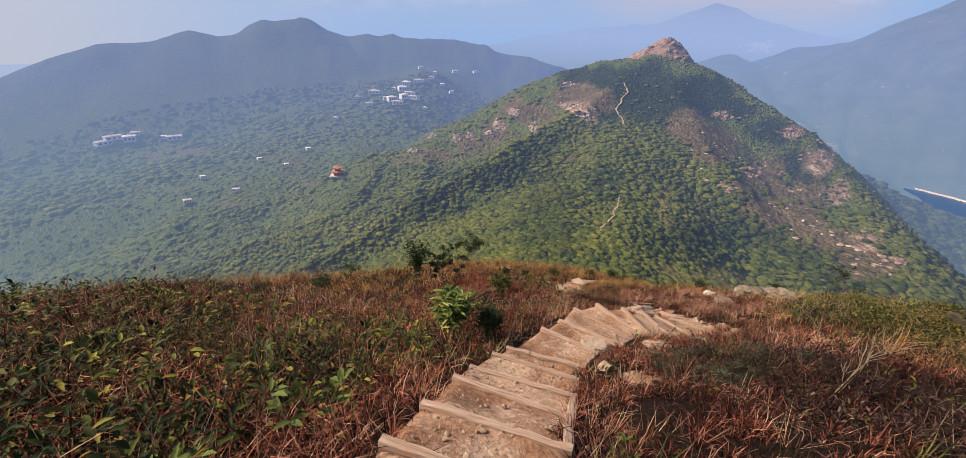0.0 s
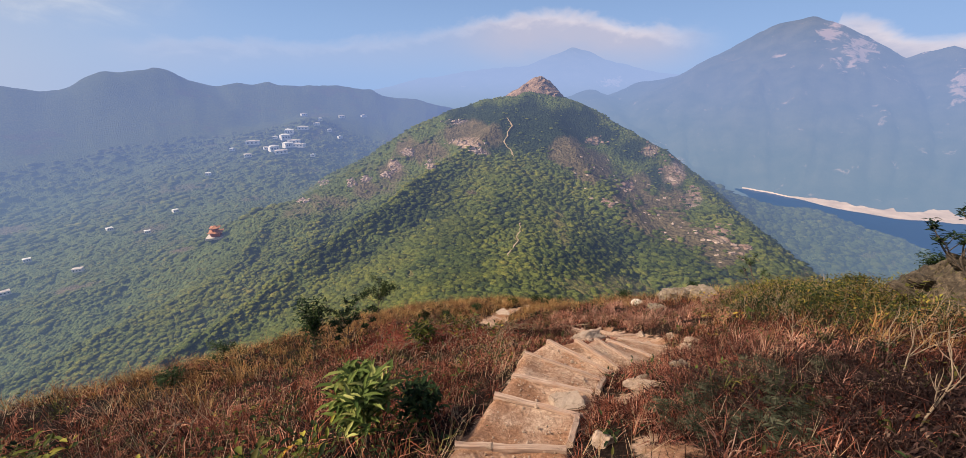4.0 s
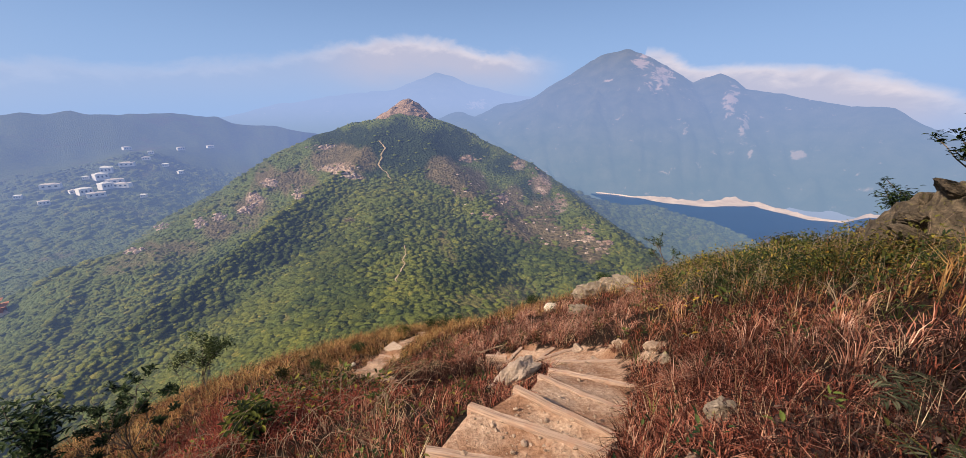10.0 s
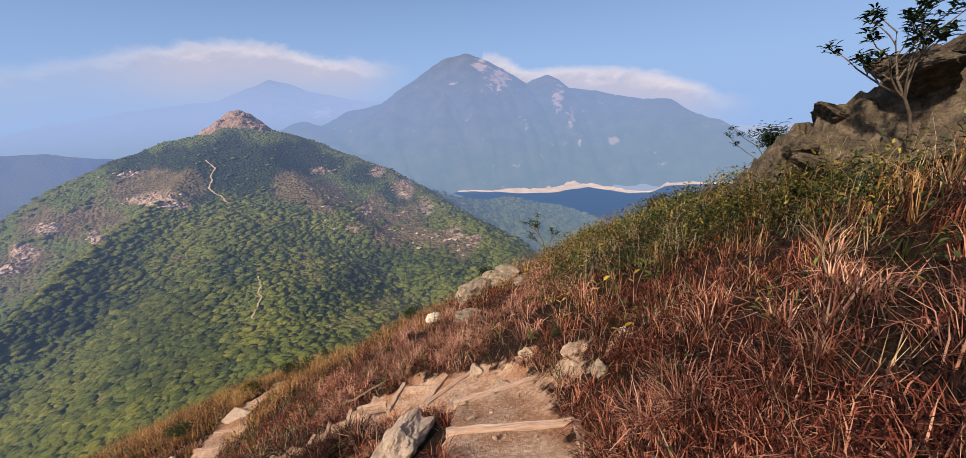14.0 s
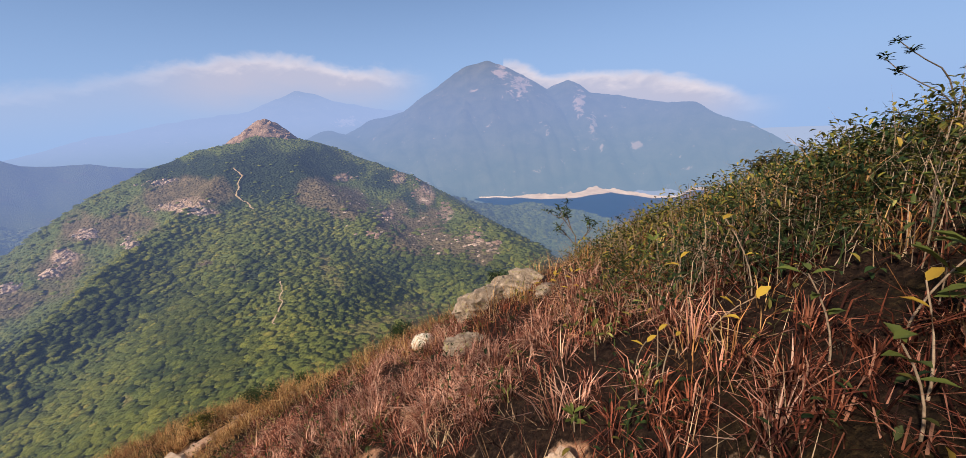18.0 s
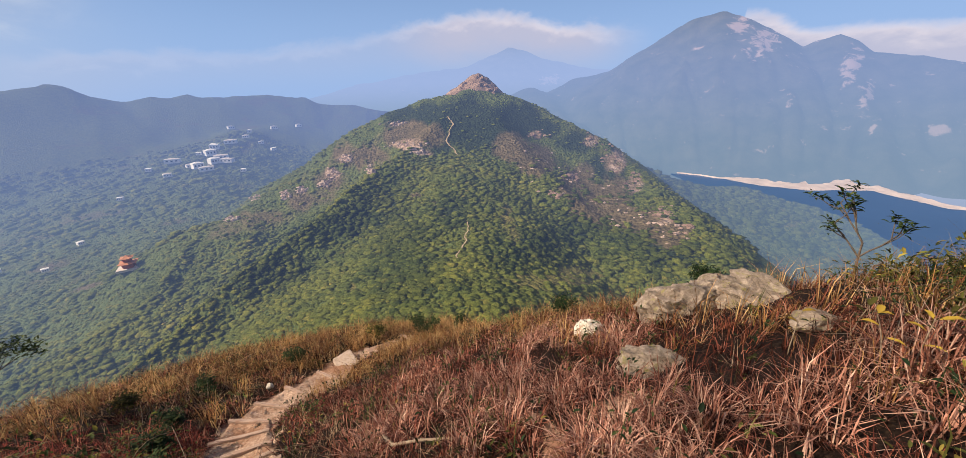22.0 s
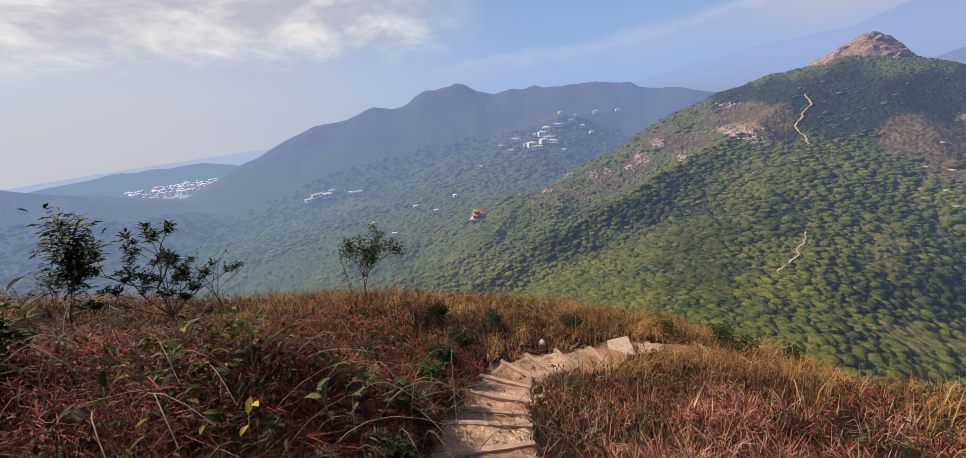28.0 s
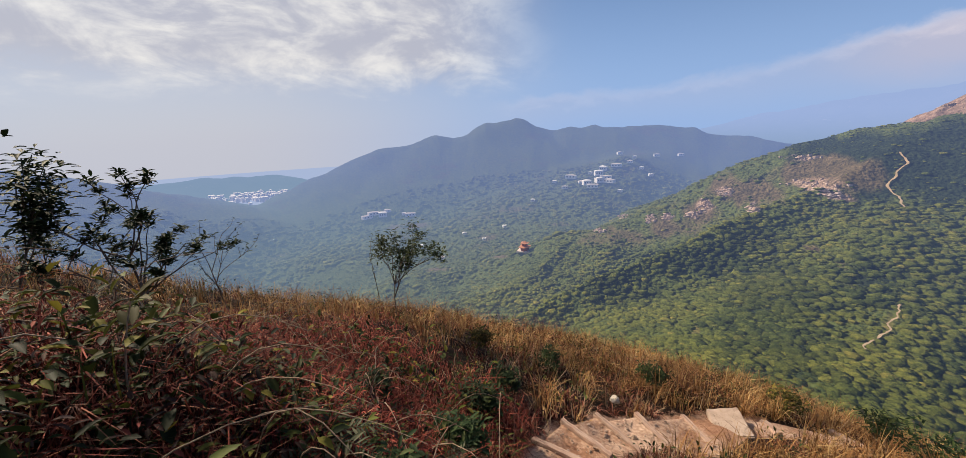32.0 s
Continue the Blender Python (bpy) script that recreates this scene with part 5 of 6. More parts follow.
def patchy(x, y, scale, seed, low=0.05):
    """Where a kind of plant gathers, and where it leaves room."""
    return np.clip(0.5 + 3.2 * fbm(x * scale, y * scale, 3, seed), low, 1)


def gaps(x, y):
    """Gaps that part the tussocks and show the darkened litter."""
    return np.clip(0.77 + 4.2 * fbm(x * 1.7, y * 1.7, 3, 301), 0.28, 1)


def dry(x, y):
    return open_ground(x, y) * gaps(x, y) * (1 - 0.60 * green_zone(x, y)) * (1 - 0.30 * leaf_bank(x, y)) * (1 - 0.65 * gold_zone(x, y)) * (1 - 0.45 * hollow(x, y))


def hollow(x, y):
    """The dark hollow of ferns and dead grass beside the upper steps."""
    return np.clip(1.7 - np.sqrt(((x - 2.1) / 1.2) ** 2 + ((y - 4.1) / 1.15) ** 2) * 1.3 + fbm(x * 1.5, y * 1.5, 3, 211), 0, 1)


def leaf_bank(x, y):
    """The leafy bank left of the upper steps."""
    return np.clip((-1.35 - x) / 0.5, 0, 1) * np.clip((4.2 - y) / 2.4, 0, 1) * np.clip(0.45 + 3.0 * fbm(x * 0.9, y * 0.9, 3, 231), 0.06, 1)


def thicket(x, y):
    """The dark red thicket left of the lower steps."""
    return np.clip((-0.55 - x) / 0.6, 0, 1) * np.clip((x + 5.5) / 1.5, 0, 1) * np.clip((y - 8.0) / 0.9, 0, 1) * np.clip((12.8 - y) / 1.0, 0, 1)


c = scatter(35000, *BOX, lambda x, y: dry(x, y) * patchy(x, y, 0.9, 101) * (1 - 0.6 * thicket(x, y)))
grass("red_grass", M_RED_GRASS, c, 20, (0.09, 0.24), 0.50, (0.005, 0.010), "dry red-brown grass tussocks covering the slope", 0.035, False, 0.55)
grass("red_stems", M_RED_GRASS, c, 22, (0.06, 0.18), 0.62, (0.004, 0.008), "short stiff red-brown stems at the foot of the tussocks", 0.05, True, 0.1)
c = scatter(20000, *BOX, lambda x, y: dry(x, y) * patchy(x, y, 1.1, 131, 0.02) * (1 - 0.8 * thicket(x, y)))
grass("rust_grass", M_RUST_GRASS, c, 24, (0.10, 0.26), 0.45, (0.005, 0.010), "rust-orange dry grass tussocks", 0.032, False, 0.6)
c = scatter(4600, 0.3, 7.5, 0.5, 14, lambda x, y: open_ground(x, y, 0.80) * gaps(x, y) * (1 - 0.6 * np.clip((x - 3.3) / 0.8, 0, 1)) * patchy(x, y, 0.7, 141, 0.08) * np.where(x > 1.4, 0.6, 0.3) * (1 + 1.2 * np.clip(y - 9, 0, 1)) * np.clip((y - 4.6) / 2.4, 0.12, 1))
grass("tussock_grass", M_PINK_GRASS, c, 40, (0.16, 0.34), 0.46, (0.005, 0.0095), "pinkish tussocks of stiff dry grass", 0.05, False, 0.40)
c = scatter(1700, 0.8, 3.8, 1.8, 6.8, lambda x, y: open_ground(x, y, 0.8) * np.clip(hollow(x, y), 0.1, 1))
grass("hollow_grass", M_LEAF_DUSK, c, 24, (0.12, 0.30), 0.60, (0.005, 0.009), "tangled purple-brown grass in the hollow", 0.10, False, 0.7)
c = scatter(900, 0.5, 2.0, 3.6, 6.6, lambda x, y: open_ground(x, y, 0.6))
grass("verge_grass", M_RED_GRASS, c, 26, (0.08, 0.22), 0.55, (0.005, 0.009), "short dry red grass along the edge of the steps", 0.06, False, 0.6)
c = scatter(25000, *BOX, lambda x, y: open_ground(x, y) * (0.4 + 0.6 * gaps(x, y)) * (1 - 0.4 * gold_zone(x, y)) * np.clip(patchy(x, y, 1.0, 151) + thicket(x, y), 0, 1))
grass("dark_grass", M_DARK_GRASS, c, 20, (0.08, 0.22), 0.55, (0.005, 0.010), "brown dead grass, darkened as shade between the tussocks", 0.09, True)
c = scatter(12000, -7, 1, 7, 13, lambda x, y: open_ground(x, y, 0.7) * thicket(x, y) * gaps(x, y) * patchy(x, y, 0.8, 161, 0.3))
grass("wiry_grass", M_LEAF_RED, c, 22, (0.16, 0.44), 0.55, (0.004, 0.008), "dark red wiry stems in a thicket", 0.12, False, 0.9)
c = scatter(1800, -5.5, -0.4, 7.4, 12.8, lambda x, y: open_ground(x, y, 0.7) * thicket(x, y) * patchy(x, y, 0.9, 165, 0.1))
grass("thicket_grass", M_RUST_GRASS, c, 16, (0.14, 0.38), 0.65, (0.004, 0.008), "rust-brown grass grown through the red thicket", 0.12, False, 0.7)
c = scatter(800, 2.5, 8.5, 3, 14, lambda x, y: open_ground(x, y, 0.70) / (0.30 + 0.70 * np.exp(-((x - 1) / 4.2) ** 2)) * np.clip((x - 2.9) / 0.8, 0, 1) * np.clip((10.4 - y) / 1.5, 0.05, 1))
grass("brow_grass", M_GOLD, c, 20, (0.14, 0.36), 0.36, (0.003, 0.007), "golden-brown grass mixed with the shrubs of the brow", 0.08)
c = scatter(1400, 2.5, 8.5, 3, 14, lambda x, y: open_ground(x, y, 0.70) / (0.30 + 0.70 * np.exp(-((x - 1) / 4.2) ** 2)) * np.clip((x - 2.9) / 0.8, 0, 1) * np.clip((y - 7.5) / 2, 0.35, 1))
grass("brow_rust_grass", M_RUST_GRASS, c, 16, (0.12, 0.32), 0.40, (0.005, 0.009), "rust-brown grass between the shrubs of the brow", 0.07)
c = scatter(300, -0.9, 0.5, 8.7, 9.75, lambda x, y: open_ground(x, y, 0.42))
grass("tall_grass", M_DARK_GRASS, c, 34, (0.24, 0.46), 0.40, (0.005, 0.010), "tall dark red-brown grass hiding the turn of the steps", 0.05)
c = scatter(15000, *BOX, lambda x, y: open_ground(x, y) * (1 - 0.5 * green_zone(x, y)) * np.clip(0.5 + fbm(x * 0.6, y * 0.6, 3, 77) * 2.2, 0.05, 1))
grass("straw_grass", M_STRAW, c, 8, (0.18, 0.40), 0.28, (0.004, 0.007), "pale straw-coloured dry grass", 0.05, True)
c = scatter(26000, *BOX, lambda x, y: open_ground(x, y) * gold_zone(x, y) * 0.9)
grass("golden_grass", M_GOLD, c, 16, (0.24, 0.52), 0.30, (0.005, 0.011), "golden-brown grass along the brow of the slope")
c = scatter(16000, *BOX, lambda x, y: open_ground(x, y, 0.60) * np.clip(0.015 + green_zone(x, y) * np.where(x > 1.5, 0.22, 0.5), 0, 1))
grass("green_grass", M_GREEN_GRASS, c, 13, (0.18, 0.40), 0.5, (0.006, 0.012), "olive green grass between the shrubs")


def low_plants(name, mat, centres, per, height, leaf, aspect, label, spread=0.12, stemmed=0.9):
    x, y = centres
    n = len(x)
    k = np.repeat(np.arange(n), per)
    m = len(k)
    tall = RNG.uniform(height[0], height[1], n)[k]
    heading = RNG.uniform(0, 2 * np.pi, m)
    f = RNG.uniform(0.15, 1, m)
    rad = np.abs(RNG.normal(0, spread, m)) * (0.5 + f)
    px, py = x[k] + np.cos(heading) * rad, y[k] + np.sin(heading) * rad
    P = np.stack([px, py, on_ground(px, py) + tall * f], -1)
    size = RNG.uniform(leaf[0], leaf[1], m)
    V, q, t = leaves(P, heading + RNG.normal(0, 0.6, m), RNG.normal(0.25, 0.45, m), size, size * RNG.uniform(aspect[0], aspect[1], m))
    stems = RNG.uniform(0, 1, n) < stemmed
    sx, sy = x[stems], y[stems]
    SP = np.stack([sx, sy, on_ground(sx, sy) - 0.02], -1)
    r = len(sx)
    V2, q2, t2 = blades(SP, RNG.uniform(0, 6.28, r), RNG.uniform(height[0], height[1], r) * 1.05, np.abs(RNG.normal(0.2, 0.15, r)), np.full(r, 0.008), np.full(r, 0.2))
    o = len(V)
    return stuff(name, np.concatenate([V, V2]), np.concatenate([q, q2 + o]), np.concatenate([t, t2 + o]), mat, label, "plants")


def brow_right(x, y):
    """The leafy brow from the crag down to the boulder."""
    return np.clip((x - 3.5 - 0.10 * np.abs(y - 9) - 0.60 * np.clip(y - 9.4, 0, 4)) / 0.7, 0, 1) * np.clip((13.2 - y) / 1.2, 0, 1) * np.clip((y - 3.5) / 1.0, 0, 1)


c = scatter(15000, *BOX, lambda x, y: open_ground(x, y, 0.72) * np.clip(green_zone(x, y) * 0.9 + 0.03 + 0.16 * (x < -0.8) * patchy(x, y, 0.8, 221), 0, 1))
low_plants("olive_shrubs", M_LEAF_OLIVE, c, 16, (0.12, 0.38), (0.03, 0.07), (0.30, 0.46), "low olive-green shrubs with yellowing leaves")
c = scatter(15000, *BOX, lambda x, y: open_ground(x, y, 0.70) * np.clip(green_zone(x, y) * 0.8 + 0.05 + 0.06 * thicket(x, y) * patchy(x, y, 0.7, 171), 0, 1))
low_plants("dark_shrubs", M_LEAF_DARK, c, 20, (0.10, 0.36), (0.03, 0.065), (0.34, 0.5), "low dark green leafy shrubs")
c = scatter(1500, 0.6, 4.2, 1.6, 7.0, lambda x, y: open_ground(x, y, 0.75) * hollow(x, y) * patchy(x, y, 1.0, 251, 0.05))
low_plants("withered_shrubs", M_LEAF_DUSK, c, 20, (0.12, 0.36), (0.03, 0.06), (0.24, 0.40), "withered purple-brown shrubs in the hollow beside the steps", 0.13)
c = scatter(6200, 2.5, 8.5, 3, 14, lambda x, y: open_ground(x, y, 0.70) / (0.30 + 0.70 * np.exp(-((x - 1) / 4.2) ** 2)) * brow_right(x, y) * gaps(x, y) * patchy(x, y, 0.7, 181, 0.15))
low_plants("brow_shrubs", M_LEAF_BROW, c, 20, (0.14, 0.50), (0.035, 0.08), (0.30, 0.44), "leafy olive and yellow-green shrubs along the brow", 0.16)
c = scatter(5600, 2.3, 8.5, 3, 14, lambda x, y: open_ground(x, y, 0.70) / (0.30 + 0.70 * np.exp(-((x - 1) / 4.2) ** 2)) * brow_right(x + 0.3, y) * patchy(x, y, 0.7, 187, 0.1))
low_plants("shade_shrubs", M_LEAF_DARK, c, 22, (0.10, 0.40), (0.03, 0.07), (0.30, 0.45), "dense dark green shrubs below the crag", 0.15)
c = scatter(1300, -4, -0.4, 8.8, 13, lambda x, y: open_ground(x, y, 0.66) * np.exp(-(((x + 1.75) / 0.6) ** 2 + ((y - 11.1) / 1.2) ** 2)))
low_plants("thick_undergrowth", M_LEAF_DUSK, c, 18, (0.10, 0.42), (0.03, 0.07), (0.28, 0.42), "withered dark brown undergrowth beside the lower steps", 0.14)
c = scatter(6500, -7, 1, 6.5, 13, lambda x, y: open_ground(x, y, 0.75) * np.clip(0.35 + fbm(x, y, 3, 83) * 1.6, 0, 1) * thicket(x, y))
low_plants("red_shrubs", M_LEAF_RED, c, 15, (0.12, 0.42), (0.035, 0.07), (0.2, 0.34), "low dark red wiry shrubs")
c = scatter(1500, *BOX, lambda x, y: open_ground(x, y, 0.7) * np.clip(0.1 + green_zone(x, y), 0, 1))
low_plants("bright_seedlings", M_LEAF_BRIGHT, c, 10, (0.12, 0.34), (0.03, 0.075), (0.28, 0.42), "bright green broad-leaved seedlings", 0.06)
c = scatter(240, *BOX, lambda x, y: open_ground(x, y, 0.7) * np.clip(green_zone(x, y) + 0.1, 0, 1))
low_plants("yellow_leaves", M_LEAF_YELLOW, c, 1, (0.25, 0.42), (0.05, 0.09), (0.4, 0.55), "single yellow and orange leaves among the shrubs", 0.03, 0.0)
c = scatter(3600, -7.5, -0.9, -1.2, 6, lambda x, y: open_ground(x, y, 0.72) * (0.3 + leaf_bank(x, y)))
grass("bank_grass", M_RUST_GRASS, c, 10, (0.16, 0.42), 0.55, (0.005, 0.010), "rust-brown dead grass and stems between the leafy shrubs", 0.14, False, 0.6)
c = scatter(1500, -7.5, -0.9, -1.2, 6, lambda x, y: open_ground(x, y, 0.72) * leaf_bank(x, y))
low_plants("broadleaf_shrubs", M_LEAF_MIXED, c, 20, (0.12, 0.48), (0.05, 0.105), (0.36, 0.52), "broad-leaved yellow-green shrubs beside the upper steps", 0.13)
c = scatter(620, -6, -0.9, 7.6, 12.6, lambda x, y: open_ground(x, y, 0.85) * thicket(x, y) * patchy(x, y, 0.9, 241, 0.05))
low_plants("thicket_leaves", M_LEAF_MIXED, c, 12, (0.18, 0.52), (0.05, 0.11), (0.34, 0.50), "broad green and yellowing leaves over the red thicket", 0.14)
c = scatter(1500, 2.5, 8.5, 3, 14, lambda x, y: open_ground(x, y, 0.75) * brow_right(x + 0.3, y) * 1.6)
grass("brow_stems", M_TWIG, c, 7, (0.25, 0.62), 0.30, (0.003, 0.006), "thin bare brown stems standing among the brow shrubs", 0.10, False, 0.5)


def tube(path, r0, r1, sides=6):
    P = np.asarray(path, float)
    n = len(P)
    T = np.gradient(P, axis=0)
    T /= np.linalg.norm(T, axis=1)[:, None] + 1e-9
    ref = np.where(np.abs(T[:, 2:3]) > 0.9, np.array([[1.0, 0, 0]]), np.array([[0, 0, 1.0]]))
    A = np.cross(T, ref)
    A /= np.linalg.norm(A, axis=1)[:, None] + 1e-9
    B = np.cross(T, A)
    ang = np.linspace(0, 2 * np.pi, sides, endpoint=False)
    r = np.linspace(r0, r1, n)[:, None, None]
    V = P[:, None] + r * (np.cos(ang)[None, :, None] * A[:, None] + np.sin(ang)[None, :, None] * B[:, None])
    return V.reshape(-1, 3), grid_faces(n, sides, True)


def fern(x, y, size, turn, seed):
    """A clump of arching fronds, each with its stalk and its row of leaflets."""
    rng = np.random.default_rng(seed)
    top = tagged(empty("fern", (x, y, float(on_ground(x, y)))), "grey-green fern clump among the dry grass", "fern", "ferns beside the trail")
    for f in range(9):
        a = turn + f * 0.7 + rng.normal(0, 0.15)
        s = np.linspace(0.12, 1, 17)
        reach = size * rng.uniform(0.7, 1.15)
        cx, cz = s * reach * 0.85, reach * (0.75 * s - 0.62 * s * s) + 0.02
        P = np.stack([np.cos(a) * cx, np.sin(a) * cx, cz], -1)
        V, q = tube(P, 0.003, 0.001, 3)
        Vs, Q, T, o = [V], [q], [], len(V)
        for side in (-1, 1):
            ll = size * 0.20 * np.sin(np.pi * np.clip(s * 0.9 + 0.1, 0, 1)) + 0.008
            V, q, t = leaves(P, np.full(17, a + side * 1.1) + rng.normal(0, 0.1, 17), rng.normal(-0.1, 0.2, 17), ll, ll * 0.20, 0.1)
            Vs.append(V), Q.append(q + o), T.append(t + o)
            o += len(V)
        part("frond", raw_mesh("frond", np.concatenate(Vs), [np.concatenate(Q), np.concatenate(T)], M_FERN), top)


for i, (x, y, s) in enumerate([(1.0, 4.0, 0.34), (1.28, 4.4, 0.36), (1.1, 3.6, 0.32), (1.6, 4.1, 0.36), (1.4, 3.7, 0.34), (1.85, 4.5, 0.34), (-1.62, 10.9, 0.46), (-1.30, 10.45, 0.44), (-1.9, 10.5, 0.42), (-1.15, 10.05, 0.42), (-1.55, 10.15, 0.40), (-0.95, 9.7, 0.38), (-2.05, 11.2, 0.42), (-1.85, 11.5, 0.40), (-0.8, 9.95, 0.36), (-1.35, 9.6, 0.38), (-0.6, 9.5, 0.34), (1.85, 4.9, 0.36), (0.72, 4.02, 0.30), (0.85, 3.72, 0.32), (1.2, 3.4, 0.34), (1.58, 3.8, 0.32), (1.72, 4.28, 0.34), (2.3, 4.6, 0.34)]):
    fern(x, y, s, i * 1.1, 500 + i)


def sprig(x, y, tall, count, leaf, mat, label, seed):
    """A thin stem with a few large leaves round its top."""
    rng = np.random.default_rng(seed)
    top = tagged(empty("sprig", (x, y, float(on_ground(x, y)) - 0.02)), label, "sprig", "leafy sprigs in the grass")
    s = np.linspace(0, 1, 6)
    lean = rng.normal(0, 0.10, 2)
    P = np.stack([lean[0] * s ** 2, lean[1] * s ** 2, tall * s], -1)
    part("stem", raw_mesh("stem", *tube(P, 0.005, 0.0025, 5), M_TWIG), top)
    for k in range(count):
        at = P[-1 - (k % 3)] + rng.normal(0, 0.008, 3)
        size = leaf * rng.uniform(0.75, 1.15)
        V, q, t = leaves(at[None], np.array([k * 2.4 + rng.normal(0, 0.3)]), np.array([rng.uniform(0.0, 0.75)]), np.array([size]), np.array([size * rng.uniform(0.36, 0.48)]), 0.18)
        part("leaf", raw_mesh("leaf", V, [q, t], mat), top)


SPRIGS = [(3.29, 9.35, 0.34, 8, 0.09, 1), (3.0, 8.92, 0.32, 6, 0.08, 1), (2.97, 8.57, 0.30, 2, 0.09, 2), (2.97, 8.43, 0.30, 1, 0.08, 2), (3.9, 9.37, 0.42, 8, 0.10, 0), (3.6, 8.79, 0.36, 2, 0.09, 2), (3.9, 10.1, 0.44, 9, 0.08, 1), (3.2, 8.32, 0.34, 3, 0.10, 2),
          (3.11, 7.79, 0.40, 7, 0.09, 0), (2.98, 7.51, 0.36, 2, 0.08, 2), (2.96, 8.39, 0.30, 1, 0.07, 2), (3.18, 7.64, 0.42, 8, 0.12, 0), (2.85, 7.48, 0.34, 5, 0.10, 0), (2.58, 8.64, 0.14, 10, 0.07, 0), (2.56, 7.44, 0.30, 3, 0.10, 2), (3.54, 8.3, 0.42, 3, 0.09, 2),
          (3.67, 10.08, 0.36, 4, 0.09, 2), (3.68, 9.95, 0.34, 4, 0.09, 2), (3.69, 10.64, 0.34, 2, 0.08, 2), (3.92, 10.5, 0.36, 5, 0.09, 1), (-1.36, 10.15, 0.62, 7, 0.13, 0), (-1.22, 10.22, 0.58, 4, 0.12, 0), (-1.30, 9.64, 0.46, 3, 0.11, 2), (-2.72, 9.01, 0.36, 7, 0.11, 1),
          (-2.58, 8.84, 0.36, 7, 0.11, 0), (-1.76, 9.38, 0.48, 8, 0.11, 0), (-2.0, 9.9, 0.5, 7, 0.11, 1), (-2.4, 10.2, 0.5, 7, 0.11, 0), (-2.1, 9.3, 0.45, 6, 0.10, 1), (0.31, 1.82, 0.22, 10, 0.07, 0), (-1.95, 2.39, 0.50, 9, 0.09, 1), (-2.04, 2.94, 0.45, 8, 0.09, 1),
          (-1.34, 0.93, 0.36, 9, 0.10, 0), (-1.7, 0.71, 0.36, 9, 0.10, 0), (-2.72, 0.92, 0.42, 9, 0.09, 1), (-2.76, 0.51, 0.42, 9, 0.10, 1), (-2.2, 1.5, 0.45, 8, 0.09, 0), (-1.5, 1.4, 0.40, 9, 0.10, 0), (-0.72, 6.99, 0.18, 5, 0.07, 1), (-1.9, 4.93, 0.30, 7, 0.08, 1), (-1.44, 5.2, 0.26, 7, 0.08, 0),
          (1.69, 5.18, 0.20, 6, 0.07, 0), (1.43, 5.32, 0.20, 5, 0.07, 0)]
SPRIG_LOOKS = [(M_LEAF_BRIGHT, "sprig of broad bright green leaves in the grass"), (M_LEAF_OLIVE, "sprig of yellowing olive leaves in the grass"), (M_LEAF_YELLOW, "sprig of yellow and orange leaves among dry grass")]
for i, (x, y, tall, count, leaf, look_) in enumerate(SPRIGS):
    sprig(x, y, tall, count, leaf, *SPRIG_LOOKS[look_], 800 + i)


# ---------------------------------------------------------------- shrubs and small trees
def woody(name, x, y, height, spread, seed, leaf_mat, leaf, label, category="shrub", lean=(0, 0), forks=4, levels=3, per=14, trunk_r=0.018, bare=0.45, aspect=(0.3, 0.42), bark=None, whorl=False, group="", along=False, rise=0.0):
    """A small tree or shrub: a tapered trunk that forks into limbs, with its leaves near the ends."""
    rng = np.random.default_rng(seed)
    top = tagged(empty(name, (x, y, float(on_ground(x, y)) - 0.02 + rise)), label, category, group)
    tubes, ends, bough = [], [], [0]

    def grow(p, d, length, r, level):
        pts = [np.array(p)]
        for k in range(4):
            d = d + rng.normal(0, 0.14, 3) + np.array([0, 0, 0.05])
            d = d / np.linalg.norm(d)
            pts.append(pts[-1] + d * length / 4)
        tubes.append((bough[0], pts, r, r * 0.6))
        if level == 0:
            for q in (pts[1:] if along else pts[-2:]):
                ends.append((q, d))
            return
        for f in range(forks if level == levels - 1 else 3):
            a = f * 6.283 / 3 + rng.uniform(0, 2)
            side = np.array([np.cos(a), np.sin(a), 0.0]) * spread
            nd = d * 0.75 + side + np.array([0, 0, 0.15])
            start = pts[int(rng.integers(2, 5))]
            if level == levels - 1:
                bough[0] = f + 1
            grow(start, nd / np.linalg.norm(nd), length * rng.uniform(0.55, 0.8), r * 0.6, level - 1)

    grow((0, 0, 0), np.array([lean[0], lean[1], 1.0]), height * bare, trunk_r, levels - 1)
    for which in range(bough[0] + 1):
        Vs, Q, o = [], [], 0
        for _, pts, r0, r1 in (u for u in tubes if u[0] == which):
            V, q = tube(pts, r0, r1, 5)
            Vs.append(V), Q.append(q + o)
            o += len(V)
        kind = "limb" if which else "trunk"
        part(kind, raw_mesh(kind, np.concatenate(Vs), np.concatenate(Q), bark or M_BARK), top)
    if per:
        E = np.array([e for e, _ in ends])
        k = np.repeat(np.arange(len(E)), per)
        m = len(k)
        off = rng.normal(0, leaf[1] * (0.22 if whorl else 0.55), (m, 3))
        size = rng.uniform(leaf[0], leaf[1], m)
        head = rng.uniform(0, 6.283, m) if not whorl else (np.arange(m) * 2.4)
        V, q, t = leaves(E[k] + off, head, rng.normal(0.35 if whorl else 0.1, 0.3, m), size, size * rng.uniform(aspect[0], aspect[1], m), 0.2)
        part("crown", raw_mesh("crown", V, [q, t], leaf_mat), top)
    return top


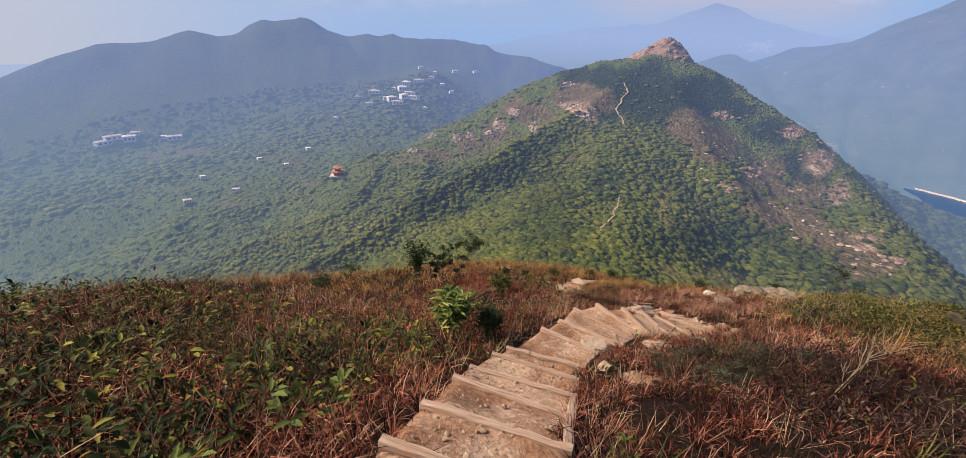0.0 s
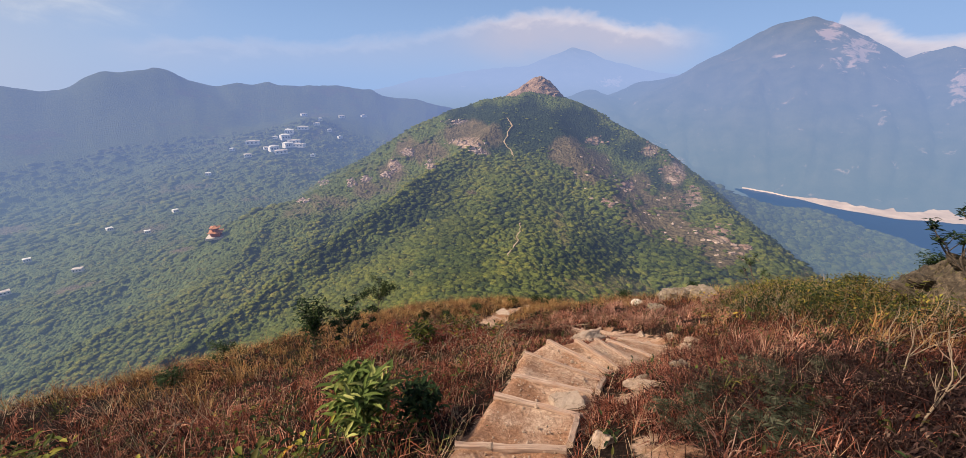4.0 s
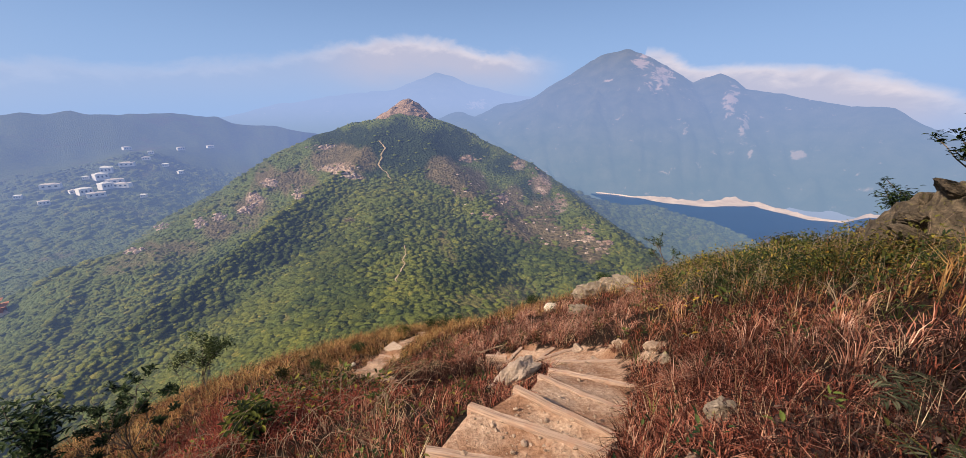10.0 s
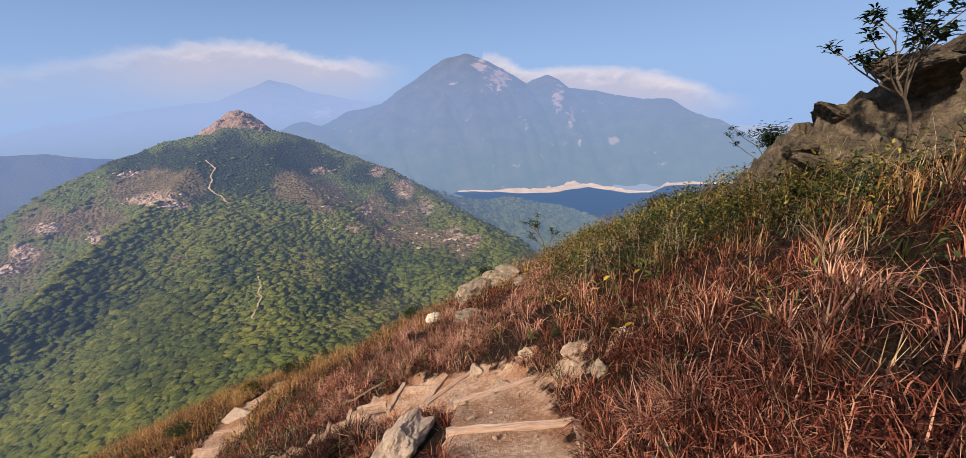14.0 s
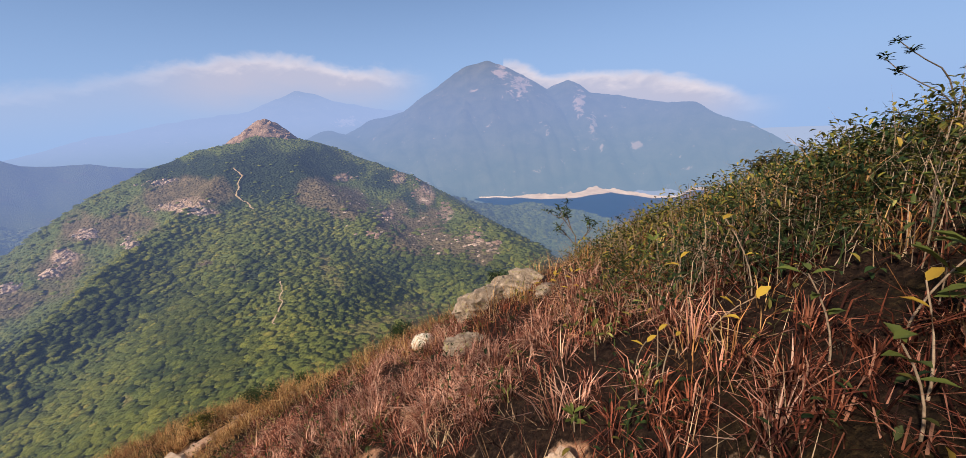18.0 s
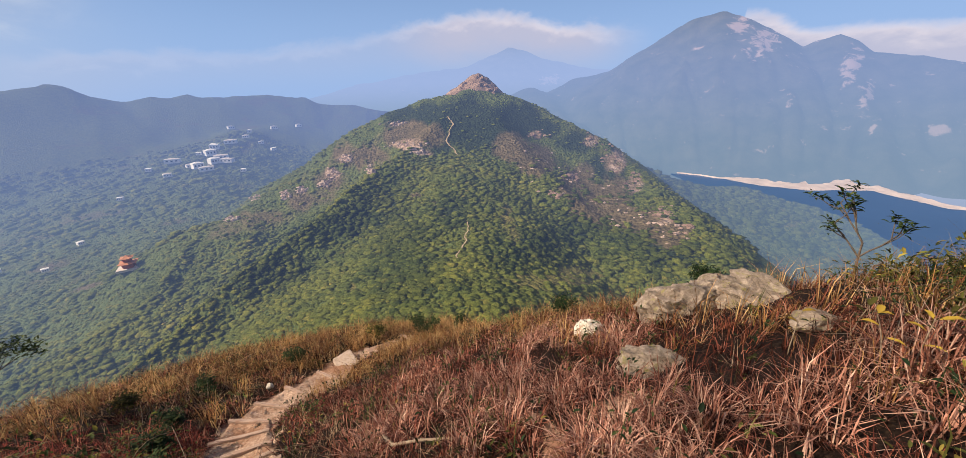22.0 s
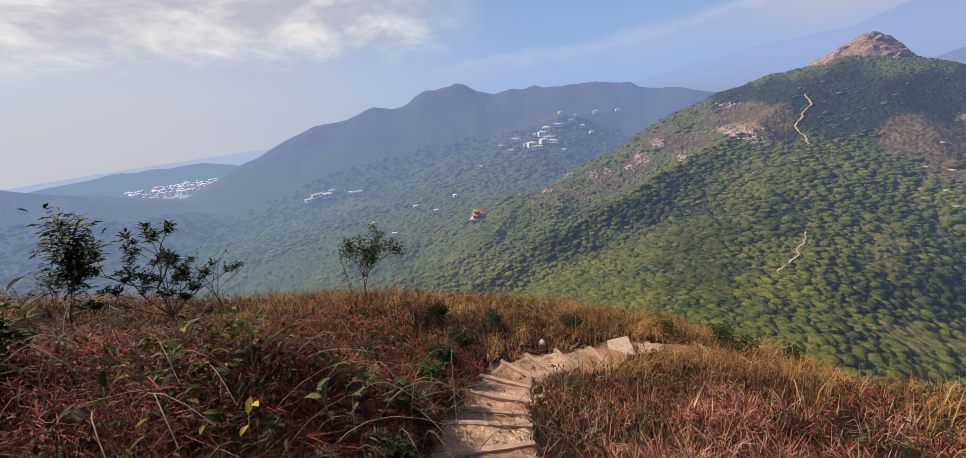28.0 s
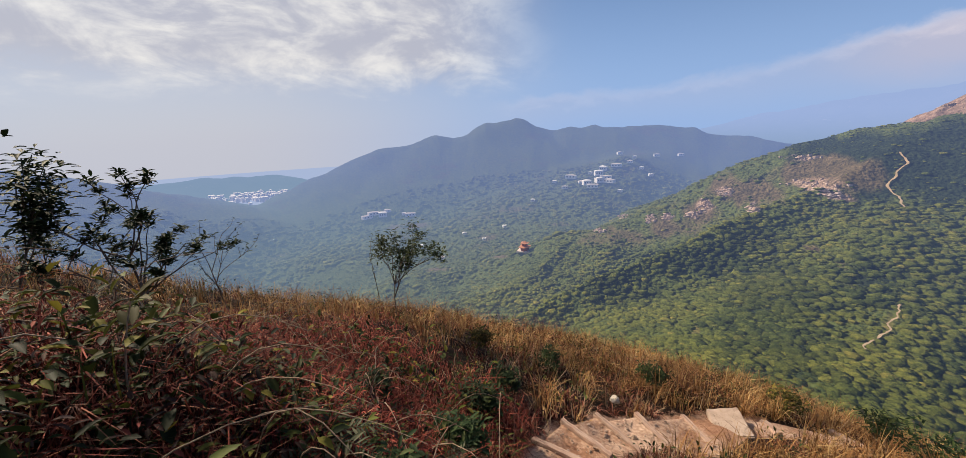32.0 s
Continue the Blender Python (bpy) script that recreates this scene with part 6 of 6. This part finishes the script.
woody("green_shrub", -1.86, 3.72, 1.15, 0.75, 11, M_LEAF_BRIGHT, (0.12, 0.20), "leafy bright green shrub with long glossy leaves beside the steps", forks=7, per=17, bare=0.32, aspect=(0.20, 0.28), whorl=True)
woody("dark_bush", -1.52, 4.05, 0.60, 0.9, 12, M_LEAF_DARK, (0.06, 0.11), "dark green bush behind the leafy shrub", forks=5, per=12, bare=0.35)
for i, (x, y, h) in enumerate([(-1.62, 10.75, 0.50), (-2.15, 11.45, 0.55), (-2.75, 12.2, 0.50), (-3.1, 12.9, 0.45), (-2.9, 11.2, 0.45), (-1.0, 10.3, 0.34)]):
    woody("dark_bush", x, y, h, 0.8, 130 + i, M_LEAF_DARK, (0.05, 0.09), "low dense dark green bush beside the lower steps", "bush", (0, 0), 6, 3, 22, 0.010, 0.36, group="dark bushes beside the lower steps")
woody("crag_tree", 5.02, 6.35, 1.30, 0.50, 15, M_LEAF_TREE, (0.05, 0.09), "small dark tree with several stems and flat leafy top", "tree", (-0.38, 0.12), 6, 3, 18, 0.016, 0.52, whorl=True, rise=0.15)
woody("crag_tree", 7.85, 8.5, 1.85, 0.50, 16, M_LEAF_TREE, (0.05, 0.09), "slender small tree with leaf clusters at its fork ends", "tree", (0.05, 0), 3, 2, 22, 0.013, 0.66, whorl=True)
woody("crag_tree", 5.85, 6.0, 0.85, 0.8, 17, M_LEAF_TREE, (0.05, 0.08), "twiggy small tree on top of the crag", "tree", (-0.3, 0.1), 4, 3, 5, 0.012, 0.5, rise=1.15)
woody("crag_bush", 5.75, 7.75, 0.45, 0.9, 18, M_LEAF_TREE, (0.05, 0.08), "dark bush growing from the crag", "bush", (0, 0), 6, 3, 14, 0.012, 0.35, rise=0.45)
woody("brow_tree", 6.0, 12.5, 1.4, 0.75, 21, M_LEAF_THIN, (0.06, 0.11), "small dark tree standing up from the brow", "tree", (-0.1, 0), 4, 3, 9, 0.018, 0.5, whorl=True)
woody("brow_bush", 5.15, 13.75, 1.0, 0.9, 22, M_LEAF_TREE, (0.05, 0.09), "rounded green bush behind the boulder", "bush", (0, 0), 7, 3, 26, 0.014, 0.32)
woody("slender_tree", -5.75, 12.78, 1.50, 0.42, 23, M_LEAF_THIN, (0.06, 0.10), "small round-topped tree on the brow of the slope", "tree", (0.05, 0), 7, 3, 34, 0.014, 0.60)
woody("bare_sapling", -6.25, 12.7, 1.6, 0.35, 24, M_LEAF_TREE, (0.05, 0.08), "thin leafless sapling beside the tree", "sapling", (-0.1, 0), 2, 2, 1, 0.008, 0.6)
woody("wide_bush", -5.3, 9.78, 2.7, 0.95, 25, M_LEAF_TREE, (0.05, 0.10), "wide dark bush with leaves in flat tiers on the brow", "bush", (0.05, 0), 10, 3, 34, 0.016, 0.34, whorl=True)
woody("bare_bush", -6.25, 10.58, 1.7, 0.5, 26, M_LEAF_TREE, (0.05, 0.08), "thin bush with bare upright twigs", "bush", (0.1, 0), 5, 3, 2, 0.010, 0.45)
woody("leafy_sapling", -5.85, 8.82, 2.9, 0.34, 27, M_LEAF_TREE, (0.09, 0.16), "upright dark leafy sapling with several stems on the brow", "sapling", (0.05, 0), 11, 2, 15, 0.014, 0.34, along=True)
woody("leafy_shrub", -2.85, 8.62, 0.75, 0.8, 28, M_LEAF_MIXED, (0.09, 0.15), "spreading shrub with broad yellow-green leaves", "shrub", (0, 0), 7, 3, 8, 0.008, 0.34, aspect=(0.34, 0.46))
for i, (x, y, h) in enumerate([(-3.6, 14.3, 0.5), (-2.6, 15.6, 0.55), (-1.2, 16.9, 0.55), (-0.2, 17.2, 0.6), (0.9, 17.0, 0.45), (-4.3, 13.4, 0.45), (0.2, 16.2, 0.75), (3.1, 14.6, 0.45), (6.9, 11.2, 0.6), (-6.9, 6.2, 0.5), (-8.2, 8.6, 0.8), (6.3, 9.6, 0.55)]):
    woody("brow_shrub", x, y, h * 1.3, 0.9, 40 + i, (M_LEAF_DARK, M_LEAF_OLIVE)[i % 3 == 2], (0.05, 0.09), "dark green shrub on the brow of the slope", "shrub", (0, 0), 5, 3, 14, 0.012, 0.34, group="shrubs along the brow")
for i, (x, y, h) in enumerate([(-2.9, 2.1, 0.8), (-3.3, 3.1, 0.7), (-2.4, 1.5, 0.7), (-3.9, 3.9, 0.7), (2.0, 3.6, 0.8), (2.5, 4.3, 0.8), (3.0, 5.0, 0.6), (2.9, 6.1, 0.5), (-1.7, 8.9, 0.6), (-2.1, 9.3, 0.6), (-3.0, 9.0, 0.7)]):
    woody("dead_shrub", x, y, h, 0.55, 70 + i, M_TWIG, (0.05, 0.08), "leafless pale twigs of a dead shrub", "dead shrub", (0.2, 0.1), 3, 3, 0, 0.007, 0.5, bark=M_TWIG, group="dead shrubs in the grass")


def fallen_branch(pts, r, label):
    c = np.array(pts, float)
    s = np.linspace(0, len(c) - 1, len(c) * 5)
    P = np.stack([np.interp(s, range(len(c)), c[:, k]) for k in range(2)], -1)
    z = on_ground(P[:, 0], P[:, 1])
    z = np.convolve(np.pad(z, 3, "edge"), np.ones(7) / 7, "valid") + 0.06
    V, q = tube(np.concatenate([P, z[:, None]], 1), r, r * 0.4, 7)
    tagged(new("fallen_branch", raw_mesh("fallen_branch", V, q, M_TWIG)), label, "branch")


fallen_branch([(0.60, 11.25), (0.75, 11.02), (1.0, 10.95), (1.36, 10.82)], 0.022, "bleached curved branch lying in the grass")
fallen_branch([(-0.15, 8.45), (0.15, 8.85), (0.35, 9.2)], 0.016, "thin pale branch lying beside the steps")


def bent_stems():
    """Bleached thin stems that arch over the dark thicket."""
    Vs, Q, o = [], [], 0
    for k in range(260):
        x, y = RNG.uniform(-4.5, -0.9), RNG.uniform(7.2, 11.8)
        a, reach, up = RNG.normal(-0.3, 1.0), RNG.uniform(0.3, 1.0), RNG.uniform(0.25, 0.55)
        s = np.linspace(0, 1, 7)
        P = np.stack([x + np.cos(a) * reach * s ** 1.3, y + np.sin(a) * reach * s ** 1.3, float(on_ground(x, y)) + up * np.sin(s * 2.2)], -1)
        V, q = tube(P, 0.0045, 0.0018, 4)
        Vs.append(V), Q.append(q + o)
        o += len(V)
    tagged(new("dead_stems", raw_mesh("dead_stems", np.concatenate(Vs), np.concatenate(Q), M_TWIG)), "thin bleached dead stems arching over the thicket", "dead stems", kind="stuff")


bent_stems()

# ---------------------------------------------------------------- woods on the hill
def lump_forms(count, seed, detail=2):
    """A few uneven crown shapes, cut off below."""
    bm = bmesh.new()
    bmesh.ops.create_icosphere(bm, subdivisions=detail, radius=1.0)
    base = np.array([v.co[:] for v in bm.verts])
    faces = np.array([[v.index for v in f.verts] for f in bm.faces])
    bm.free()
    keep = (base[faces][:, :, 2].max(1) > -0.35)
    rng = np.random.default_rng(seed)
    forms = []
    for _ in range(count):
        k = rng.normal(0, 1, (3, 3)) * 2.4
        bump_ = 1 + 0.24 * np.sin(base @ k[0] * 1.7) + 0.13 * np.sin(base @ k[1] * 3.1) + rng.normal(0, 0.07, len(base))
        forms.append(base * bump_[:, None])
    return forms, faces[keep]


def land_height(x, y):
    return far_height(np.asarray(x, float), np.asarray(y, float), RIDGES, SEA - 4, 8.0) - 0.4


def woods(name, n, az_range, r_range, radius, mat, label, seed, keep, detail=1):
    rng = np.random.default_rng(seed)
    a = rng.uniform(az_range[0], az_range[1], n) * DEG
    r = rng.uniform(r_range[0], r_range[1], n)
    x, y = r * np.sin(a), r * np.cos(a)
    ok = rng.uniform(0, 1, n) < keep(x, y)
    x, y, r = x[ok], y[ok], r[ok]
    z = land_height(x, y)
    forms, faces = lump_forms(6, seed, detail)
    m = len(x)
    size = rng.uniform(radius[0], radius[1], m) * np.exp(np.clip(rng.normal(0, 0.46, m), -1, 0.75)) * np.clip(0.50 + r / 380, 0, 1.6) * np.where(r < 480, 1.0 - 0.45 * np.clip((r - 230) / 130, 0, 1), 1.0)
    which = rng.integers(0, 6, m)
    turn = rng.uniform(0, 6.283, m)
    F = np.array(forms)[which]
    c, s = np.cos(turn)[:, None], np.sin(turn)[:, None]
    V = np.stack([x[:, None] + (F[:, :, 0] * c - F[:, :, 1] * s) * size[:, None], y[:, None] + (F[:, :, 0] * s + F[:, :, 1] * c) * size[:, None],
                  z[:, None] + size[:, None] * 0.12 + F[:, :, 2] * size[:, None] * 0.36], -1)
    k = len(forms[0])
    T = (faces[None] + (np.arange(m) * k)[:, None, None]).reshape(-1, 3)
    tagged(new(name, raw_mesh(name, V.reshape(-1, 3), T, mat, True)), label, "woods", kind="stuff")


def crown_material(name, stops):
    m, t, b, o = material(name, 0.9, 0.1)
    p = position(t)
    fine = noise_tex(t, p, 1.1, 6, 0.75)
    col = ramp(t, island(t), stops)
    patch = noise_tex(t, p, 0.035, 5, 0.6)
    col = mix(t, maprange(t, patch, 0.40, 0.62), mix(t, 1.0, col, (0.78, 0.84, 0.80), "MULTIPLY"), mix(t, 1.0, col, (1.16, 1.10, 0.88), "MULTIPLY"))
    col = mix(t, maprange(t, fine, 0.36, 0.64), mix(t, 1.0, col, (0.62, 0.66, 0.62), "MULTIPLY"), mix(t, 1.0, col, (1.16, 1.12, 1.0), "MULTIPLY"))
    t.links.new(col, b.inputs["Base Color"])
    bump(t, b, fine, 0.9, 1.2)
    haze_glow(t, b, o, ground=(-200.0, -60.0))
    return m


M_CROWN = crown_material("scrub_crowns", [(0, (0.112, 0.134, 0.030)), (0.5, (0.140, 0.160, 0.036)), (0.95, (0.170, 0.184, 0.043)), (1, (0.23, 0.215, 0.055))])


def bare(x, y):
    z = land_height(x, y)
    return np.clip(1.05 - 1.25 * np.maximum(np.maximum(cover(x, y, z, HEATH) * 0.92, cover(x, y, z, MEADOW) * 0.80), cover(x, y, z, SCARPS)), 0.03, 1)


# crowns darkened to paint the shade on the folds and the low spur
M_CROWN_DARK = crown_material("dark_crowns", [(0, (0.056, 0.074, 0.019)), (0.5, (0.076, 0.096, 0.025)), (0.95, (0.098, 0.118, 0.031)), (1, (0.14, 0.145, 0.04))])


def thin_top(x, y):
    """Woods give way to low scrubby growth towards the hill top."""
    return bare(x, y) * (1 - 0.8 * cover(x, y, land_height(x, y), SCRUB_SHADE[:6])) * np.clip(0.85 + 1.4 * fbm(x / 14, y / 14, 3, 201), 0.4, 1) * (1 - 0.8 * np.clip((np.hypot(x, y) - 215) / 90, 0, 1))


# where the woods take the darkened, shade-coloured crowns
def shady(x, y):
    return np.clip(cover(x, y, land_height(x, y), SCRUB_SHADE[6:]) * 1.1, 0, 1)


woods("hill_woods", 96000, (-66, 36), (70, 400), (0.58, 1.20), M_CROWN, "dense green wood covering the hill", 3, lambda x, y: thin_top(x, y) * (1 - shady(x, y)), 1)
woods("shady_woods", 50000, (-34, 30), (90, 330), (0.60, 1.25), M_CROWN_DARK, "dense green wood in the folds of the hill, darkened as shade", 6, lambda x, y: thin_top(x, y) * shady(x, y), 1)
woods("valley_woods", 15000, (-100, -14), (300, 760), (1.0, 1.9), M_CROWN, "green wood in the valley", 4, lambda x, y: bare(x, y) * 0.9, 1)
woods("spur_woods", 6000, (18, 48), (390, 660), (1.2, 2.2), M_CROWN_DARK, "dark wood on the low spur by the reservoir", 5, lambda x, y: np.ones(len(x)))


def aim(bearing, height, near=60.0, far=1400.0):
    """Where the line of sight from the trail at that bearing and height angle meets the land."""
    r = np.geomspace(near, far, 700)
    x, y = r * math.sin(bearing * DEG), r * math.cos(bearing * DEG)
    z = land_height(x, y)
    k = int(np.argmax(z > -1.5 + r * math.tan(height * DEG)))
    return float(x[k]), float(y[k]), float(z[k]), float(r[k])


# bare rocks on the hill
def hill_rocks(name, spots, n, size, label, seed, mat):
    rng = np.random.default_rng(seed)
    forms, faces = lump_forms(5, seed + 9)
    Vs, Ts, o = [], [], 0
    for b, e, wb, we, k in spots:
        for _ in range(int(n * k)):
            x, y, _z, _r = aim(b + rng.normal(0, wb * 0.55), e + rng.normal(0, we * 0.55))
            s = rng.uniform(size[0], size[1]) * rng.uniform(0.5, 1)
            f = forms[int(rng.integers(0, 5))] * (s * rng.uniform(0.8, 1.7), s, s * rng.uniform(0.5, 0.9))
            Vs.append(f + (x, y, float(land_height(x, y)) + s * 0.15))
            Ts.append(faces + o)
            o += len(f)
    tagged(new(name, raw_mesh(name, np.concatenate(Vs), np.concatenate(Ts), mat, False)), label, "rocks", kind="stuff")


hill_rocks("scar_rocks", [q for q in SCARPS if q[0] < 0], 34, (0.5, 1.6), "pale pinkish bare rocks in scars on the hillside", 7, M_SCAR)
hill_rocks("scarp_rocks", [q for q in SCARPS if q[0] > 0], 26, (0.5, 1.7), "brownish bare rocks along the ridge", 9, M_FAR_ROCK)
hill_rocks("heath_rocks", HEATH[7:12], 16, (0.4, 1.1), "scattered pale boulders on the brown heath", 8, M_SCAR)
peak = tagged(empty("rocky_summit"), "knob of bare reddish rock on the hill top", "summit")
U, W = np.meshgrid(np.linspace(-92, 100, 110), np.linspace(-56, 50, 66))
rho = np.sqrt((np.where(U < 1, (U - 1) / 50, (U - 1) / 34)) ** 2 + (W / 38) ** 2)
Z = 7.0 - 31 * (np.sqrt(rho ** 2 + 0.012) - 0.11) + fbm(U / 11, W / 11, 5, 303) * 7 + np.abs(fbm(U / 5, W / 5, 3, 307)) * 5
part("outcrop", raw_mesh("outcrop", np.stack([U, W + 400, Z], -1).reshape(-1, 3), grid_faces(66, 110), M_FAR_ROCK, False), peak)
rng_k = np.random.default_rng(5)
for i in range(14):
    dx, dy = rng_k.uniform(-16, 30), rng_k.uniform(-24, -4)
    p = part("boulder", rock_mesh((rng_k.uniform(4, 9), rng_k.uniform(4, 8), rng_k.uniform(3, 6)), 700 + i, M_FAR_ROCK, 3, 0.3), peak)
    p.location = (dx, 400 + dy, float(Z[int((dy + 56) / 106 * 65), int((dx + 92) / 192 * 109)]) + 0.3)


# pale footpath up the hill
def footpath(rows, width):
    P = np.array([aim(b, e)[:3] for b, e in rows])
    s = np.linspace(0, len(P) - 1, len(P) * 6)
    Q = np.stack([np.interp(s, range(len(P)), P[:, k]) for k in range(3)], -1)
    Q[:, 0] += fbm(s * 1.7, s * 0, 3, 91) * 3
    side = np.array([width / 2, 0, 0])
    w = 0.6 + 0.8 * RNG.uniform(0, 1, len(s))[:, None]
    z = land_height(Q[:, 0], Q[:, 1])[:, None] + 0.9
    V = np.stack([np.concatenate([(Q - side * w)[:, :2], z], 1), np.concatenate([(Q + side * w)[:, :2], z], 1)], 1).reshape(-1, 3)
    tagged(new("path_hill", raw_mesh("path_hill", V, grid_faces(len(s), 2), M_TRAIL)), "pale worn footpath climbing the far hill", "footpath", kind="structure")


footpath([(-4.4, -4.1), (-3.6, -5.2), (-4.2, -6.4), (-4.6, -7.4), (-3.6, -8.5), (-3.0, -9.4)], 0.8)
footpath([(-2.2, -18.7), (-2.0, -19.8), (-2.3, -21.0), (-2.9, -22.4), (-3.4, -23.5)], 0.45)


# ---------------------------------------------------------------- houses, temple, town
def box_mesh(name, sx, sy, sz, mat, inset=0.0):
    bm = bmesh.new()
    bmesh.ops.create_cube(bm, size=1)
    for v in bm.verts:
        k = 1 - inset if v.co.z > 0 else 1
        v.co = Vector((v.co.x * sx * k, v.co.y * sy * k, (v.co.z + 0.5) * sz))
    me = bpy.data.meshes.new(name)
    bm.to_mesh(me)
    bm.free()
    me.materials.append(mat)
    return me


def roof_mesh(sx, sy, h, mat, over=0.6, flare=0.0):
    """A hipped roof with eaves, its corners turned up where there is a flare."""
    x, y = sx / 2 + over, sy / 2 + over
    rx = max(sx / 2 - sy / 2, 0.2)
    v = np.array([(-x, -y, flare), (x, -y, flare), (x, y, flare), (-x, y, flare), (-rx, 0, h), (rx, 0, h), (0, -y, 0), (0, y, 0), (-x, 0, 0), (x, 0, 0), (-x * 0.5, -y * 0.5, h * 0.42), (x * 0.5, -y * 0.5, h * 0.42), (x * 0.5, y * 0.5, h * 0.42), (-x * 0.5, y * 0.5, h * 0.42)])
    t = [(0, 6, 10), (6, 11, 10), (6, 1, 11), (1, 9, 11), (9, 12, 11), (9, 2, 12), (2, 7, 12), (7, 13, 12), (7, 3, 13), (3, 8, 13), (8, 10, 13), (8, 0, 10), (10, 11, 5), (10, 5, 4), (12, 13, 4), (12, 4, 5), (11, 12, 5), (13, 10, 4)]
    return raw_mesh("roof", v, np.array(t), mat, False)


M_GLASS = plain("dark_window", (0.05, 0.06, 0.07), 0.2, True, 0.5)


def house(sx, sy, sz, roof_mat):
    top = empty("house")
    part("wall", box_mesh("wall", sx, sy, sz, M_WHITE), top)
    r = part("roof", roof_mesh(sx, sy, sz * 0.22, roof_mat, 0.25), top)
    r.location = (0, 0, sz)
    for s in (-0.3, 0.0, 0.3):
        w = part("window", box_mesh("window", sx * 0.13, 0.3, sz * 0.3, M_GLASS), top)
        w.location = (s * sx, -sy / 2, sz * 0.4)
    return tagged(top, "low white house with a pale roof among the trees", "house", "houses in the valley")


HOUSES = [(-31.4, -4.0, 0), (-37.7, -7.3, 1), (-34, -6.9, 2), (-34.7, -8.6, 1), (-33.5, -5.9, 3), (-26.8, -4.4, 0), (-33, -7.4, 1), (-35.5, -8.2, 2), (-36.2, -8.0, 0), (-32.5, -7.9, 1), (-29.5, -4.6, 3), (-24, -4.3, 0),
          (-40, -7.9, 3), (-28.5, -6.1, 3), (-27.3, -7.0, 3), (-31, -9.2, 3), (-38.5, -8.7, 0), (-43, -10.5, 3), (-33.8, -7.9, 2)]
HOUSES_LOW = [(-66.3, -11.2, 1), (-65, -11.6, 2), (-64.3, -11.0, 0), (-62, -11.6, 3), (-61.1, -11.8, 1), (-67.2, -11.7, 1), (-56.4, -18.4, 0), (-50, -16, 3), (-53, -15, 3), (-59.5, -16.4, 3),
              (-47, -14.2, 3), (-61.7, -18.9, 0)]
forms = [house(9, 6, 4, M_ROOF), house(16, 8, 5, M_ROOF), house(12, 9, 7, M_WHITE), house(6, 5, 3.5, M_WHITE)]
for i, (b, e, k) in enumerate(HOUSES + HOUSES_LOW):
    x, y, z, r = aim(b, e, 200)
    k2 = min(max(r / 620, 0.3), 1.15)
    h = copy_thing(forms[k], pose(x, y, z + 2.0, 0, 0, random.uniform(-30, 30) - b) @ Matrix.Scale(k2, 4))
for f in forms:
    x, y, z, r = aim(-30.0 - forms.index(f) * 1.7, -5.2 - forms.index(f) * 0.5, 200)
    f.matrix_world = pose(x, y, z + 1.8, 0, 0, 20)


def temple():
    x, y, z, r = aim(-43.6, -18.3, 300)
    top = tagged(empty("temple", (x, y, z + 0.2), 30), "small temple with two orange tiled roofs among trees", "temple")
    part("terrace", box_mesh("terrace", 14, 11, 1.6, M_ROOF), top)
    for level, (w, z0, h) in enumerate(((8.0, 1.6, 3.4), (5.0, 6.2, 2.4))):
        core = part("wall", box_mesh("wall", w * 0.7, w * 0.7, h, M_RED), top)
        core.location = (0, 0, z0)
        for i in range(8):
            a = i * math.pi / 4
            c = part("column", raw_mesh("column", *tube([(0, 0, 0), (0, 0, h * 0.5), (0, 0, h)], 0.28, 0.25, 8), M_RED), top)
            c.location = (math.cos(a) * w * 0.5, math.sin(a) * w * 0.5, z0)
        rf = part("roof", roof_mesh(w, w, 2.2 if level else 1.6, M_ORANGE, 1.3, 0.7), top)
        rf.location = (0, 0, z0 + h)
    top.scale = (0.8, 0.8, 0.8)


temple()
rng_t = np.random.default_rng(12)
Vs, Fs = [], []
cube = np.array([(-1, -1, 0), (1, -1, 0), (1, 1, 0), (-1, 1, 0), (-1, -1, 1), (1, -1, 1), (1, 1, 1), (-1, 1, 1)], float)
cf = np.array([(0, 1, 5, 4), (1, 2, 6, 5), (2, 3, 7, 6), (3, 0, 4, 7), (4, 5, 6, 7)])
for i in range(240):
    b, e = rng_t.normal(-81, 2.9), -7.0 + rng_t.normal(0, 0.36)
    r = SEA / math.tan(e * DEG)
    s = rng_t.uniform(7, 19)
    Vs.append(cube * (s, s * 0.7, rng_t.uniform(8, 34)) + (r * math.sin(b * DEG), r * math.cos(b * DEG), SEA - 1))
    Fs.append(cf + i * 8)
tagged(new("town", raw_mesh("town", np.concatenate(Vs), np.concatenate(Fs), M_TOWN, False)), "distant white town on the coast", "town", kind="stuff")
